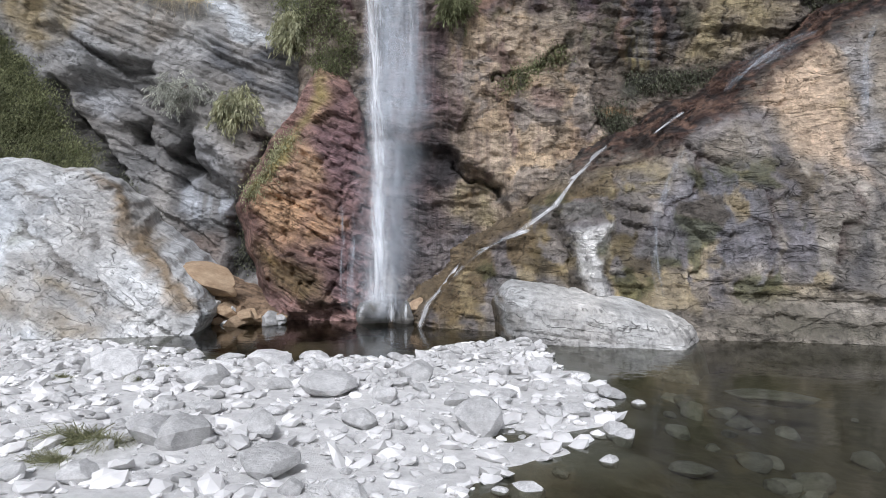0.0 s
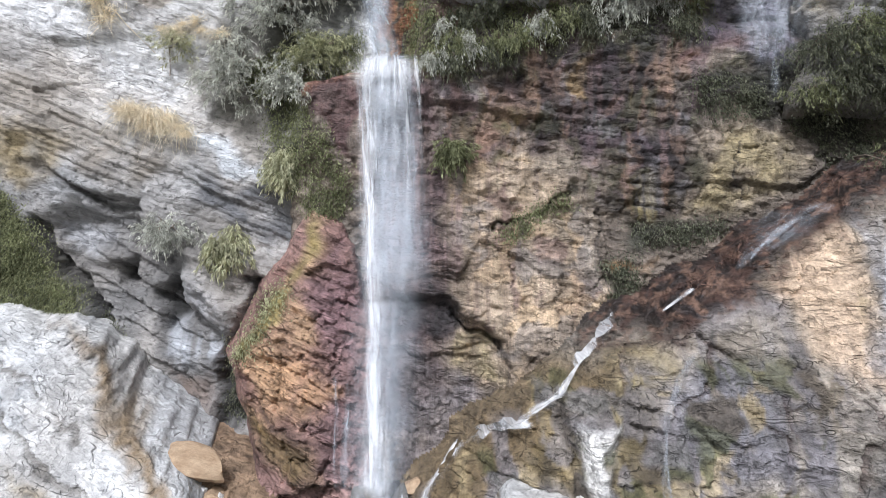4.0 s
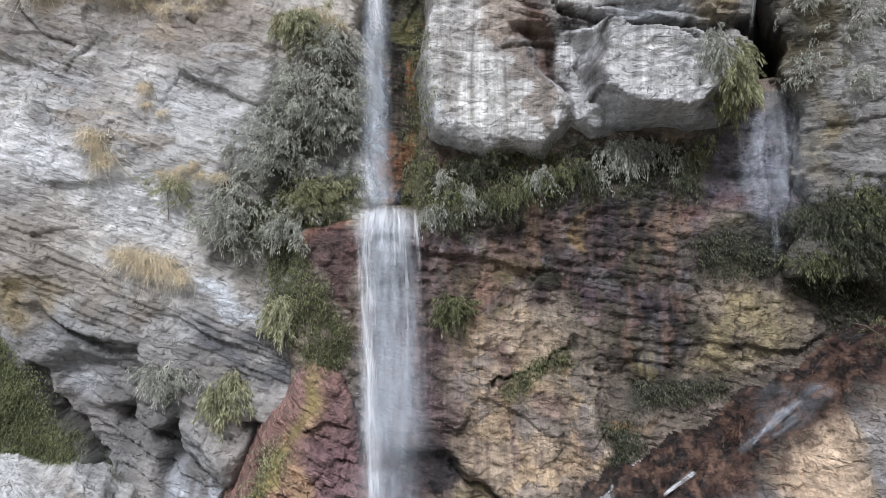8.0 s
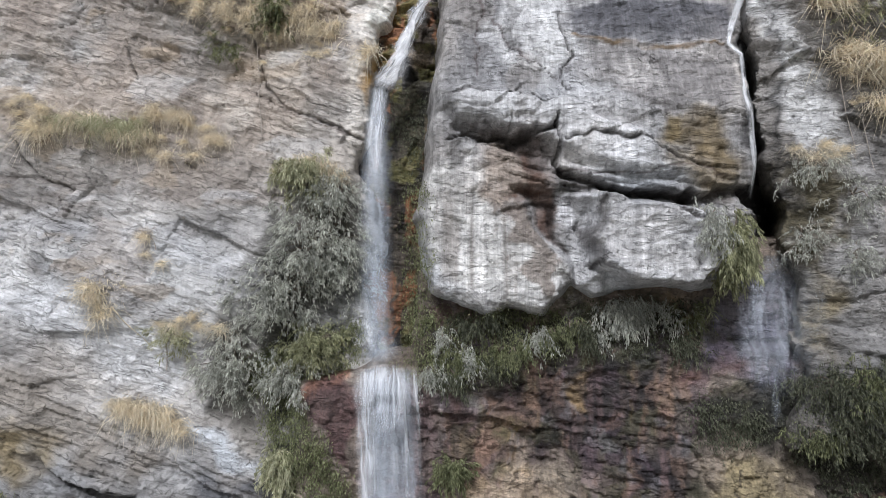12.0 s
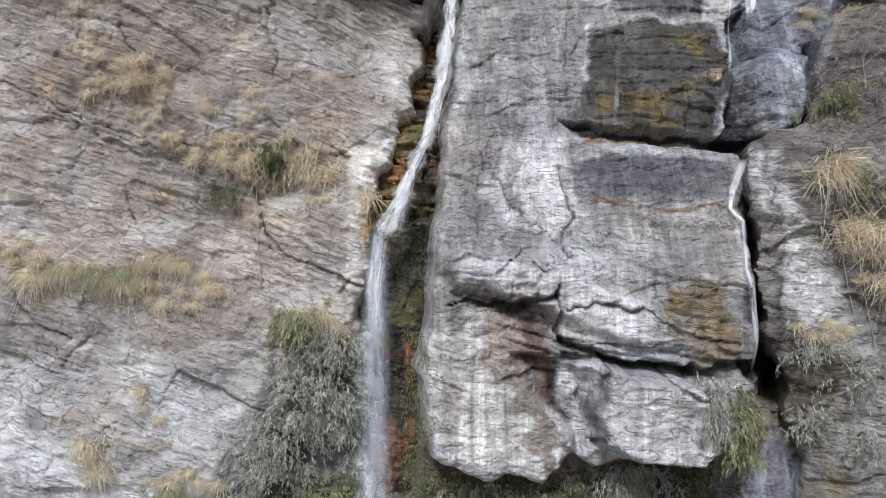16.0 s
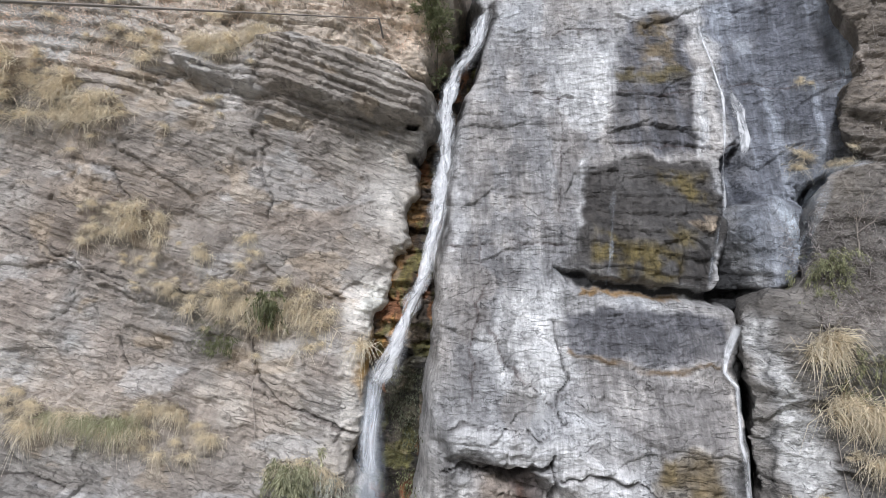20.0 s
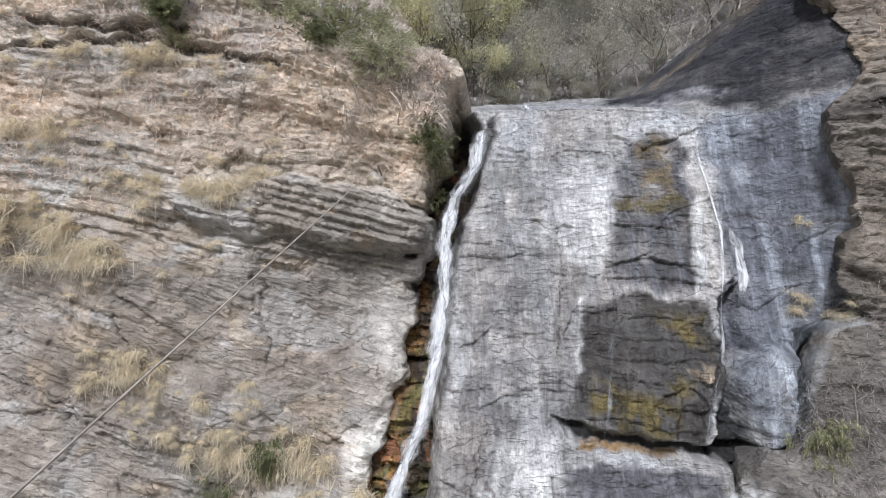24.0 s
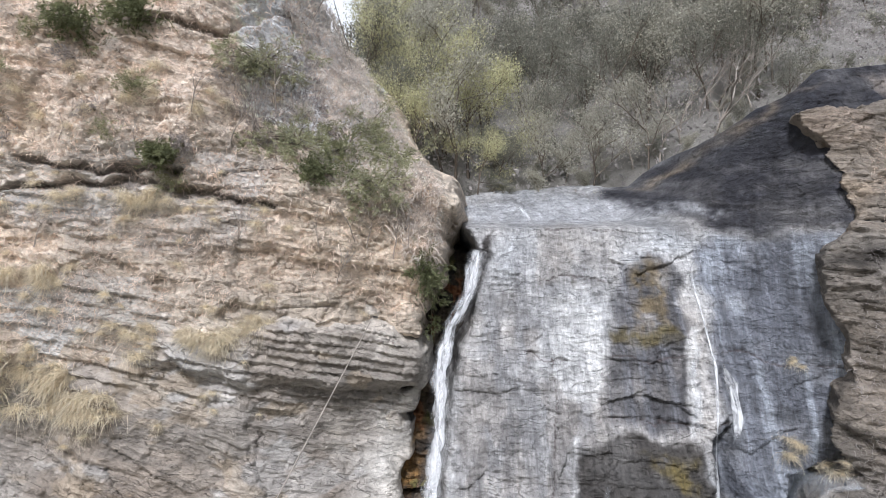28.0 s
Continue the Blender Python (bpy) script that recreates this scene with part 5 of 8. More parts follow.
c.zone([(-3.11, 4.19), (-1.78, 4.73), (-1.60, 0.31), (-2.70, 0.30), (-3.20, 1.91)], (0.26, 0.17, 0.175), 0.8, 0.4, wet=0.5)
c.zone([(-4.87, 2.51), (-4.20, 3.51), (-2.96, 3.11), (-2.31, 2.19), (-2.85, 1.49), (-4.29, 1.74)], (0.56, 0.35, 0.20), 0.85, 0.3, patchy=0.4)
c.zone([(-3.88, 4.49), (-2.24, 6.11), (-1.81, 2.71), (-2.69, 3.11)], (0.25, 0.155, 0.165), 0.8, 0.3)
c.zone([(-4.62, 3.65), (-4.18, 4.71), (-3.68, 5.44), (-3.20, 6.66), (-2.67, 6.11), (-3.60, 4.49), (-4.19, 3.45)], (0.37, 0.30, 0.12), 0.85, 0.2)
c.zone([(-4.74, 1.68), (-2.84, 1.43), (-2.15, 0.47), (-3.78, 0.46)], (0.2, 0.14, 0.075), 0.85, 0.3)
for line in ([(-4.56, 3.79), (-3.42, 3.02), (-2.34, 2.52)], [(-4.50, 2.02), (-3.29, 1.43), (-2.26, 1.09)], [(-3.84, 4.73), (-2.71, 4.19)]):
    c.groove(line, 0.10, 0.05, (0.07, 0.04, 0.04))

rubble = Mass("rubble_bank", "rusty rubble bank at the cliff foot", [(-6.06, 0.66), (-5.18, 0.60), (-4.31, 0.35), (-3.49, 0.10)] + [(-3.4, -1), (-6.6, -1)], (14.3, 0.0, 0.9, 0.9, 0), 10, (0.27, 0.19, 0.125), seed=73, layer=0.2, relief=0.2, lumps=0.2, blocks=0.4, edge=0.3, ragged=0.08)

hill = Mass("hillside_left", "steep hillside of broken rock and dry grass", [(-18, 26.5), (-18, 46)] + [(-6.02, 45.82), (-4.95, 41.43), (-4.03, 39.77), (-3.16, 38.91), (-1.63, 36.91), (0.95, 32.01), (0.44, 30.47), (-0.13, 27.48), (-1.86, 27.73)] + [(-3, 27)], (20.2, 0.05, 0.06, 0.06, 29.0), 6, (0.46, 0.385, 0.30), seed=61, layer=0.45, relief=0.11, lumps=0.5, facet=0.28, chip=0.4)
c = hill
# the slope leans back into the valley towards the creek
c.y += 0.7 + 1.6 * smooth(c.x, -4, -0.5) * (1 - smooth(c.z, 32, 34))
c.y += np.minimum(10, 1.6 * np.clip(c.z - 32, 0, None) * smooth(c.x, -7.5, -2) + 2 * np.clip(c.x + 3, 0, 3) * smooth(c.z, 32.5, 34.5))
c.zone([(-13.37, 33.29), (-4.71, 33.54), (-4.36, 30.43), (-7.54, 29.59), (-13.22, 31.01)], (0.36, 0.34, 0.32), 0.8, 0.5)
c.zone([(-13.71, 38.37), (-5.10, 41.69), (-3.39, 35.23), (-6.17, 33.33), (-13.39, 33.46)], (0.52, 0.43, 0.35), 0.75, 0.6)
c.zone([(-13.27, 31.82), (-9.22, 31.87), (-8.86, 30.89), (-13.22, 31.01)], (0.3, 0.3, 0.3), 0.8, 0.2)
c.zone([(-4.72, 31.93), (-0.07, 32.00), (0.28, 28.13), (-3.34, 28.79)], (0.50, 0.41, 0.30), 0.8, 0.4)
c.ledges([(-13.30, 32.31), (-4.67, 32.51), (-4.53, 30.77), (-13.20, 30.69)], 0.35, 0.16, 4)
for line in ([(-13.27, 31.82), (-10.82, 32.18), (-7.63, 31.89), (-4.71, 31.35)], [(-12.42, 32.98), (-9.25, 32.37), (-7.34, 32.57)], [(-8.67, 37.15), (-6.69, 37.24), (-5.38, 38.97)]):
    c.groove(line, 0.5, 0.25, (0.09, 0.07, 0.06))
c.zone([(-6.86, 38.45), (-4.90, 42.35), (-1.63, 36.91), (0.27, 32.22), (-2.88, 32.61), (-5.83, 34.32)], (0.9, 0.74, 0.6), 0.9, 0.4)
for poly in ([(-6.51, 32.94), (-5.11, 32.77), (-5.05, 31.93), (-6.21, 32.26)], [(-12.34, 31.67), (-9.53, 31.62), (-9.50, 31.13), (-12.31, 31.18)], [(-3.88, 37.25), (-2.64, 37.87), (-2.65, 36.34), (-3.54, 36.13)]):
    c.zone(poly, (0.46, 0.43, 0.4), 0.8, 0.12)

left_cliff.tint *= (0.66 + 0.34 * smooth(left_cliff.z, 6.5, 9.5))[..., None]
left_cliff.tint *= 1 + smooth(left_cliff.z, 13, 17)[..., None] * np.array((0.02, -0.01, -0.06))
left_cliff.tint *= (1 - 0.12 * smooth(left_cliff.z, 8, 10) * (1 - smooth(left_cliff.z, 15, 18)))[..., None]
hill.tint *= np.array((1.0, 0.98, 0.95))
right_flank.tint *= 1 + smooth(right_flank.z, 21, 25)[..., None] * np.array((0.0, -0.08, -0.17))
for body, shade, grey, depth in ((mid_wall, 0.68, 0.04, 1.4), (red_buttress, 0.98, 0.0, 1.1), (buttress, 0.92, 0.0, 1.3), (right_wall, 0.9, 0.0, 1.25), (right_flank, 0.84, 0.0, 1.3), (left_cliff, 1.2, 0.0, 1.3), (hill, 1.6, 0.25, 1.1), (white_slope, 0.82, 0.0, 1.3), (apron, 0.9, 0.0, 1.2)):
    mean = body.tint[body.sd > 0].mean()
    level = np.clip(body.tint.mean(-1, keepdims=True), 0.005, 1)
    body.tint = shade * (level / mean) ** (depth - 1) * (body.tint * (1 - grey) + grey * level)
# grain, bedding and water runs of each body of rock
ROCK = {"cliff_left": (0.75, 0.45, 0.08), "cliff_right": (0.85, 0.14, 0.3), "cliff_middle": (1.3, 0.14, 0.2), "rock_buttress_right": (1.2, 0.14, 0.2), "rock_buttress_red": (1.2, 0.8, 0.1),
        "lime_apron": (0.7, 0.5, 0.2), "rock_slope_left": (0.8, 0.6, 0.1), "cliff_gully": (1.2, 0.6, 0.3), "hillside_left": (0.85, 0.25, 0.1), "cliff_right_flank": (1.0, 0.35, 0.12)}
for body in MASSES:
    grain, beds, runs = ROCK.get(body.name, (1.0, 0.7, 0.1))
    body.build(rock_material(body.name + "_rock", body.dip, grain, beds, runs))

# ---- ground and water ----
k = Mat("gravel")
dry = k.ramp(k.noise(k.coords(), 9, 8, 0.7), (0.3, (0.58, 0.57, 0.56)), (0.7, (0.86, 0.855, 0.84)))
silt = k.ramp(k.noise(k.coords(), 3, 8, 0.75), (0.35, (0.22, 0.2, 0.14)), (0.65, (0.42, 0.385, 0.29)))
height = k.node("SeparateXYZ")
k.to(k.coords(), height.inputs[0])
k.to(k.mix(k.range(height.outputs[2], -0.10, 0.0, 0.0, 1.0), silt, dry), k.b.inputs["Base Color"])
k.bump(k.noise(k.coords(), 30, 6, 0.7), 0.6, 0.05)
gravel = k.m

SHORE = [(-13, 12.4)] + [(-7.35, 11.65), (-6.46, 11.73), (-5.32, 11.33), (-4.35, 10.56), (-3.70, 9.79), (-2.55, 9.62), (-1.73, 9.73), (-0.73, 9.78), (-0.19, 10.20), (0.42, 11.09), (1.02, 11.90), (1.34, 11.36), (1.31, 9.29), (1.45, 8.48), (1.62, 7.46)] + [(1.2, 6.12), (0.53, 5.43), (-0.10, 4.77), (-0.31, 4.34)] + [(-0.4, 3.0), (0.5, -4), (-40, -6), (-40, 12.6)]
gx = np.concatenate([np.linspace(-90, -14, 20), np.arange(-13.8, 12, 0.12), np.linspace(12.4, 90, 20)])
gy = np.concatenate([np.linspace(-120, -2, 20), np.arange(-1.8, 17, 0.12), np.linspace(17.4, 70, 12)])
X, Y = np.meshgrid(gx, gy)


def bed_height(x, y):
    d = inside(SHORE, x + 0.4 * fbm(x, y, 3, 3), y + 0.4 * fbm(x, y, 3, 4))
    return np.where(d > 0, 0.16 * smooth(d, -0.15, 2.6), -0.55 * smooth(-d, -0.1, 3.0)) + 0.07 * fbm(x * 1.5, y * 1.5, 4, 5) + 0.02


Z = bed_height(X, Y)
ii = np.arange(X.size).reshape(X.shape)
ground = new("ground", sheet_mesh("ground", np.stack([X, Y, Z], -1).reshape(-1, 3), np.stack([ii[:-1, :-1], ii[:-1, 1:], ii[1:, 1:], ii[1:, :-1]], -1).reshape(-1, 4)))
ground.data.materials.append(gravel)
tagged(ground, "pale gravel bar and pool bed", "ground", kind="structure")

k = Mat("pool_water")
glossy, clear, mixer, fres = k.node("BsdfGlossy"), k.node("BsdfTransparent"), k.node("MixShader"), k.node("Fresnel")
glossy.inputs["Roughness"].default_value = 0.06
clear.inputs["Color"].default_value = (0.42, 0.43, 0.37, 1)
fres.inputs["IOR"].default_value = 1.33
bp = k.node("Bump")
bp.inputs["Strength"].default_value, bp.inputs["Distance"].default_value = 0.12, 0.05
k.to(k.noise(k.coords(), 3.5, 3), bp.inputs["Height"])
k.to(bp.outputs[0], glossy.inputs["Normal"])
k.to(bp.outputs[0], fres.inputs["Normal"])
k.to(fres.outputs[0], mixer.inputs[0]), k.to(clear.outputs[0], mixer.inputs[1]), k.to(glossy.outputs[0], mixer.inputs[2])
k.to(mixer.outputs[0], k.out.inputs["Surface"])
water = new("pool_water", sheet_mesh("pool_water", [(-40, -20, 0), (40, -20, 0), (40, 18, 0), (-40, 18, 0)], [(0, 1, 2, 3)]))
water.data.materials.append(k.m)
tagged(water, "shallow clear brownish pool water", "water", kind="structure")

# ---- helpers for things ----
def part(name, me, material, parent, label=""):
    ob = new(name, me)
    if material and not me.materials:
        me.materials.append(material)
    ob.parent = parent
    return tagged(ob, label) if label else ob


def thing(name, label, category, at=(0, 0, 0), group="", kind=""):
    ob = new(name)
    ob.location = at
    return tagged(ob, label, category, group, kind)


def tubes(name, lines, sides=5):
    """Tapered round stems along lines of (point, radius)."""
    co, quads = [], []
    for line in lines:
        first = len(co)
        for i, (p, r) in enumerate(line):
            a, b = Vector(line[max(i - 1, 0)][0]), Vector(line[min(i + 1, len(line) - 1)][0])
            way = (b - a).normalized() if (b - a).length > 1e-6 else Vector((0, 0, 1))
            u = way.orthogonal().normalized()
            v = way.cross(u)
            for s in range(sides):
                q = 2 * math.pi * s / sides
                co.append(Vector(p) + r * (math.cos(q) * u + math.sin(q) * v))
        for i in range(len(line) - 1):
            for s in range(sides):
                a, b = first + i * sides + s, first + i * sides + (s + 1) % sides
                quads.append((a, b, b + sides, a + sides))
    return sheet_mesh(name, np.array(co), np.array(quads))


def leaf_mesh(name, base, way, length, width, droop=0.3):
    """Many single leaves, each a folded blade from its base along its way."""
    n = len(base)
    way = way / np.linalg.norm(way, axis=1, keepdims=True)
    side = np.cross(way, np.random.normal(size=(n, 3)))
    side /= np.linalg.norm(side, axis=1, keepdims=True) + 1e-9
    L, W = np.reshape(length, (-1, 1)), np.reshape(width, (-1, 1))
    sag = np.zeros((n, 3))
    sag[:, 2] = -droop
    mid, tip = base + way * L * 0.5 + sag * L * 0.15, base + way * L + sag * L * 0.6
    co = np.stack([base, mid + side * W, tip, mid - side * W], 1).reshape(-1, 3)
    return sheet_mesh(name, co, np.arange(4 * n).reshape(-1, 4))


def blade_mesh(name, base, way, length, width, droop=0.7):
    """Grass blades in two bent lengths."""
    n = len(base)
    way = way / np.linalg.norm(way, axis=1, keepdims=True)
    side = np.cross(way, np.random.normal(size=(n, 3)))
    side /= np.linalg.norm(side, axis=1, keepdims=True) + 1e-9
    L, W = np.reshape(length, (-1, 1)), np.reshape(width, (-1, 1))
    down = np.array([0, 0, -1.0])
    a, b, c = base, base + way * L * 0.5 + down * L * droop * 0.12, base + way * L * 0.9 + down * L * droop * 0.55
    co = np.stack([a - side * W, a + side * W, b + side * W * 0.8, b - side * W * 0.8, c + side * W * 0.15, c - side * W * 0.15], 1).reshape(-1, 3)
    i = np.arange(n)[:, None] * 6
    quads = np.concatenate([i + np.array([[0, 1, 2, 3]]), i + np.array([[3, 2, 4, 5]])])
    return sheet_mesh(name, co, quads)


def plant_material(name, dark, light, rough=0.7, thin=True):
    k = Mat(name)
    geo = k.node("NewGeometry")
    c = k.mix(geo.outputs["Random Per Island"], dark, light)
    c = k.mix(1.0, c, k.range(k.noise(k.coords(), 2.0, 3), 0.3, 0.7, 0.7, 1.3), "MULTIPLY")
    k.to(c, k.b.inputs["Base Color"])
    k.b.inputs["Roughness"].default_value = rough
    k.b.inputs["Specular IOR Level"].default_value = 0.2
    if thin:
        back, mixer = k.node("BsdfTranslucent"), k.node("MixShader")
        k.to(c, back.inputs["Color"])
        mixer.inputs[0].default_value = 0.42
        k.to(k.b.outputs[0], mixer.inputs[1]), k.to(back.outputs[0], mixer.inputs[2])
        k.to(mixer.outputs[0], k.out.inputs["Surface"])
    return k.m


SPRING_LEAF = plant_material("spring_leaf", (0.54, 0.53, 0.32), (0.72, 0.69, 0.44))
# valley leaf colour is lightened and flattened to carry the haze
VALLEY_LEAF = plant_material("valley_leaf", (0.43, 0.415, 0.345), (0.56, 0.54, 0.45))
DUSK_LEAF = plant_material("dusk_leaf", (0.22, 0.22, 0.18), (0.38, 0.37, 0.31))
SILVER_LEAF = plant_material("silver_leaf", (0.3, 0.305, 0.26), (0.7, 0.71, 0.63))
GREEN_LEAF = plant_material("green_leaf", (0.11, 0.12, 0.06), (0.34, 0.36, 0.2))
DARK_LEAF = plant_material("dark_leaf", (0.05, 0.055, 0.037), (0.23, 0.24, 0.165))
YELLOW_LEAF = plant_material("yellow_leaf", (0.28, 0.29, 0.17), (0.64, 0.63, 0.44))
OLIVE_LEAF = plant_material("olive_leaf", (0.19, 0.2, 0.11), (0.5, 0.5, 0.31))
STRAW = plant_material("straw", (0.58, 0.50, 0.36), (0.9, 0.83, 0.67))
BRUSH = plant_material("dry_brush", (0.64, 0.52, 0.43), (0.95, 0.82, 0.71))
PALE_BRUSH = plant_material("pale_brush", (0.6, 0.54, 0.48), (0.9, 0.84, 0.78))
GREY_BRUSH = plant_material("grey_brush", (0.28, 0.25, 0.24), (0.52, 0.48, 0.45))
BARK = plant_material("bark", (0.12, 0.10, 0.08), (0.24, 0.20, 0.16), 0.9, False)
PALE_BARK = plant_material("pale_bark", (0.3, 0.26, 0.22), (0.5, 0.45, 0.4), 0.9, False)


def spread(poly, n):
    """n random places in an outline."""
    p = np.array(poly)
    out = np.zeros((0, 2))
    while len(out) < n:
        q = np.random.uniform(p.min(0), p.max(0), (n * 2, 2))
        out = np.concatenate([out, q[inside(poly, q[:, 0] + 0.3 * fbm(q[:, 0] * 2, q[:, 1] * 2, 3, 9), q[:, 1] + 0.3 * fbm(q[:, 0] * 2, q[:, 1] * 2, 3, 19)) > 0]])
    return out[:n]


def creeper(name, label, poly, clumps, material, leaf=0.062, per=26, size=0.16, out=0.12, droop=0.8, on=()):
    """Leafy growth that clings to the rock in small clumps."""
    pts = spread(poly, clumps)
    base, way = [], []
    for x, z in pts:
        y = face(x, z, *on)
        s = size * random.uniform(0.5, 1.4)
        b = np.array([x, y - out * 0.3, z]) + np.random.normal(size=(per, 3)) * np.array([s, out * 0.5, s * 0.8])
        base.append(b)
        w = np.random.normal(size=(per, 3)) * 0.6 + np.array([0, -0.7, -0.5 * droop])
        way.append(w)
    base, way = np.concatenate(base), np.concatenate(way)
    n = len(base)
    me = leaf_mesh(name, base, way, np.random.uniform(0.6, 1.5, n) * leaf, np.random.uniform(0.15, 0.3, n) * leaf, droop)
    me.materials.append(material)
    return tagged(new(name, me), label, "creeper", kind="stuff")


def shrub(name, label, x, z, wide, high, deep, clusters, material, per=84, leaf=0.085, thin=0.17, droop=1.0, stem=BARK, hang=0.4):
    """A bush rooted in the rock: forked stems and drooping sprays of leaves."""
    y = face(x, z)
    root = Vector((x, y + 0.1, z))
    ob = thing(name, label, "shrub", root)
    lines, base, way = [], [], []
    for _ in range(clusters):
        a = random.uniform(0, 2 * math.pi)
        r = math.sqrt(random.random()) * (0.35 + 1.1 * abs(noise.noise((math.cos(a) * 2.3 + x, math.sin(a) * 2.3 + z, 0.3)) * 2))
        px, pz = x + wide * r * math.cos(a), z + high * r * math.sin(a)
        tip = Vector((px, min(face(px, pz), y + 0.6) - deep * (1.05 - r * r) * random.uniform(0.3, 1.0) - 0.05, pz)) - root
        if random.random() < 0.5:
            m = tip * 0.5 + Vector((random.uniform(-0.1, 0.1), -0.05, 0.12))
            lines.append([((0, 0, 0), 0.03), (m, 0.018), (tip, 0.006)])
        for _ in range(5):
            # one arching spray with leaves along it
            d = np.array([0.7 * math.cos(a) * r, -0.5, 0.35 - hang]) + np.random.normal(size=3) * 0.45
            d /= np.linalg.norm(d)
            t = np.random.uniform(0, 1, per // 4)[:, None]
            reach = random.uniform(0.18, 0.42)
            sag = np.array([0, 0, -0.5 * (0.4 + hang) * reach]) * t * t
            base.append(np.array(tip) + np.random.normal(size=3) * 0.09 + d * reach * t + sag + np.random.normal(size=(len(t), 3)) * 0.02)
            way.append(d + np.array([0, 0, -0.5 * hang]) * t + np.random.normal(size=(len(t), 3)) * 0.5)
    base, way = np.concatenate(base), np.concatenate(way)
    n = len(base)
    if lines:
        part("stem", tubes("stem", lines), stem, ob)
    part("foliage", leaf_mesh("foliage", base, way, np.random.uniform(0.5, 1.4, n) * leaf, np.random.uniform(0.6, 1.2, n) * leaf * thin, droop), material, ob)
    return ob


# ---- flowing water ----
def fall_material(name, dense, cut, thin=0.05, breaks=0.3, colour=(0.93, 0.95, 0.97)):
    """White water in long streaks, clear between them."""
    k = Mat(name)
    fine = k.noise(k.coords((9.0, 0.5, 1), uv=True), 1.6, 4, 0.55, 0.5)
    wide = k.noise(k.coords((2.4, 0.3, 1), uv=True), 1.3, 4, 0.55, 0.3)
    tiny = k.noise(k.coords((30.0, 1.6, 1), uv=True), 1.0, 3, 0.5, 0.2)
    body = k.math("ADD", k.math("MULTIPLY", fine, 0.45), k.math("ADD", k.math("MULTIPLY", wide, 0.35), k.math("MULTIPLY", tiny, 0.2)))
    edge = k.attr("edge").outputs["Fac"]
    gaps = k.range(k.noise(k.coords((5.0, 1.9, 1), uv=True), 1.0, 5, 0.65, 0.6), 0.36, 0.58, 1 - breaks, 1.0)
    fac = k.math("MULTIPLY", k.math("MULTIPLY", k.range(body, cut - 0.07, cut + 0.2, thin, dense), edge), gaps)
    k.b.inputs["Base Color"].default_value = (*colour, 1)
    k.b.inputs["Roughness"].default_value = 0.5
    clear, mixer = k.node("BsdfTransparent"), k.node("MixShader")
    k.to(fac, mixer.inputs[0]), k.to(clear.outputs[0], mixer.inputs[1]), k.to(k.b.outputs[0], mixer.inputs[2])
    k.to(mixer.outputs[0], k.out.inputs["Surface"])
    return k.m


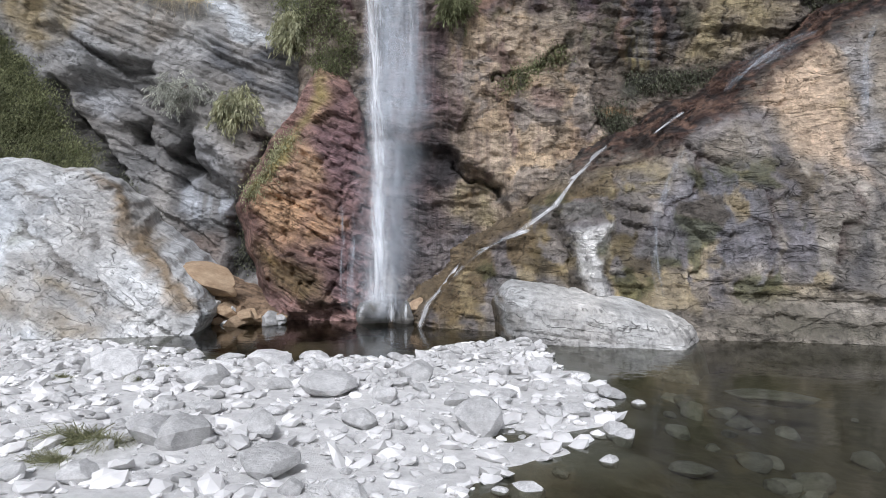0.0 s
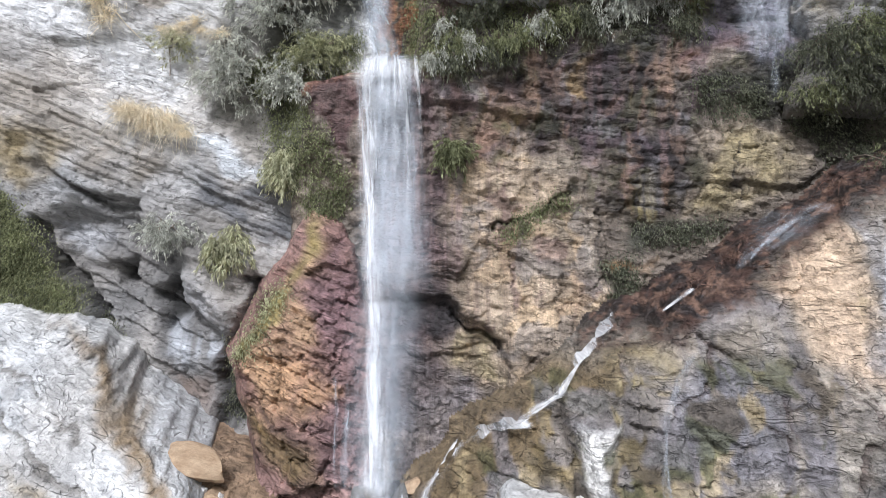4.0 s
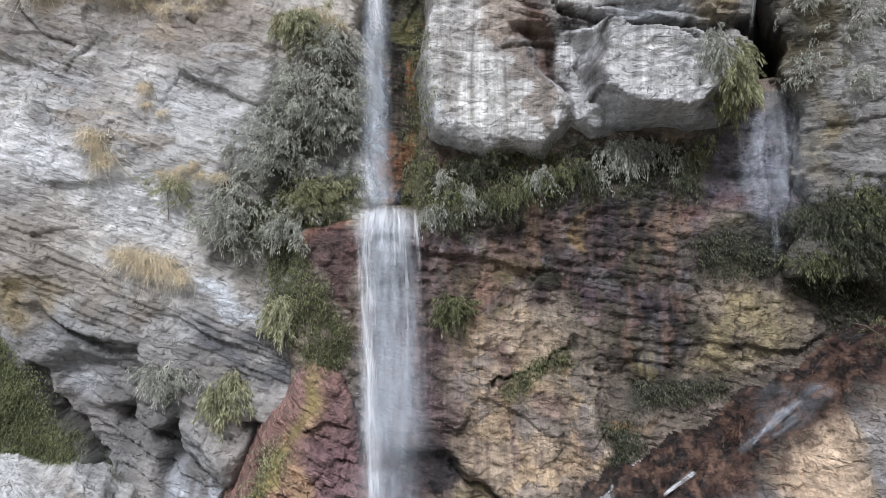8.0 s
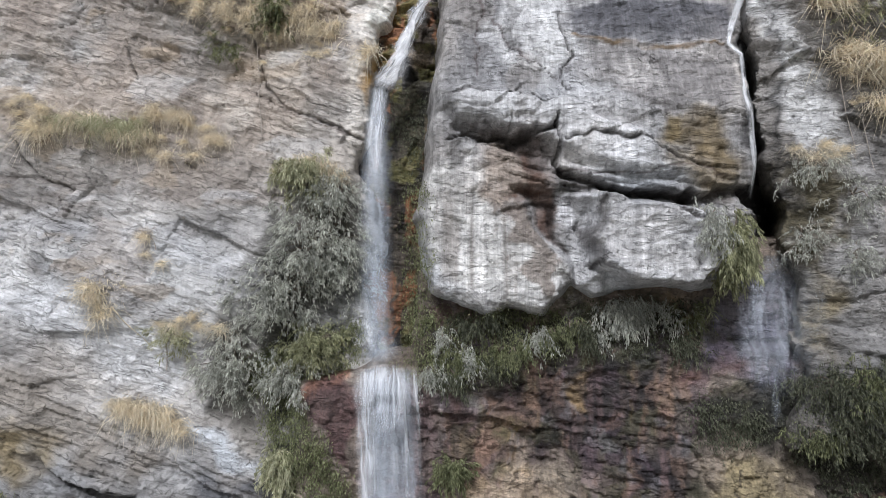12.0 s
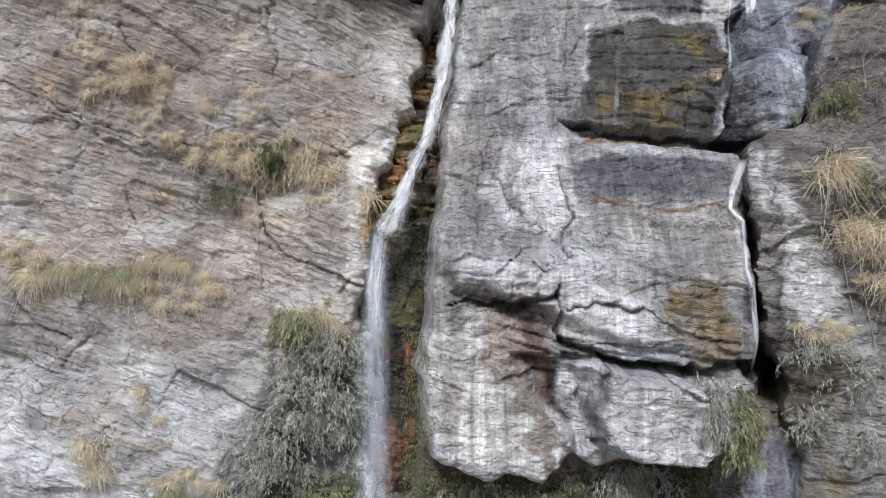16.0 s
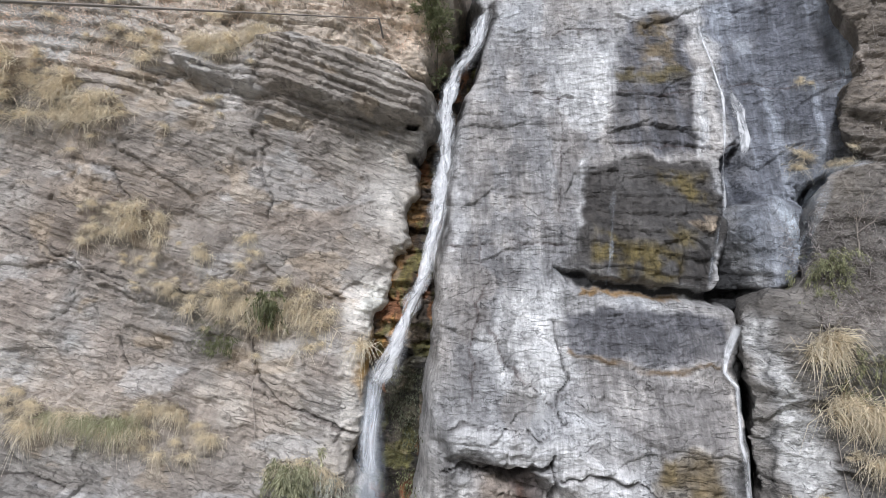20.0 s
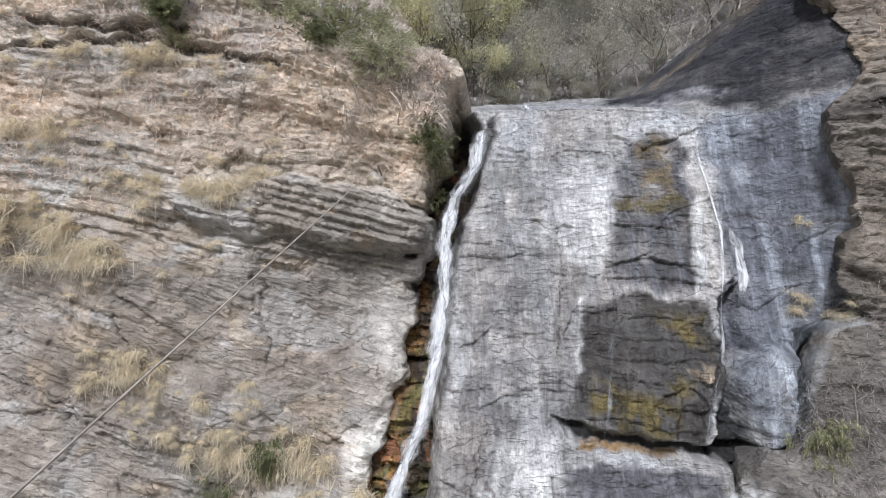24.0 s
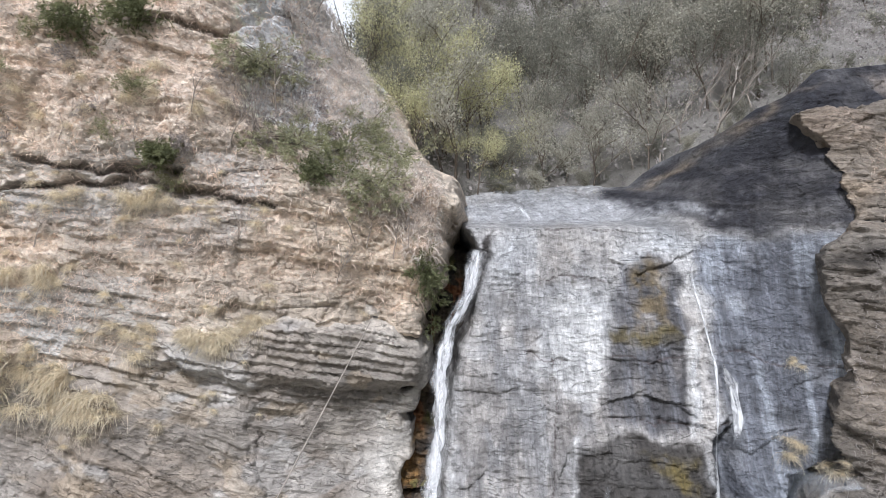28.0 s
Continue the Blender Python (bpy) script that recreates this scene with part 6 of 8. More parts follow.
def ribbon(name, path, material, parent, off=0.1, seed=0, fade=0.35, free=None, across=14, wobble=0.03, tail=0.4):
    """A sheet of running water along (x, z, half width) that lies on the rock, or hangs free at the depths in free."""
    pts = []
    for (ax, az, aw), (bx, bz, bw) in zip(path, path[1:]):
        n = max(2, int(math.hypot(bx - ax, bz - az) / 0.12))
        for i in range(n):
            t = i / n
            pts.append((ax + (bx - ax) * t, az + (bz - az) * t, aw + (bw - aw) * t))
    pts.append(path[-1])
    n = len(pts)
    P = np.array(pts)
    j = np.linspace(-1, 1, across)
    tang = np.gradient(P[:, :2], axis=0)
    tang /= np.linalg.norm(tang, axis=1, keepdims=True) + 1e-9
    nx, nz = -tang[:, 1], tang[:, 0]
    s = np.cumsum(np.r_[0, np.hypot(*np.diff(P[:, :2], axis=0).T)])
    w = P[:, 2] * np.clip(1 + np.where(P[:, 2] > 0.3, 0.3, 0.9) * fbm(s * 1.7, s * 0 + seed, 4, seed), 0.4, 1.8)
    X = P[:, 0:1] + nx[:, None] * w[:, None] * j
    Z = P[:, 1:2] + nz[:, None] * w[:, None] * j
    X = X + wobble * 2 * fbm(s[:, None] * 1.6 + 0 * j, 3 * j + seed + 0 * s[:, None], 3, seed + 4)
    if free is None:
        Y = np.array([[face(a, b) for a, b in zip(ra, rb)] for ra, rb in zip(X, Z)])
        for _ in range(3):
            Y = np.minimum(Y, (np.roll(Y, 1, 0) + np.roll(Y, -1, 0)) / 2) if n > 4 else Y
        pad = np.pad(Y, ((4, 4), (0, 0)), mode="edge")
        Y = sum(pad[i:i + n] for i in range(9)) / 9 - off
    else:
        Y = np.interp(s / s[-1], np.linspace(0, 1, len(free)), free)[:, None] + 0 * j
        rock = np.array([[face(a, b) for a, b in zip(ra, rb)] for ra, rb in zip(X, Z)])
        Y = np.minimum(Y, rock)
        pad = np.pad(Y, ((6, 6), (0, 0)), mode="edge")
        Y = np.minimum(Y, sum(pad[i:i + n] for i in range(13)) / 13) - off
    Y = Y - 0.35 * np.minimum(w, 0.5)[:, None] * (1 - j * j)
    ii = np.arange(n * across).reshape(n, across)
    me = sheet_mesh(name, np.stack([X, Y, Z], -1).reshape(-1, 3), np.stack([ii[:-1, :-1], ii[:-1, 1:], ii[1:, 1:], ii[1:, :-1]], -1).reshape(-1, 4))
    uv = me.uv_layers.new(name="flow")
    coord = np.stack([(j * w[:, None]) + seed * 3.7, s[:, None] + 0 * j], -1).reshape(-1, 2)
    idx = np.zeros(len(me.loops), np.int32)
    me.loops.foreach_get("vertex_index", idx)
    uv.data.foreach_set("uv", coord[idx].astype(np.float32).ravel())
    e = np.clip((1 - np.abs(j)) / fade, 0, 1)[None, :] * (np.clip(s / 0.25 + 0.3, 0, 1) * np.clip((s[-1] - s) / tail, 0, 1))[:, None]
    at = me.attributes.new("edge", "FLOAT", "POINT")
    at.data.foreach_set("value", (e * e * (3 - 2 * e)).astype(np.float32).ravel())
    return part(name, me, material, parent)


PALE_BLUE = (0.80, 0.88, 0.97)
FALL = fall_material("falling_water", 0.85, 0.48, 0.04, 0.4)
VEIL = fall_material("water_veil", 0.36, 0.47, 0.03, 0.25, PALE_BLUE)
RUN = fall_material("running_water", 0.9, 0.42, 0.12, 0.75)
TRICKLE = fall_material("trickling_water", 0.34, 0.49, 0.0, 0.6, PALE_BLUE)
CHUTE = fall_material("chute_water", 0.92, 0.42, 0.22, 0.35)
SPRAY = fall_material("thin_strand_water", 0.55, 0.48, 0.0, 0.6, PALE_BLUE)
MIST = fall_material("spray", 0.17, 0.36, 0.05, 0.25, PALE_BLUE)


def path(pts, *widths):
    """Places and half widths, spread evenly along them."""
    n = len(pts)
    ws = np.interp(np.linspace(0, 1, n), np.linspace(0, 1, len(widths)), widths)
    return [(x, z, float(w)) for (x, z), w in zip(pts, ws)]


lower = thing("waterfall", "tall lower waterfall veil dropping into the pool", "waterfall", group="waterfall tiers")
line = [(-1.48, 10.42), (-1.45, 9.71)] + [(-1.37, 7.71), (-1.37, 5.72)] + [(-1.25, 4.05), (-1.36, 2.68)] + [(-1.37, 1.82), (-1.37, 0.49), (-1.37, 0.05)]
veil = [(-1.3, 10.42), (-1.25, 9.71), (-1.15, 7.71), (-1.12, 5.72), (-1.05, 4.3)]
for i, (mat, off, ws) in enumerate(((VEIL, 0.12, (0.75, 0.85, 0.95, 1.0)), (VEIL, 0.26, (0.6, 0.65, 0.7, 0.8)))):
    ribbon("water_sheet", path(veil, *ws), mat, lower, off=off, seed=3 + i, fade=0.6, free=(18.3, 18.0, 17.4, 16.7), tail=0.9)
ribbon("water_sheet", path(line, 0.5, 0.7, 0.9, 0.95, 0.85, 0.9), MIST, lower, off=0.55, seed=5, fade=0.7, free=(18.3, 18.1, 17.8, 17.4, 16.9, 16.2, 15.2))
ribbon("water_sheet", path([(-1.35, 4.35), (-1.3, 3.4), (-1.3, 1.8), (-1.3, 0.1)], 0.55, 0.5, 0.55, 0.7), VEIL, lower, off=0.3, seed=6, fade=0.8, free=(16.7, 16.2, 15.6, 15.1))
ribbon("water_sheet", path([(-1.41, 10.51)] + [(-1.39, 10.00), (-1.38, 8.54)], 0.5, 0.78, 0.7), FALL, lower, off=0.32, seed=9, free=(18.3, 18.15, 18.0), tail=1.6, fade=0.5)
core = [(-1.84, 10.41), (-1.84, 9.27)] + [(-1.76, 7.15), (-1.65, 4.89)] + [(-1.52, 3.52), (-1.55, 2.44)] + [(-1.40, 1.36), (-1.40, 0.55), (-1.40, 0.11)]
for i, (off, ws, mat) in enumerate(((0.38, (0.42, 0.34, 0.3, 0.34, 0.42), FALL), (0.46, (0.2, 0.18, 0.2, 0.22, 0.34), FALL))):
    ribbon("water_sheet", path(core, *ws), mat, lower, off=off, seed=11 + i, fade=0.8, free=(18.2, 18.0, 17.7, 17.3, 16.8, 16.1, 15.1))
for seed, pts in enumerate(([(-1.17, 10.41), (-1.14, 8.98), (-1.11, 6.80)], [(-0.91, 10.41), (-0.85, 8.98), (-0.82, 7.67), (-0.85, 5.63)], [(-0.65, 10.41), (-0.53, 8.98), (-0.47, 7.09)], [(-1.32, 10.41), (-1.35, 8.98), (-1.38, 7.67)])):
    ribbon("water_strand", path(pts, 0.07, 0.06, 0.1), FALL, lower, off=0.4, seed=16 + seed, free=(18.2, 17.9, 17.5), tail=1.8, fade=0.8)
ribbon("water_strand", path([(-1.44, 6.91), (-1.11, 6.83), (-0.80, 6.67), (-0.39, 6.50)], 0.02, 0.03), SPRAY, lower, off=0.5, seed=28, free=(16.9, 16.9))
ribbon("water_sheet", path([(-1.43, 1.95), (-1.41, 1.15), (-1.38, 0.24)], 0.3, 0.42, 0.5), FALL, lower, off=0.5, seed=29, free=(15.5, 15.2, 15.0), fade=0.9)
for seed, pts in enumerate(([(-2.38, 2.70), (-2.36, 1.56), (-2.25, 0.18)], [(-2.13, 2.57), (-2.15, 1.31), (-2.09, 0.18)], [(-1.75, 0.86), (-1.90, 0.49), (-1.92, 0.05)], [(-1.20, 0.54), (-1.19, 0.03)])):
    ribbon("water_strand", path(pts, 0.03, 0.07, 0.1), RUN if seed == 3 else SPRAY, lower, off=0.14, seed=20 + seed, fade=0.9)

for i, (pts, ws, deep) in enumerate((([(-1.12, 0.52), (-1.12, 0.30), (-1.11, 0.06)], (0.05, 0.08, 0.09), 14.5), ([(-0.81, 0.52), (-0.82, 0.30), (-0.80, 0.06)], (0.02, 0.03, 0.04), 14.5), ([(-1.66, 0.54), (-1.77, 0.33), (-1.84, 0.09)], (0.04, 0.06, 0.05), 14.5))):
    ribbon("water_strand", path(pts, *ws), RUN, lower, off=0.02, seed=120 + i, fade=0.9, free=(deep, deep), tail=0.1)
middle = thing("waterfall", "middle waterfall dropping down the dark gully", "waterfall", group="waterfall tiers")
line = [(-1.74, 18.00), (-1.76, 16.68), (-1.76, 14.75), (-1.72, 12.83), (-1.71, 11.24)] + [(-1.52, 10.59)] + [(-1.42, 10.39)]
for i, (mat, off, ws, fade) in enumerate(((VEIL, 0.0, (0.35, 0.45, 0.5, 0.55), 0.7), (VEIL, 0.12, (0.3, 0.3, 0.3, 0.4), 0.7), (MIST, 0.3, (0.3, 0.5, 0.6, 0.7), 0.7))):
    ribbon("water_sheet", path(line, *ws), mat, middle, off=off, seed=31 + i, fade=fade, free=(19.9, 19.3, 19.1, 19.0, 18.9, 18.7, 18.4))
top = [(-1.69, 18.00), (-1.74, 17.33), (-1.80, 16.36), (-1.73, 15.08), (-1.63, 14.11)]
for i, (x, w) in enumerate(((0, 0.3), (-0.14, 0.09), (0.16, 0.1), (0.02, 0.16))):
    ribbon("water_sheet", path([(a + x, b) for a, b in top], w * 0.8, w, w, w * 0.8), FALL, middle, off=0.2 + 0.03 * i, seed=35 + i, fade=0.7, free=(19.9, 19.3, 19.1, 19.0), tail=2.6)

upper = thing("waterfall", "upper waterfall chute along the edge of the slab", "waterfall", group="waterfall tiers")
line = [(1.69, 30.23)] + [(1.29, 28.65)] + [(0.65, 27.57)] + [(0.31, 26.29)] + [(0.26, 24.37)] + [(0.03, 22.57)] + [(-0.34, 20.87)] + [(-0.90, 19.58)] + [(-1.28, 18.51)] + [(-1.67, 17.84)]
for i, (mat, off, k1) in enumerate(((CHUTE, 0.55, 0.9), (FALL, 0.4, 1.3), (FALL, 0.62, 0.7))):
    ribbon("water_sheet", path(line, 0.2 * k1, 0.22 * k1, 0.2 * k1, 0.19 * k1, 0.32 * k1), mat, upper, off=off, seed=41 + i, fade=0.7, wobble=0.12, free=(25.4, 23.8, 22.7, 21.9, 21.2, 20.5, 20.1, 19.8))

side = thing("waterfall", "thin side waterfall down the dark rock slot", "waterfall", group="waterfall tiers")
line = [(8.73, 30.29), (8.85, 29.50), (8.89, 28.01), (8.92, 26.47), (8.64, 24.74), (8.30, 23.16)] + [(8.17, 22.61)]
ribbon("water_strand", path(line, 0.04, 0.06, 0.09), RUN, side, off=0.1, wobble=0.01, fade=0.7, seed=51)
ribbon("water_strand", path([(8.96, 26.63), (9.28, 25.99), (9.30, 25.05), (9.15, 24.45)], 0.05, 0.14, 0.16, 0.08), RUN, side, off=0.08, seed=52)
ribbon("water_strand", path([(8.46, 27.31), (8.19, 25.65), (8.00, 24.43)], 0.12, 0.16), TRICKLE, side, off=0.06, seed=53)
line = [(7.46, 19.76), (7.17, 18.55), (7.40, 18.23), (7.21, 17.06), (7.30, 15.73), (7.43, 14.60)]
ribbon("water_strand", path(line, 0.05, 0.07, 0.11, 0.08), RUN, side, off=0.15, wobble=0.01, fade=0.7, seed=54)
ribbon("water_strand", path([(7.88, 22.82), (7.49, 21.65), (7.24, 20.55)], 0.06, 0.08), TRICKLE, side, off=0.2, seed=55)
ribbon("water_strand", path([(11.24, 23.98), (10.16, 23.70), (9.50, 22.77), (8.89, 21.03)], 0.12, 0.3, 0.4), TRICKLE, side, off=0.12, seed=56)
ribbon("water_strand", path([(5.05, 23.36), (4.61, 20.62)], 0.05, 0.05), TRICKLE, side, off=0.1, seed=57)
ribbon("water_strand", path([(7.99, 13.27), (8.02, 11.88), (7.89, 9.54)], 0.25, 0.8, 0.9), VEIL, side, off=0.1, seed=58, tail=1.5, fade=0.8)
for i, pts in enumerate(([(7.92, 13.27), (7.83, 12.30), (7.41, 10.92)], [(8.11, 13.13), (8.27, 11.87), (8.16, 9.95)], [(7.71, 12.72), (7.55, 11.61), (7.00, 10.51)], [(8.13, 11.32), (8.06, 10.23), (8.00, 9.00)], [(8.50, 12.98), (8.73, 12.14), (8.77, 11.32)])):
    ribbon("water_strand", path(pts, 0.05, 0.1, 0.12), TRICKLE, side, off=0.12, seed=80 + i, tail=0.8, fade=0.8)

stream = thing("stream", "thin white stream running down the diagonal ledge", "stream")
for i, (pts, ws, mat) in enumerate((([(8.2, 6.5), (7.53, 6.18), (7.09, 5.87), (6.43, 5.4), (6.23, 5.09)], (0.1, 0.3, 0.28, 0.16, 0.05), TRICKLE), ([(7.6, 6.22), (7.2, 5.95), (6.7, 5.6), (6.4, 5.3)], (0.03, 0.07, 0.05, 0.03), SPRAY),
                                    ([(4.70, 4.44), (4.20, 4.03), (3.97, 3.95)], (0.03, 0.035), RUN), ([(3.85, 3.88), (3.38, 3.77), (3.01, 3.52)], (0.025, 0.03), TRICKLE),
                                    ([(5.33, 4.69), (4.67, 4.2)], (0.02, 0.03), RUN))):
    ribbon("water_strand", path(pts, *[0.75 * w for w in ws]), mat, stream, off=0.1, seed=90 + i, tail=0.15, fade=0.6)
ribbon("water_strand", path([(1.80, 2.06)] + [(1.21, 1.81)] + [(0.82, 1.61)] + [(0.48, 1.32)] + [(0.08, 0.88)] + [(-0.34, 0.46)] + [(-0.52, -0.04)], 0.04, 0.05, 0.07), RUN, stream, off=0.55, seed=97, tail=0.1, fade=0.6, free=(16.75, 16.7, 16.4, 16.2, 16.0, 15.7, 15.4))
ribbon("water_strand", path([(4.02, 4.22), (3.59, 3.92), (2.92, 3.25), (2.38, 2.58), (1.57, 1.97), (1.14, 1.79)], 0.03, 0.045, 0.04, 0.045), RUN, stream, off=0.45, seed=98, tail=0.05, fade=0.6, free=(16.5, 16.5, 16.6, 16.7), wobble=0.015)
for seed, pts in enumerate(([(4.74, 3.59), (4.52, 2.85), (4.24, 2.33), (4.07, 1.29), (4.09, 0.60)], [(3.38, 3.78), (3.37, 3.33)], [(8.77, 6.28), (8.15, 4.18)])):
    ribbon("water_strand", path(pts, 0.05, 0.09, 0.06), TRICKLE, stream, off=0.08, seed=64 + seed)
ribbon("water_sheet", path([(3.71, 32.18), (4.01, 31.73), (4.02, 31.38)], 0.12, 0.06, 0.1), RUN, upper, off=0.1, seed=70)

# ---- boulders and stones ----
def stone_mesh(name, seed, detail=2, flat=0.6):
    """An angular stone: a ball cut by random planes and roughened."""
    rnd = random.Random(seed)
    bm = bmesh.new()
    bmesh.ops.create_icosphere(bm, subdivisions=detail, radius=1)
    planes = [(Vector((rnd.gauss(0, 1), rnd.gauss(0, 1), rnd.gauss(0, 1))).normalized(), rnd.uniform(0.5, 0.82)) for _ in range(9)]
    for v in bm.verts:
        for n, d in planes:
            over = v.co.dot(n) - d
            if over > 0:
                v.co -= n * over * 0.94
        v.co *= 1 + 0.09 * noise.noise(v.co * 2.3 + Vector((seed * 3.1, 0, 0)))
        v.co.z *= flat
    me = bpy.data.meshes.new(name)
    bm.to_mesh(me)
    bm.free()
    return me


def stone_material(name, dark, light):
    k = Mat(name)
    info = k.node("ObjectInfo")
    c = k.mix(k.range(k.noise(k.coords(), 2.2, 7, 0.65), 0.3, 0.7, 0.0, 1.0), dark, light)
    c = k.mix(1.0, c, k.range(info.outputs["Random"], 0.0, 1.0, 0.72, 1.12), "MULTIPLY")
    c = k.mix(1.0, c, k.range(k.noise(k.coords((1, 1, 4)), 9, 5, 0.7), 0.3, 0.7, 0.8, 1.15), "MULTIPLY")
    k.to(c, k.b.inputs["Base Color"])
    k.b.inputs["Roughness"].default_value = 0.85
    k.bump(k.noise(k.coords(), 12, 6, 0.7), 0.5, 0.06)
    return k.m


STONE = stone_material("pale_stone", (0.48, 0.475, 0.47), (0.84, 0.835, 0.825))
DUSKY = stone_material("wet_stone", (0.09, 0.085, 0.075), (0.22, 0.21, 0.19))
RUST = stone_material("rusty_stone", (0.30, 0.20, 0.12), (0.56, 0.42, 0.28))


def ground_z(x, y):
    x, y = np.array([x]), np.array([y])
    return float(bed_height(x, y)[0])


bases = [stone_mesh("stone", 100 + i, 2, random.uniform(0.42, 0.75)) for i in range(12)]
for me in bases:
    me.materials.append(STONE)
dark_bases = [stone_mesh("stone", 140 + i, 2, 0.5) for i in range(4)]
for me in dark_bases:
    me.materials.append(DUSKY)


def put_stone(x, y, size, meshes=bases, sink=0.35, label="pale grey angular stone lying on the gravel bar", z=None):
    me = random.choice(meshes)
    ob = new("stone", me)
    sx, sy, sz = size * random.uniform(0.8, 1.25), size * random.uniform(0.7, 1.1), size * random.uniform(0.7, 1.05)
    ob.matrix_basis = Matrix.LocRotScale((x, y, (ground_z(x, y) if z is None else z) + sz * sink), Euler((random.gauss(0, 0.15), random.gauss(0, 0.15), random.uniform(0, 6.28))), (sx, sy, sz))
    return tagged(ob, label, "stone", "stones on the bar")


random.seed(5), np.random.seed(5)
spots = []
tries = 0
while len(spots) < 225 and tries < 14000:
    tries += 1
    x, y = random.uniform(-9.5, 2.6), random.uniform(4.0, 12.4)
    d = float(inside(SHORE, np.array([x]), np.array([y]))[0])
    if d < -0.12 or (x < -0.72 * y - 0.5):
        continue
    near_edge = d < 1.4
    if not near_edge and random.random() > (0.35 + 0.35 * (x > -4)):
        continue
    size = min(0.3, 0.08 * math.exp(random.gauss(0.15, 0.5)))
    if all(math.hypot(x - a, y - b) > 0.62 * (size + c) for a, b, c in spots):
        spots.append((x, y, size))
for x, y, size in spots:
    put_stone(x, y, size)
for x, y, size in ((-1.99, 5.12, 0.34), (-1.21, 6.87, 0.40), (1.30, 6.48, 0.26), (0.40, 4.57, 0.09), (1.75, 7.20, 0.09), (-0.32, 7.65, 0.36), (-1.51, 5.51, 0.24), (-0.75, 5.97, 0.22), (-4.20, 10.66, 0.18), (-3.17, 9.90, 0.27), (-2.38, 9.90, 0.3), (-3.81, 10.32, 0.16), (-3.80, 7.83, 0.4), (-2.56, 7.39, 0.4)):
    put_stone(x, y, size * 0.8, label="large pale grey stone lying on the gravel bar")
for _ in range(85):
    x, y = random.uniform(0.2, 6.5), random.uniform(3.9, 8.5)
    if float(inside(SHORE, np.array([x]), np.array([y]))[0]) < -0.15:
        put_stone(x, y, random.uniform(0.05, 0.2), bases, 0.3, "grey stone lying under the pool water")

# loose cobbles between the stones
co, quads = [], []
bm = bmesh.new()
bmesh.ops.create_icosphere(bm, subdivisions=1, radius=1)
ball, sides = np.array([tuple(v.co) for v in bm.verts]), np.array([[v.index for v in f.verts] for f in bm.faces])
bm.free()
xy = np.random.uniform((-10, 3.8), (2.8, 12.6), (16000, 2))
xy = xy[(inside(SHORE, xy[:, 0], xy[:, 1]) > -0.35) & (xy[:, 0] > -0.75 * xy[:, 1] - 0.6)][:3400]
heights = bed_height(xy[:, 0], xy[:, 1])
for (x, y), h in zip(xy, heights):
    s = 0.018 + 0.085 * random.random() ** 3
    turn = Euler((random.gauss(0, 0.3), random.gauss(0, 0.3), random.uniform(0, 6.28))).to_matrix()
    body = (ball * (1 + 0.25 * np.random.uniform(-1, 1, (12, 3)))) * np.array([s * random.uniform(0.9, 1.9), s, s * 0.5])
    quads.append(sides + 12 * len(co))
    co.append(body @ np.array(turn).T + np.array([x, y, h + s * 0.25]))
me = sheet_mesh("cobbles", np.concatenate(co), np.concatenate(quads))
me.polygons.foreach_set("use_smooth", np.zeros(len(me.polygons), bool))
me.materials.append(plant_material("cobble", (0.5, 0.495, 0.49), (0.82, 0.81, 0.8), 0.9, False))
tagged(new("cobbles", me), "small pale cobbles strewn over the gravel bar", "cobbles", kind="stuff")


def boulder(name, label, x, y, z, size, seed, material, turn=0.0, tilt=0.0):
    me = stone_mesh(name, seed, 4, 1.0)
    me.materials.append(material)
    ob = new(name, me)
    ob.matrix_basis = Matrix.LocRotScale((x, y, z), Euler((0, tilt, turn)), size)
    return tagged(ob, label, "boulder", "boulders at the cliff foot")


boulder("boulder", "big tan boulder leaning at the cliff foot", -5.35, 14.9, 0.95, (0.85, 0.6, 0.46), 211, RUST, 0.15, 0.28)
for i in range(46):
    x, z = random.uniform(-6.0, -3.6), random.uniform(0.0, 0.75)
    z *= min(1.0, max(0.15, (-3.6 - x) / 2.2))
    s = random.uniform(0.08, 0.25)
    boulder("boulder", "rusty brown rubble stone at the cliff foot", x, face(x, z, rubble) - s * 0.3, z + s * 0.2, (s * 1.3, s, s * 0.8), 230 + i % 8, RUST if i % 4 else STONE, random.uniform(0, 6))
boulder("boulder", "dark wet rock under the waterfall foot", -1.55, 15.0, 0.15, (0.42, 0.4, 0.42), 251, DUSKY)
boulder("boulder", "dark wet rock under the waterfall foot", -0.85, 15.1, 0.12, (0.3, 0.35, 0.38), 252, DUSKY)
boulder("boulder", "reddish wet rock under the waterfall foot", -0.65, 15.3, 0.3, (0.3, 0.3, 0.3), 253, RUST)

# ---- plants on the rock ----
random.seed(8), np.random.seed(8)
bush = "grey-green drooping shrub clinging to the cliff"
for px, pz, wide, high, deep, n in ((-3.40, 13.44, 1.3, 1.6, 0.9, 95), (-4.30, 12.19, 1.2, 1.3, 0.9, 85), (-5.48, 10.18, 1.0, 1.0, 0.8, 70), (-2.96, 14.86, 0.8, 0.8, 0.6, 40), (-3.96, 10.03, 0.9, 0.9, 0.6, 45), (-2.63, 13.13, 0.6, 1.2, 0.6, 40)):
    shrub("shrub", bush, px, pz, wide, high, deep, n, SILVER_LEAF)
shrub("shrub", "green leafy shrub clinging to the cliff", -3.36, 10.80, 1.0, 0.7, 0.7, 60, OLIVE_LEAF)
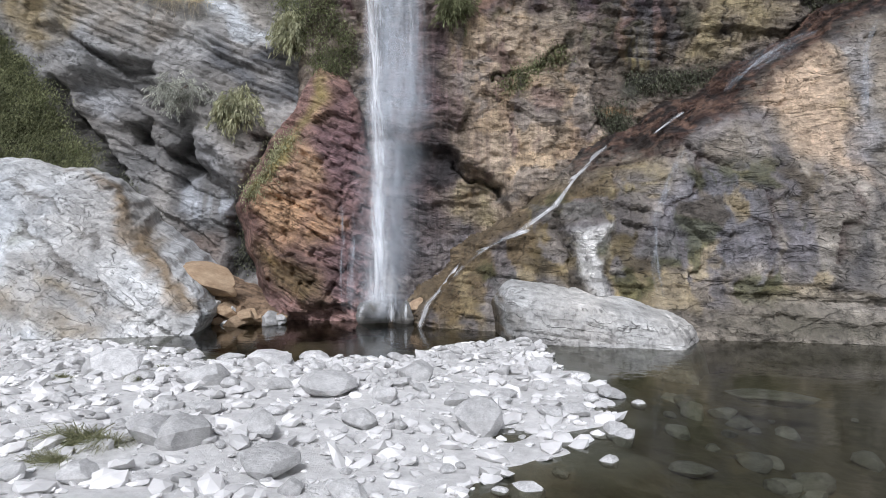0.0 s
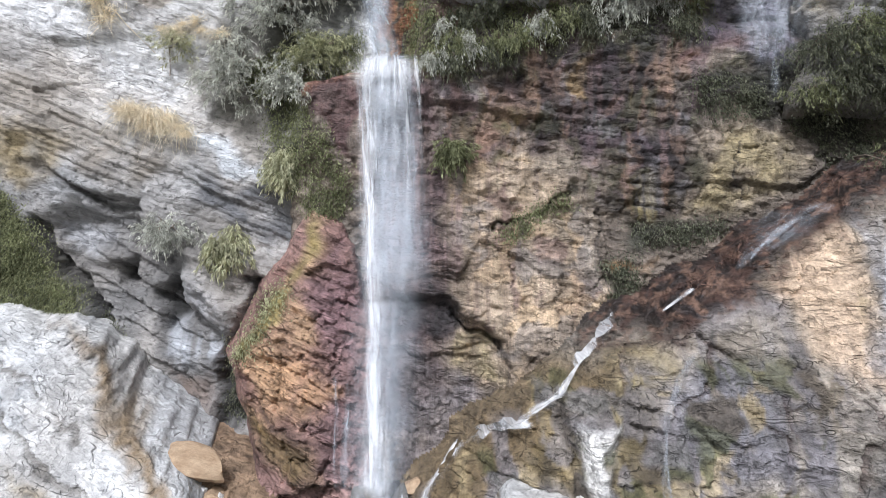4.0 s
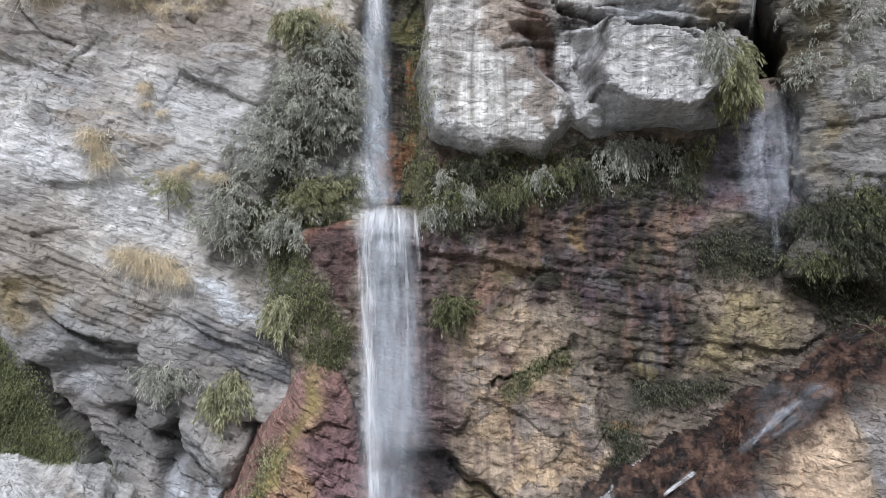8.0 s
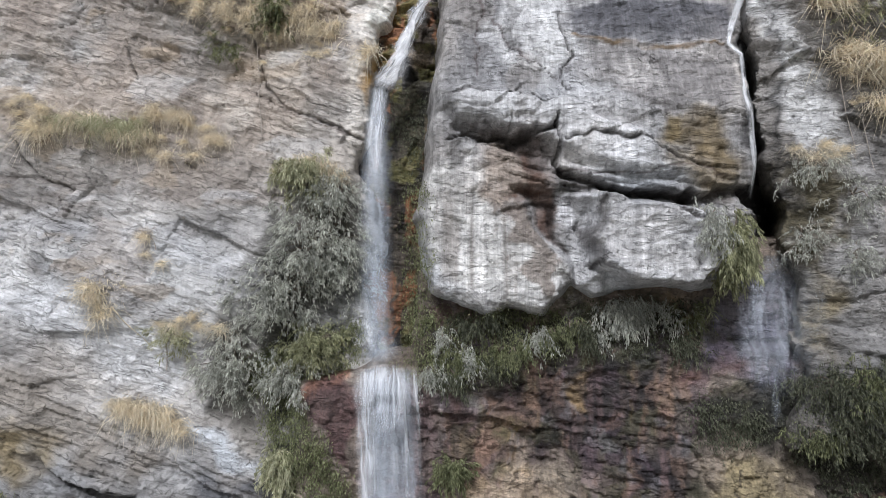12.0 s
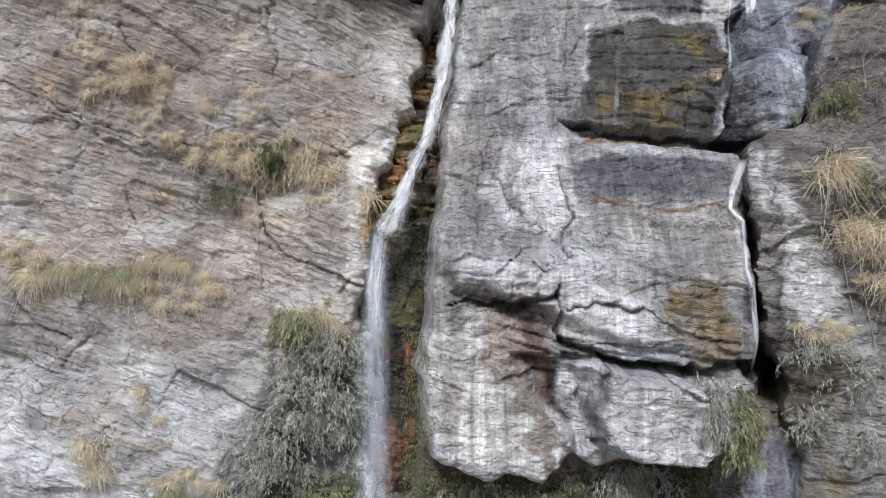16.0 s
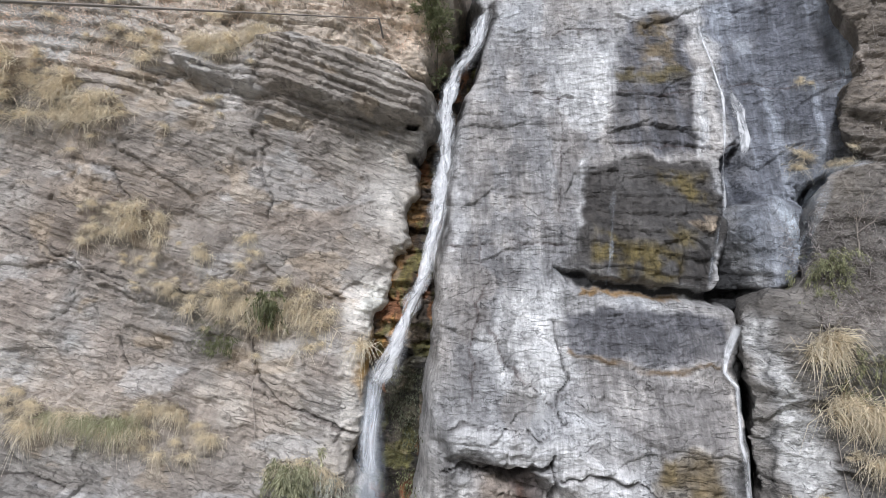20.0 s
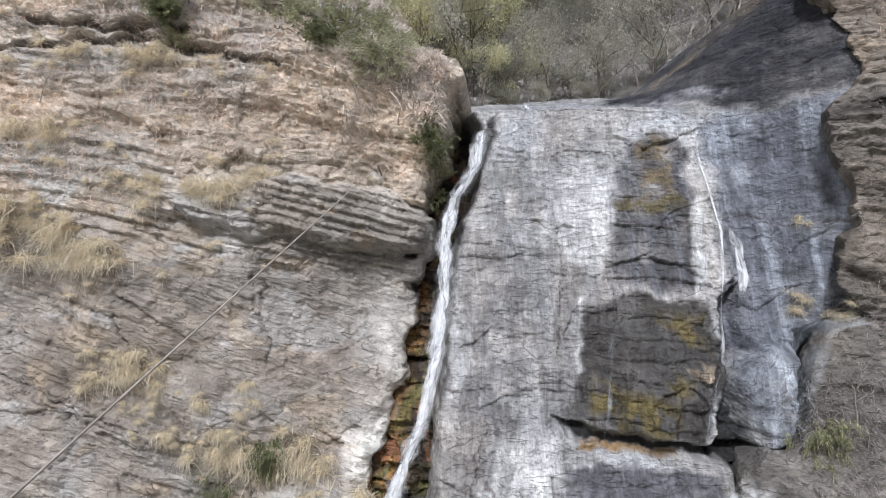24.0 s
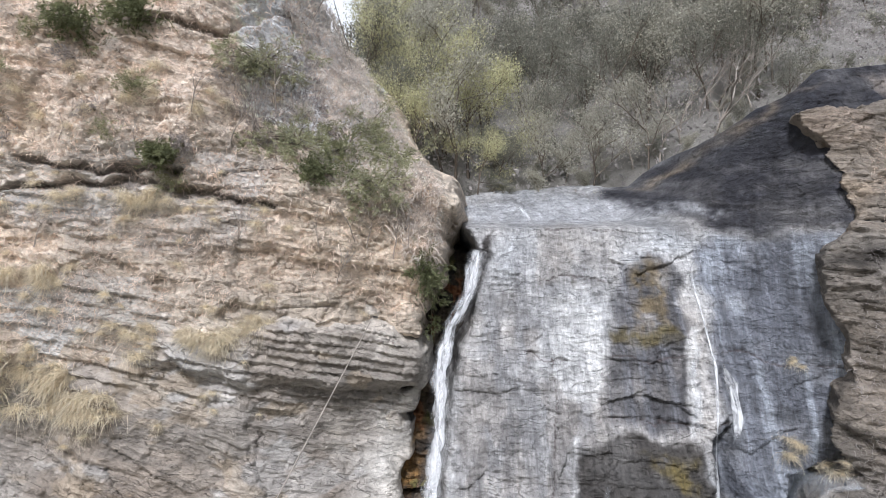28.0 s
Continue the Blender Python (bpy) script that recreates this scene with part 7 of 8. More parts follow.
shrub("shrub", "yellow-green drooping plant on the cliff", -5.65, 5.64, 0.5, 0.55, 0.5, 34, YELLOW_LEAF, leaf=0.12, hang=0.9)
shrub("shrub", "grey bushy plant on the cliff", -7.39, 6.02, 0.75, 0.5, 0.5, 46, SILVER_LEAF)
shrub("shrub", "yellow-green hanging plant on the cliff", -4.22, 7.77, 0.4, 0.6, 0.4, 30, YELLOW_LEAF, leaf=0.115, hang=0.9)
shrub("shrub", "pale yellow hanging plant under the ledge", -3.72, 15.63, 0.6, 0.5, 0.5, 40, YELLOW_LEAF, leaf=0.115, hang=0.9)
shrub("shrub", "dry yellowish shrub on the pale cliff", -7.18, 11.03, 0.6, 0.45, 0.3, 18, YELLOW_LEAF, leaf=0.08, hang=0.2)
shrub("shrub", "hanging olive shrub under the pale ledge", 6.74, 13.47, 0.55, 1.0, 0.6, 50, OLIVE_LEAF, leaf=0.1, hang=1.0)
shrub("shrub", "hanging dark shrub under the pale ledge", 6.11, 13.99, 0.5, 0.5, 0.5, 26, SILVER_LEAF, hang=0.8)
shrub("shrub", "drooping fern under the rock nose", 4.63, 11.87, 0.7, 0.4, 0.5, 34, SILVER_LEAF, leaf=0.1, hang=0.9)
for px, pz, a, b in ((8.66, 15.19, 0.6, 0.5), (9.41, 14.65, 0.6, 0.6), (8.50, 13.70, 0.5, 0.7), (9.38, 13.18, 0.5, 0.5)):
    shrub("shrub", "sparse olive brush in a rock crack", px, pz, a, b, 0.3, 13, SILVER_LEAF, leaf=0.07)
shrub("shrub", "grey-green brush on the rock flank", 9.69, 21.24, 0.7, 0.8, 0.35, 22, OLIVE_LEAF, leaf=0.08)
shrub("shrub", "grey-green brush on the rock flank", 10.28, 18.85, 0.8, 0.6, 0.35, 20, OLIVE_LEAF, leaf=0.08)
shrub("shrub", "small dark shrub on the tan rock", 0.19, 7.98, 0.45, 0.28, 0.35, 24, GREEN_LEAF, leaf=0.1)
shrub("shrub", "small green shrub among dry grass", -4.73, 20.07, 0.3, 0.35, 0.3, 18, GREEN_LEAF, leaf=0.12)
shrub("shrub", "dark shrub under a grassy ledge", -6.00, 19.10, 0.5, 0.3, 0.2, 12, GREEN_LEAF, leaf=0.07)

for i, (px, pz) in enumerate(spread([(-0.44, 11.67), (3.11, 11.90), (6.38, 12.19), (6.49, 11.21), (3.79, 10.89), (1.71, 10.77), (0.28, 10.06), (-0.44, 10.07)], 22)):
    shrub("shrub", "small grey-green fern hanging under the rock nose", px, pz, random.uniform(0.2, 0.5), random.uniform(0.15, 0.35), 0.35, random.randint(6, 13), (SILVER_LEAF, DARK_LEAF, GREEN_LEAF)[i % 3], leaf=0.075, hang=0.8)
for i, (px, pz) in enumerate(spread([(8.30, 10.36), (10.98, 11.28), (10.85, 7.68), (9.47, 7.27), (8.38, 8.87)], 20)):
    shrub("shrub", "dark leafy growth on the shaded rock", px, pz, random.uniform(0.3, 0.55), random.uniform(0.25, 0.45), 0.4, random.randint(8, 14), DARK_LEAF if i % 3 else GREEN_LEAF, leaf=0.075, hang=0.6)
HOSTS = {"short green growth on the shaded slope": (left_cliff,), "dark growth in the cleft above the slope": (left_cliff,), "dark growth beside the red rock": (left_cliff, red_buttress),
         "dark plants above the stream": (mid_wall,), "dark creeper along the stream ledge": (mid_wall,)}
for poly, n, mat, label in (
        ([(-4.71, 9.73), (-3.57, 9.42), (-2.41, 7.17), (-2.85, 6.28), (-3.60, 6.73), (-4.68, 8.22)], 420, GREEN_LEAF, "dense dark green creeper beside the waterfall"),
        ([(-5.19, 10.64), (-2.15, 11.57), (-2.14, 10.34), (-3.80, 9.80), (-5.01, 9.57)], 330, GREEN_LEAF, "green mossy growth above the red ledge"),
        ([(-0.59, 11.75), (3.12, 11.97), (3.10, 10.83), (1.70, 10.70), (0.28, 9.99), (-0.59, 10.00)], 330, GREEN_LEAF, "dark creeper under the rock nose"),
        ([(3.12, 12.11), (6.38, 12.19), (6.35, 10.93), (3.79, 10.68)], 240, DARK_LEAF, "dark creeper under the rock nose"),
        ([(8.17, 10.50), (10.98, 11.42), (10.84, 7.55), (9.47, 7.14), (8.26, 8.87)], 480, DARK_LEAF, "dense dark creeper on the shaded rock"),
        ([(5.93, 9.69), (7.63, 9.68), (7.87, 8.87), (6.31, 8.59)], 160, DARK_LEAF, "dark moss clumps on the wet rock"),
        ([(4.56, 6.02), (6.02, 6.12), (7.06, 6.27), (6.52, 5.79), (5.20, 5.51)], 90, DARK_LEAF, "dark creeper along the stream ledge"),
        ([(1.39, 5.94), (3.20, 6.91), (3.27, 6.70), (1.67, 5.73)], 90, GREEN_LEAF, "small plants in a rock crack"),
        ([(3.86, 5.36), (4.53, 5.37), (4.74, 4.30), (3.94, 4.16)], 80, DARK_LEAF, "dark plants above the stream"),
        ([(-12.74, 7.77), (-11.00, 6.24), (-10.34, 5.04), (-9.08, 3.40), (-10.14, 3.84), (-12.52, 3.84)], 1100, GREEN_LEAF, "short green growth on the shaded slope"),
        ([(-9.40, 3.99), (-7.70, 2.23), (-7.08, 1.21), (-7.53, 1.35), (-8.76, 2.81)], 160, DARK_LEAF, "dark growth in the cleft above the slope"),
        ([(-5.87, 2.82), (-5.07, 3.41), (-5.02, 1.07), (-5.75, 0.92)], 110, DARK_LEAF, "dark growth beside the red rock"),
        ([(-4.26, 4.80), (-3.69, 4.59), (-4.46, 2.82), (-4.92, 2.82)], 90, OLIVE_LEAF, "olive moss along the red rock edge"),
        ([(-1.06, 15.39), (-0.32, 15.06), (-0.06, 10.19), (-1.04, 10.19)], 240, GREEN_LEAF, "dark growth in the wet gully"),
        ([(-1.49, 17.71), (-0.33, 18.21), (-0.32, 15.89), (-1.31, 15.72)], 90, DARK_LEAF, "dark moss in the wet gully"),
        ([(-8.45, 12.34), (-10.60, 12.65), (-10.46, 12.88), (-8.30, 12.57)], 10, STRAW, "thin dry growth on the pale rock")):
    creeper("creeper", label, poly, n, mat, on=HOSTS[label] if label in HOSTS else ())

# ---- dry grass ----
def tuft_mesh(seed, blades=170):
    rng = np.random.default_rng(seed)
    base = rng.normal(size=(blades, 3)) * np.array([0.16, 0.05, 0.06])
    way = rng.normal(size=(blades, 3)) * np.array([0.55, 0.35, 0.35]) + np.array([0, -0.55, 0.35])
    return blade_mesh("grass_tuft", base, way, rng.uniform(0.25, 0.75, blades), rng.uniform(0.004, 0.009, blades), 1.3)


tufts = [tuft_mesh(300 + i) for i in range(6)]
for me in tufts:
    me.materials.append(STRAW)
green_tufts = [tuft_mesh(320 + i) for i in range(3)]
for me in green_tufts:
    me.materials.append(YELLOW_LEAF)


def tuft(x, z, size, meshes=tufts, label="tuft of dry straw grass on a rock ledge"):
    ob = new("grass_tuft", random.choice(meshes))
    ob.matrix_basis = Matrix.LocRotScale((x, face(x, z) - 0.08, z - 0.05), Euler((0, random.gauss(0, 0.25), random.gauss(0, 0.3))), (size * random.uniform(0.8, 1.2), size, size * random.uniform(0.8, 1.2)))
    return tagged(ob, label, "grass tuft", "dry grass tufts")


def tuft_row(line, n, size, jitter=0.15, meshes=tufts, label="tuft of dry straw grass on a rock ledge"):
    n, size, jitter = int(n * 1.25), size * 1.1, jitter * 1.5
    t = np.linspace(0, len(line) - 1, n)
    for q in t:
        i = min(int(q), len(line) - 2)
        f = q - i
        tuft(line[i][0] + (line[i + 1][0] - line[i][0]) * f + random.gauss(0, jitter), line[i][1] + (line[i + 1][1] - line[i][1]) * f + random.gauss(0, jitter * 0.6), size * random.uniform(0.4, 1.35), meshes, label)


tuft_row([(-11.05, 16.78), (-10.28, 16.87), (-8.09, 16.48)], 12, 0.9)
tuft_row([(-10.44, 17.02), (-8.26, 16.87)], 10, 0.8, 0.1, green_tufts, "tuft of yellow-green grass on a rock ledge")
tuft_row([(-8.11, 17.11), (-7.18, 17.11), (-6.07, 16.48)], 10, 0.85)
tuft_row([(-12.19, 17.72), (-11.07, 17.26)], 5, 0.7)
tuft_row([(-7.63, 20.63), (-6.04, 20.31), (-5.23, 19.83)], 14, 0.8, 0.25)
tuft_row([(-4.76, 19.83), (-3.97, 20.16), (-3.01, 19.35)], 14, 1.0, 0.3)
tuft_row([(-9.16, 22.76), (-7.70, 22.27)], 9, 0.9, 0.2)
tuft_row([(-10.12, 22.76), (-9.75, 21.77)], 4, 0.7)
tuft_row([(-7.05, 21.95), (-6.24, 21.62)], 4, 0.6)
tuft_row([(-4.98, 22.12), (-5.27, 21.13)], 4, 0.6)
tuft_row([(-8.63, 9.27), (-6.96, 8.82)], 10, 0.9, 0.1)
tuft_row([(-9.37, 12.49), (-8.81, 11.87)], 4, 0.8, 0.08)
tuft_row([(-7.87, 13.51), (-7.40, 13.28)], 3, 0.5)
tuft_row([(-7.35, 11.56), (-6.58, 11.41)], 5, 0.6)
tuft_row([(-8.75, 16.30), (-7.03, 15.98)], 5, 0.7)
tuft_row([(-4.37, 15.82), (-2.81, 15.50)], 6, 0.8)
tuft_row([(-8.40, 9.16), (-7.02, 8.70)], 4, 0.6)
tuft_row([(9.16, 19.62), (9.47, 19.31)], 5, 1.1, 0.15)
tuft_row([(9.50, 18.04), (10.50, 17.62)], 10, 1.2, 0.2)
tuft_row([(9.73, 16.95), (10.22, 16.67)], 4, 0.8)
tuft_row([(8.43, 16.00), (9.06, 15.66)], 5, 0.6)
tuft_row([(10.87, 26.83), (11.34, 26.67)], 3, 0.6)
tuft_row([(10.62, 24.33), (11.15, 24.07)], 5, 0.8)
tuft_row([(-9.06, 31.63), (-8.02, 31.56)], 6, 0.8, 0.05)
tuft_row([(-8.90, 27.95), (-8.06, 27.30)], 6, 0.9)
tuft_row([(-7.43, 27.79), (-5.63, 27.63)], 10, 0.9)
tuft_row([(-5.47, 27.80), (-4.67, 28.12)], 6, 0.9)
tuft_row([(-12.21, 29.57), (-10.50, 29.26)], 9, 0.9, 0.2)
tuft_row([(-12.35, 31.83), (-4.71, 31.26)], 14, 0.6, 0.3)
tuft_row([(-12.59, 26.68), (-9.30, 25.70)], 18, 1.0, 0.5)
tuft_row([(-11.73, 26.82), (-9.40, 25.39)], 14, 0.9, 0.3)
tuft_row([(-12.49, 33.98), (-5.27, 35.36)], 16, 0.8, 0.6)

for px, pz in spread([(-10.61, 23.09), (-7.23, 22.44), (-2.53, 19.19), (-5.52, 18.70), (-8.25, 20.30)], 34):
    tuft(px, pz, random.uniform(0.22, 0.6))
for px, pz in spread([(-13.43, 29.45), (-5.80, 27.98), (-3.43, 24.99), (-12.98, 23.47)], 20):
    tuft(px, pz, random.uniform(0.2, 0.5))
for px, pz in spread([(-13.39, 33.46), (-4.83, 32.50), (-2.03, 28.14), (-7.48, 28.14), (-13.03, 28.14)], 30):
    tuft(px, pz, random.uniform(0.3, 0.7))
# the dry brush that covers the slope above the cliff
random.seed(12), np.random.seed(12)


def brush(name, label, poly, n, material, length=0.45, up=0.5, only=(), wide=1.0):
    p = spread(poly, n)
    ys = np.array([face(x, z, *only) for x, z in p])
    base = np.stack([p[:, 0], ys + 0.03, p[:, 1]], -1)
    way = np.random.normal(size=(n, 3)) * 0.6 + np.array([0, -0.6, up])
    me = blade_mesh(name, base, way, np.random.uniform(0.4, 1.3, n) * length, np.random.uniform(0.005, 0.011, n) * wide, 0.8)
    me.materials.append(material)
    return tagged(new(name, me), label, "dry brush", kind="stuff")


brush("dry_brush", "dry tan brush covering the hillside", [(-13.71, 38.37), (-4.90, 42.35), (-3.72, 40.30), (-1.63, 36.65), (0.61, 32.01), (0.11, 28.13), (-1.87, 28.14), (-4.71, 31.43), (-13.37, 33.29)], 24000, BRUSH, 0.36, wide=1.5)
brush("dry_brush", "dry tan brush among the hillside rocks", [(-13.39, 33.46), (-4.72, 31.93), (-2.03, 28.14), (-4.32, 29.12), (-7.48, 28.14), (-12.98, 27.51)], 9000, BRUSH, 0.3)
for i, (px, pz) in enumerate(spread([(-13.71, 38.37), (-4.90, 42.35), (-3.19, 39.24), (-4.71, 31.43), (-13.35, 32.96)], 26)):
    shrub("shrub", "low grey twiggy shrub on the dry hillside", px, pz, random.uniform(0.3, 0.7), random.uniform(0.2, 0.4), 0.35, random.randint(6, 12), (GREY_BRUSH, OLIVE_LEAF, PALE_BRUSH)[i % 3], leaf=0.1, thin=0.08, hang=0.0, droop=0.2)
brush("dry_brush", "dry tan brush on the outcrop top", [(-13.67, 31.06), (-4.76, 31.29), (-0.38, 27.64), (-2.37, 28.62), (-4.03, 28.78), (-7.59, 27.63), (-9.16, 26.82), (-13.26, 25.86)], 7000, BRUSH, 0.35)
brush("dry_brush", "pale dry growth on the slope edge", [(-5.68, 39.78), (-4.74, 42.10), (-1.63, 36.65), (0.44, 32.00), (-0.06, 29.46), (-2.75, 31.96)], 16000, PALE_BRUSH, 0.5, wide=2.2)
brush("dry_brush", "grey dry twigs on the slope", [(-7.02, 35.85), (-4.74, 37.89), (-3.13, 33.84), (-5.56, 33.21)], 4000, GREY_BRUSH, 0.6)
brush("dry_brush", "thin dry growth on the rock flank", [(12.34, 30.41), (15.02, 30.96), (12.61, 23.19), (10.75, 23.13)], 2600, GREY_BRUSH, 0.35)
brush("dry_brush", "grey-green dry brush on the rock flank", [(9.23, 22.42), (11.15, 22.99), (10.46, 19.48), (8.96, 19.97)], 2600, GREY_BRUSH, 0.4)
brush("dry_brush", "pale dry growth on the rock shoulder", [(13.45, 33.33), (16.41, 35.43), (14.91, 30.60), (12.89, 30.60)], 2500, BRUSH, 0.3)

# ---- the valley above the fall ----
k = Mat("woodland_soil")
c = k.ramp(k.noise(k.coords(), 0.35, 8, 0.7), (0.3, (0.22, 0.21, 0.185)), (0.5, (0.29, 0.275, 0.25)), (0.7, (0.37, 0.35, 0.33)))
k.to(c, k.b.inputs["Base Color"])
k.b.inputs["Roughness"].default_value = 0.95
k.bump(k.noise(k.coords(), 1.5, 8, 0.7), 1.0, 0.5)


def valley(x, y):
    rise = 31.8 + 0.50 * np.clip(y - 31, 0, None) + 0.12 * np.clip(y - 60, 0, None) - 0.5 * np.clip(31 - y, 0, None)
    bank = 0.42 * np.clip(np.abs(x - 5 - 0.1 * (y - 30)) - 3.5, 0, 14)
    drop = 2.5 * np.clip(-(x + 0.035 * y + 1.5), 0, 30) * smooth(y, 40, 62)
    return rise + bank - drop + 1.6 * fbm(x * 0.12, y * 0.12, 4, 91)


gx, gy = np.arange(-60, 110, 1.0), np.arange(29.5, 135, 1.0)
X, Y = np.meshgrid(gx, gy)
ii = np.arange(X.size).reshape(X.shape)
me = sheet_mesh("hillside_far", np.stack([X, Y, valley(X, Y)], -1).reshape(-1, 3), np.stack([ii[:-1, :-1], ii[:-1, 1:], ii[1:, 1:], ii[1:, :-1]], -1).reshape(-1, 4))
me.materials.append(k.m)
tagged(new("hillside_far", me), "wooded grey-brown hillside behind the fall", "hillside", kind="structure")


def tree_parts(seed, high, leaves, material, leaf=0.16, bare=False, bark=BARK, spreadout=0.5, depth=3):
    """Trunk and limbs as tapered stems, with leaves in loose clumps round the twigs."""
    rnd, rng = random.Random(seed), np.random.default_rng(seed)
    lines, tips = [], []

    def limb(p, way, length, r, depth):
        pts, q, w = [(p, r)], Vector(p), Vector(way)
        for i in range(3):
            w = (w + Vector((rnd.gauss(0, 0.16), rnd.gauss(0, 0.16), rnd.gauss(0.05, 0.08)))).normalized()
            q = q + w * length / 3
            pts.append((q.copy(), r * (1 - 0.2 * (i + 1))))
            if depth > 0 and i > 0:
                for _ in range(2):
                    limb(q.copy(), (w + Vector((rnd.gauss(0, spreadout), rnd.gauss(0, spreadout), rnd.gauss(0.1, 0.3)))).normalized(), length * rnd.uniform(0.5, 0.75), r * 0.5, depth - 1)
        lines.append(pts)
        tips.append(q)

    limb(Vector((0, 0, -0.3)), Vector((rnd.gauss(0, 0.1), rnd.gauss(0, 0.1), 1)), high * 0.5, 0.035 * high * 0.5, depth)
    wood = tubes("trunk", lines, 3)
    wood.materials.append(bark)
    crown = None
    if leaves:
        t = np.array([tuple(p) for p in tips])
        pick = t[rng.integers(0, len(t), leaves)]
        base = pick + rng.normal(size=(leaves, 3)) * high * 0.05
        crown = leaf_mesh("crown", base, rng.normal(size=(leaves, 3)) + np.array([0, 0, -0.2]), rng.uniform(0.6, 1.4, leaves) * leaf, rng.uniform(0.2, 0.4, leaves) * leaf, 0.4)
        crown.materials.append(material)
    return wood, crown


def plant_tree(meshes, label, x, y, z, size, category="tree", group="valley trees"):
    wood, crown = meshes
    ob = thing("tree", label, category, (x, y, z), group)
    ob.rotation_euler = (0, 0, random.uniform(0, 6.28))
    ob.scale = (size, size, size)
    part("trunk", wood, None, ob)
    if crown:
        part("crown", crown, None, ob)
    return ob


random.seed(21), np.random.seed(21)
KINDS = [(tree_parts(400 + i, 5.0, 4600, m, 0.095), lab) for i, (m, lab) in enumerate(((VALLEY_LEAF, "olive-green valley tree with thin crown"), (DUSK_LEAF, "dark green valley tree with thin crown"), (VALLEY_LEAF, "olive-green valley tree with loose crown"), (DUSK_LEAF, "dark valley tree with dense crown"), (VALLEY_LEAF, "grey-green valley tree with sparse crown")))]
SPRING = [(tree_parts(420 + i, 5.0, 5200, SPRING_LEAF, 0.085), "yellow-green leafy tree beside the creek") for i in range(2)]
LOW = [(tree_parts(440 + i, 5.0, 2400, m, 0.14, depth=2), "low grey-green bush in the valley") for i, m in enumerate((VALLEY_LEAF, DUSK_LEAF, VALLEY_LEAF))]
LEAFLESS = [(tree_parts(430 + i, 5.0, 0, None, bark=PALE_BARK), "leafless pale grey tree on the slope") for i in range(3)]
for _ in range(90):
    y = random.uniform(33, 62)
    x = random.uniform(-0.085 * y, 0.62 * y)
    meshes, lab = random.choice(KINDS + LEAFLESS[:1])
    plant_tree(meshes, lab, x, y, float(valley(np.array([x]), np.array([y]))[0]), random.uniform(0.7, 1.5))
for _ in range(130):
    y = random.uniform(30.8, 40) if random.random() < 0.6 else random.uniform(40, 58)
    x = random.uniform(-0.06 * y, 0.75 * y)
    if not (y < 33 and x < 7.5):
        meshes, lab = random.choice(LOW)
        plant_tree(meshes, "low grey-green bush in the valley", x, y, float(valley(np.array([x]), np.array([y]))[0]) - 0.4, random.uniform(0.25, 0.55), "shrub", "valley bushes")
for _ in range(110):
    y = random.uniform(52, 105)
    x = random.uniform(-0.045 * y, 0.7 * y)
    meshes, lab = random.choice(LOW)
    plant_tree(meshes, "hazy grey-green tree on the far slope", x, y, float(valley(np.array([x]), np.array([y]))[0]) - 0.5, random.uniform(0.8, 1.7))
for x, y, s in ((0.6, 34, 1.2), (2.0, 36, 1.3), (-0.6, 32, 1.0), (3.2, 39, 1.3), (-1.2, 36, 1.2), (1.2, 40, 1.4), (-2.2, 33, 0.9), (-2.9, 35, 1.1), (-3.4, 38, 1.2), (-2.0, 40, 1.3), (-4.2, 42, 1.3), (0.2, 44, 1.4), (-2.6, 46, 1.4), (2.2, 33, 0.8)):
    meshes, lab = random.choice(SPRING)
    plant_tree(meshes, lab, x, y, float(valley(np.array([x]), np.array([y]))[0]), s)
for x, y, s in ((11.8, 34.5, 0.9), (13.5, 36, 0.9), (15.5, 35, 0.8), (17.5, 36, 0.9), (10.6, 35, 0.9)):
    meshes, lab = random.choice(LEAFLESS)
    plant_tree(meshes, lab, x, y, max(34.0, float(valley(np.array([x]), np.array([y]))[0])), s)
for px, pz, s in ((-5.61, 33.59, 0.45), (-6.17, 33.33, 0.4), (-5.21, 34.94, 0.5), (-2.06, 30.29, 0.35), (-1.23, 29.96, 0.35), (-2.75, 31.79, 0.4), (-1.07, 31.13, 0.4), (-4.55, 38.80, 0.6), (-3.46, 38.10, 0.5), (-11.79, 30.21, 0.3), (-5.65, 30.42, 0.3), (-8.79, 32.88, 0.3)):
    meshes, lab = random.choice(LEAFLESS)
    plant_tree(meshes, "leafless grey shrub on the dry hillside", px, face(px, pz) - 0.1, pz, s, "shrub", "bare shrubs")
for px, pz, a, b, mat in ((-4.41, 33.60, 0.9, 0.6, YELLOW_LEAF), (-2.92, 33.63, 0.8, 0.7, OLIVE_LEAF), (-1.78, 32.18, 0.8, 0.7, YELLOW_LEAF), (-3.55, 32.57, 0.5, 0.35, GREEN_LEAF), (-1.33, 33.64, 0.7, 0.7, YELLOW_LEAF), (-2.47, 34.89, 0.7, 0.7, YELLOW_LEAF), (-0.06, 29.13, 0.35, 0.8, GREEN_LEAF), (-10.76, 36.91, 0.7, 0.5, GREEN_LEAF), (-9.16, 37.31, 0.5, 0.4, GREEN_LEAF), (-7.99, 32.81, 0.3, 0.2, GREEN_LEAF), (-5.77, 36.40, 0.9, 0.6, YELLOW_LEAF)):
    shrub("shrub", "leafy green shrub on the dry hillside", px, pz, a * 1.4, b * 1.4, 0.6, 52, mat, leaf=0.1, hang=0.0, droop=0.3)

# far woods on the hillside
n = 190000
far = np.random.uniform((-10, 33), (95, 130), (12000, 2))
pick = far[np.random.randint(0, len(far), n)]
hz = valley(pick[:, 0], pick[:, 1])
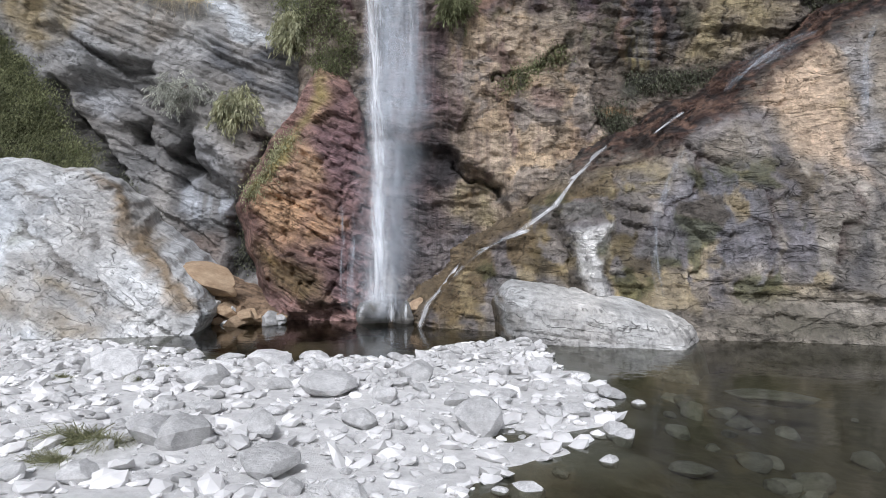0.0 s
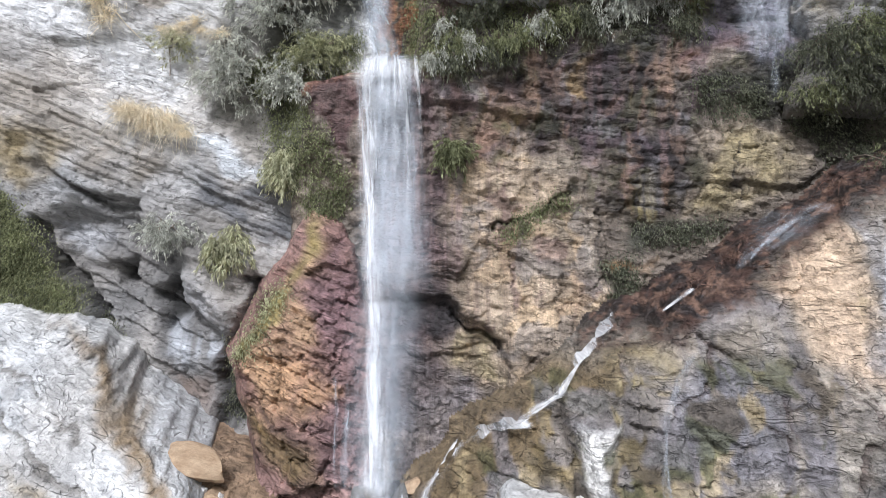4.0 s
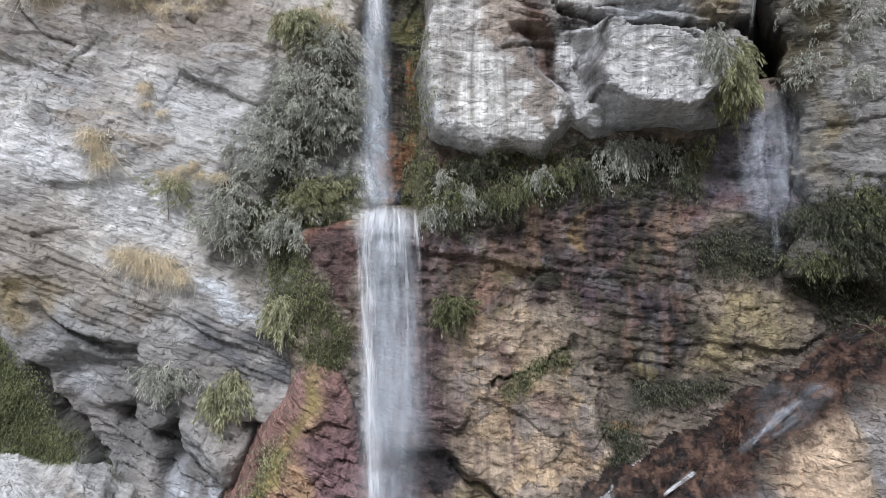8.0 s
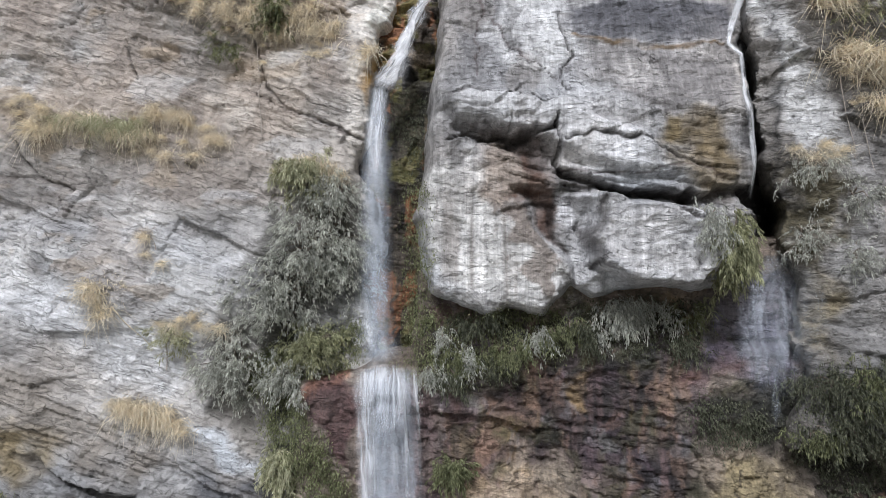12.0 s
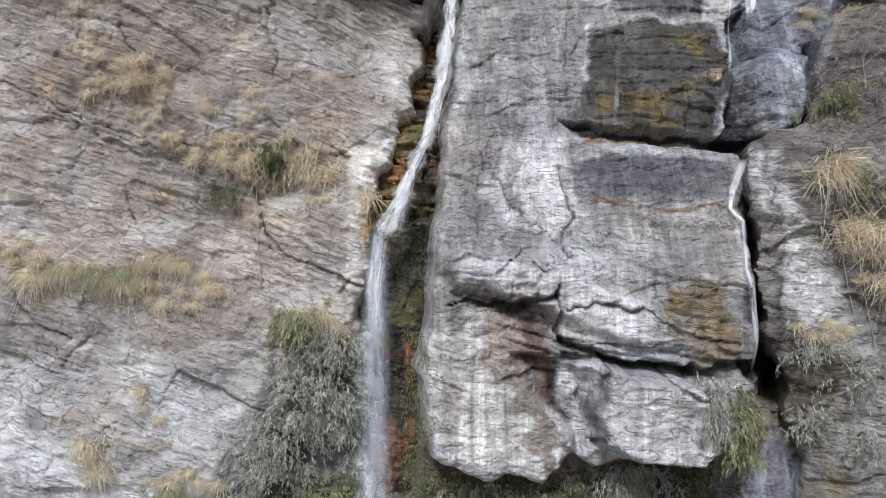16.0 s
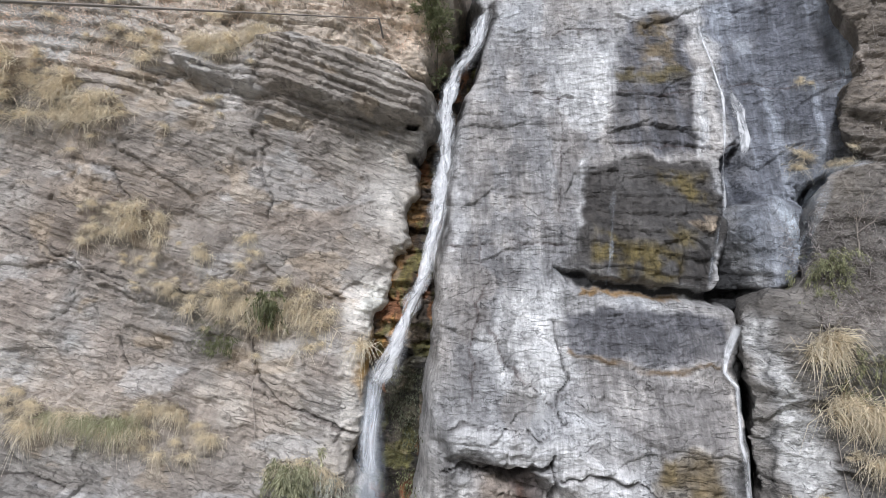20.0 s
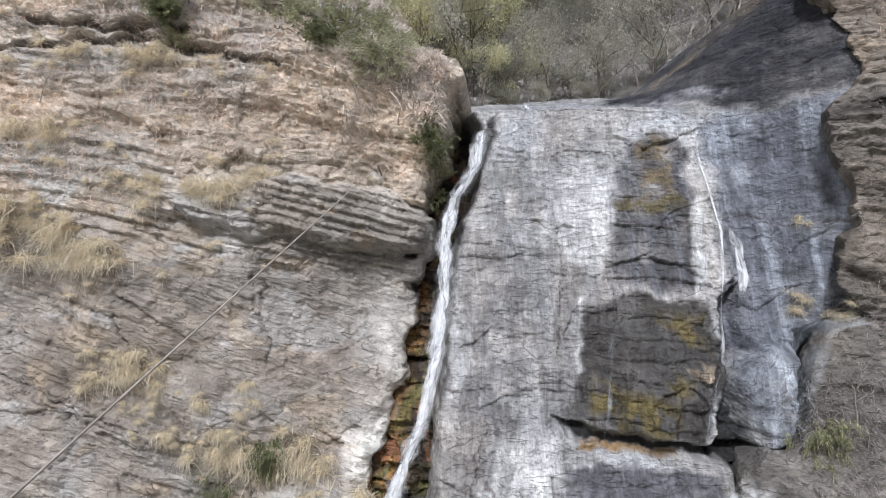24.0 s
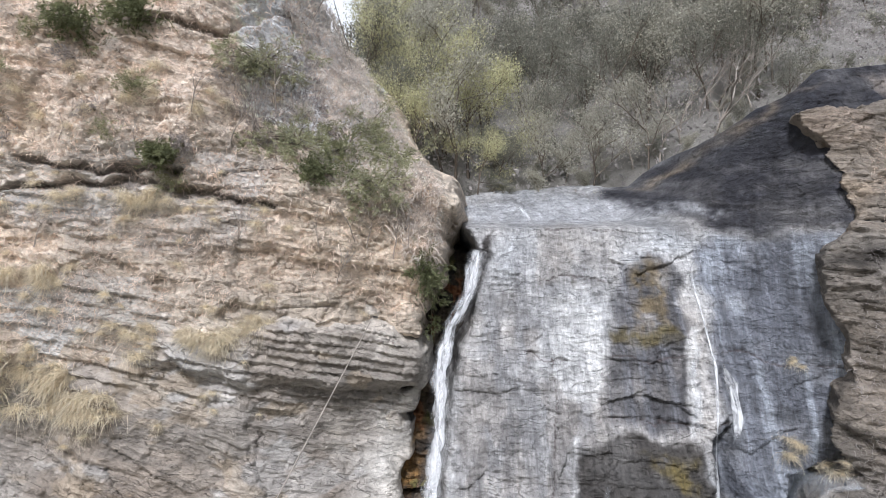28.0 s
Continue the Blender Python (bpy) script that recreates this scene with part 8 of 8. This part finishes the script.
base = np.stack([pick[:, 0], pick[:, 1], hz + 0.4], -1) + np.random.normal(size=(n, 3)) * np.array([0.8, 0.8, 0.7])
me = leaf_mesh("far_woods", base, np.random.normal(size=(n, 3)), np.random.uniform(0.14, 0.4, n), np.random.uniform(0.03, 0.08, n), 0.2)
# pale low-contrast greys put the distance haze into the colour
me.materials.append(plant_material("far_wood", (0.4, 0.375, 0.36), (0.52, 0.485, 0.465)))
tagged(new("far_woods", me), "distant leafless grey woods on the hillside", "woods", kind="stuff")

# ---- cable from the outcrop down the valley ----
cable = thing("cable", "thin grey steel cable anchored on the outcrop", "cable")
a, b = Vector((-1.65, 19.45, 28.16)), Vector((-12.49, -56.85, 0.3))
sag = [(a.lerp(b, t), 0.015) for t in (0, 0.25, 0.5, 0.75, 1)]
part("wire", tubes("wire", [sag], 6), PALE_BARK, cable)
k = Mat("anchor_steel")
k.b.inputs["Base Color"].default_value, k.b.inputs["Metallic"].default_value, k.b.inputs["Roughness"].default_value = (0.2, 0.19, 0.18, 1), 0.8, 0.5
part("anchor", tubes("anchor", [[(a + Vector((0.02, 1.3, -0.1)), 0.03), (a, 0.03)]], 6), k.m, cable, "rusty steel anchor pin")

# green grass by the water
bar_tufts = [tuft_mesh(340 + i, 260) for i in range(2)]
for me in bar_tufts:
    me.materials.append(OLIVE_LEAF)
for x, y, s in ((-2.78, 5.15, 0.6), (-2.66, 5.08, 0.6), (-2.59, 5.12, 0.5), (-2.72, 4.63, 0.4), (-3.52, 8.59, 0.4), (-3.47, 7.53, 0.25), (-4.26, 7.53, 0.25)):
    ob = new("grass_tuft", random.choice(bar_tufts))
    ob.matrix_basis = Matrix.LocRotScale((x, y, ground_z(x, y)), Euler((-0.8, 0, random.gauss(0, 0.4))), (s, s, s * 0.8))
    tagged(ob, "low green grass tuft on the gravel", "grass tuft", "bar grass tufts")

# matted roots and debris along the stream ledge
random.seed(33), np.random.seed(33)
ROOT = plant_material("root_mat", (0.018, 0.012, 0.01), (0.2, 0.115, 0.085), 0.5, False)
p = spread([(2.61, 4.02), (3.60, 4.88), (4.82, 5.71), (6.65, 6.91), (8.96, 7.68), (8.75, 6.97), (7.42, 5.96), (6.06, 5.15), (4.83, 4.55), (3.91, 3.97)], 5000)
ys = np.array([face(x, z, buttress) for x, z in p])
base = np.stack([p[:, 0], ys - 0.02, p[:, 1]], -1)
way = np.random.normal(size=(5000, 3)) * 0.8 + np.array([-0.5, -0.35, -0.4])
me = blade_mesh("root_mat", base, way, np.random.uniform(0.08, 0.3, 5000), np.random.uniform(0.003, 0.007, 5000), 0.5)
me.materials.append(ROOT)
tagged(new("root_mat", me), "dark red-brown matted roots and debris on the ledge", "debris", kind="stuff")

# ---- small things on the cliff ----
random.seed(41), np.random.seed(41)


def strand(name, label, category, points, thick, material=PALE_BARK):
    """A thin stalk, vine or root hanging over the rock."""
    pts = [Vector((x, face(x, z) - 0.08, z)) for x, z in points]
    ob = thing(name, label, category, pts[0])
    line = []
    for a, b in zip(pts, pts[1:]):
        for i in range(4):
            p = a.lerp(b, i / 4)
            line.append((p - pts[0] + Vector((random.gauss(0, 0.015), 0, random.gauss(0, 0.015))), thick * (1 - 0.5 * len(line) / (4 * len(pts)))))
    line.append((pts[-1] - pts[0], thick * 0.4))
    part("stalk", tubes("stalk", [line], 5), material, ob)
    return ob


strand("dead_stalk", "long dry stalk leaning on the pale rock", "stalk", [(-8.98, 12.26), (-8.42, 11.56), (-7.70, 10.79)], 0.018, STRAW)
for pts in ([(-5.10, 17.91), (-4.95, 16.33)], [(-5.51, 18.54), (-5.34, 18.06), (-5.10, 17.75)], [(-5.22, 19.34), (-5.06, 18.22)]):
    strand("vine", "dry hanging vine on the cliff", "vine", pts, 0.014)
for pts in ([(9.36, 17.50), (9.45, 16.27), (9.50, 15.46)], [(9.74, 17.49), (9.76, 16.00), (9.87, 15.19)], [(10.05, 17.35), (10.08, 16.14)], [(10.30, 17.35), (10.35, 15.87)]):
    strand("root", "thin dry root hanging below a grass tuft", "root", pts, 0.012)
for px, pz, s in ((-7.31, 10.26, 0.22), (-7.64, 13.43, 0.15), (10.31, 21.55, 0.35), (12.08, 24.79, 0.3), (-3.50, 20.16, 0.22), (-2.88, 29.12, 0.25), (-2.39, 30.45, 0.3), (-0.73, 30.30, 0.3), (-3.38, 30.28, 0.25), (-7.25, 34.27, 0.3), (-11.04, 33.34, 0.3)):
    meshes, lab = random.choice(LEAFLESS)
    plant_tree(meshes, "small dead grey shrub on the rock", px, face(px, pz) - 0.1, pz, s, "shrub", "bare shrubs")
me = stone_mesh("sunken_slab", 291, 3, 0.35)
me.materials.append(STONE)
ob = new("sunken_slab", me)
ob.matrix_basis = Matrix.LocRotScale((4.05, 8.09, -0.16), Euler((0, 0.05, -0.25)), (0.62, 0.16, 0.3))
tagged(ob, "pale flat stone lying under the pool water", "stone")

k = Mat("white_sky")
glow = k.node("Emission")
glow.inputs["Color"].default_value, glow.inputs["Strength"].default_value = (0.95, 0.97, 1.0, 1), 1.1
k.to(glow.outputs[0], k.out.inputs["Surface"])
me = sheet_mesh("sky_backdrop", [(-260, 420, 60), (260, 420, 60), (260, 420, 330), (-260, 420, 330)], [(0, 1, 2, 3)])
me.materials.append(k.m)
tagged(new("sky_backdrop", me), "white overcast sky behind the hills", "sky", kind="structure")
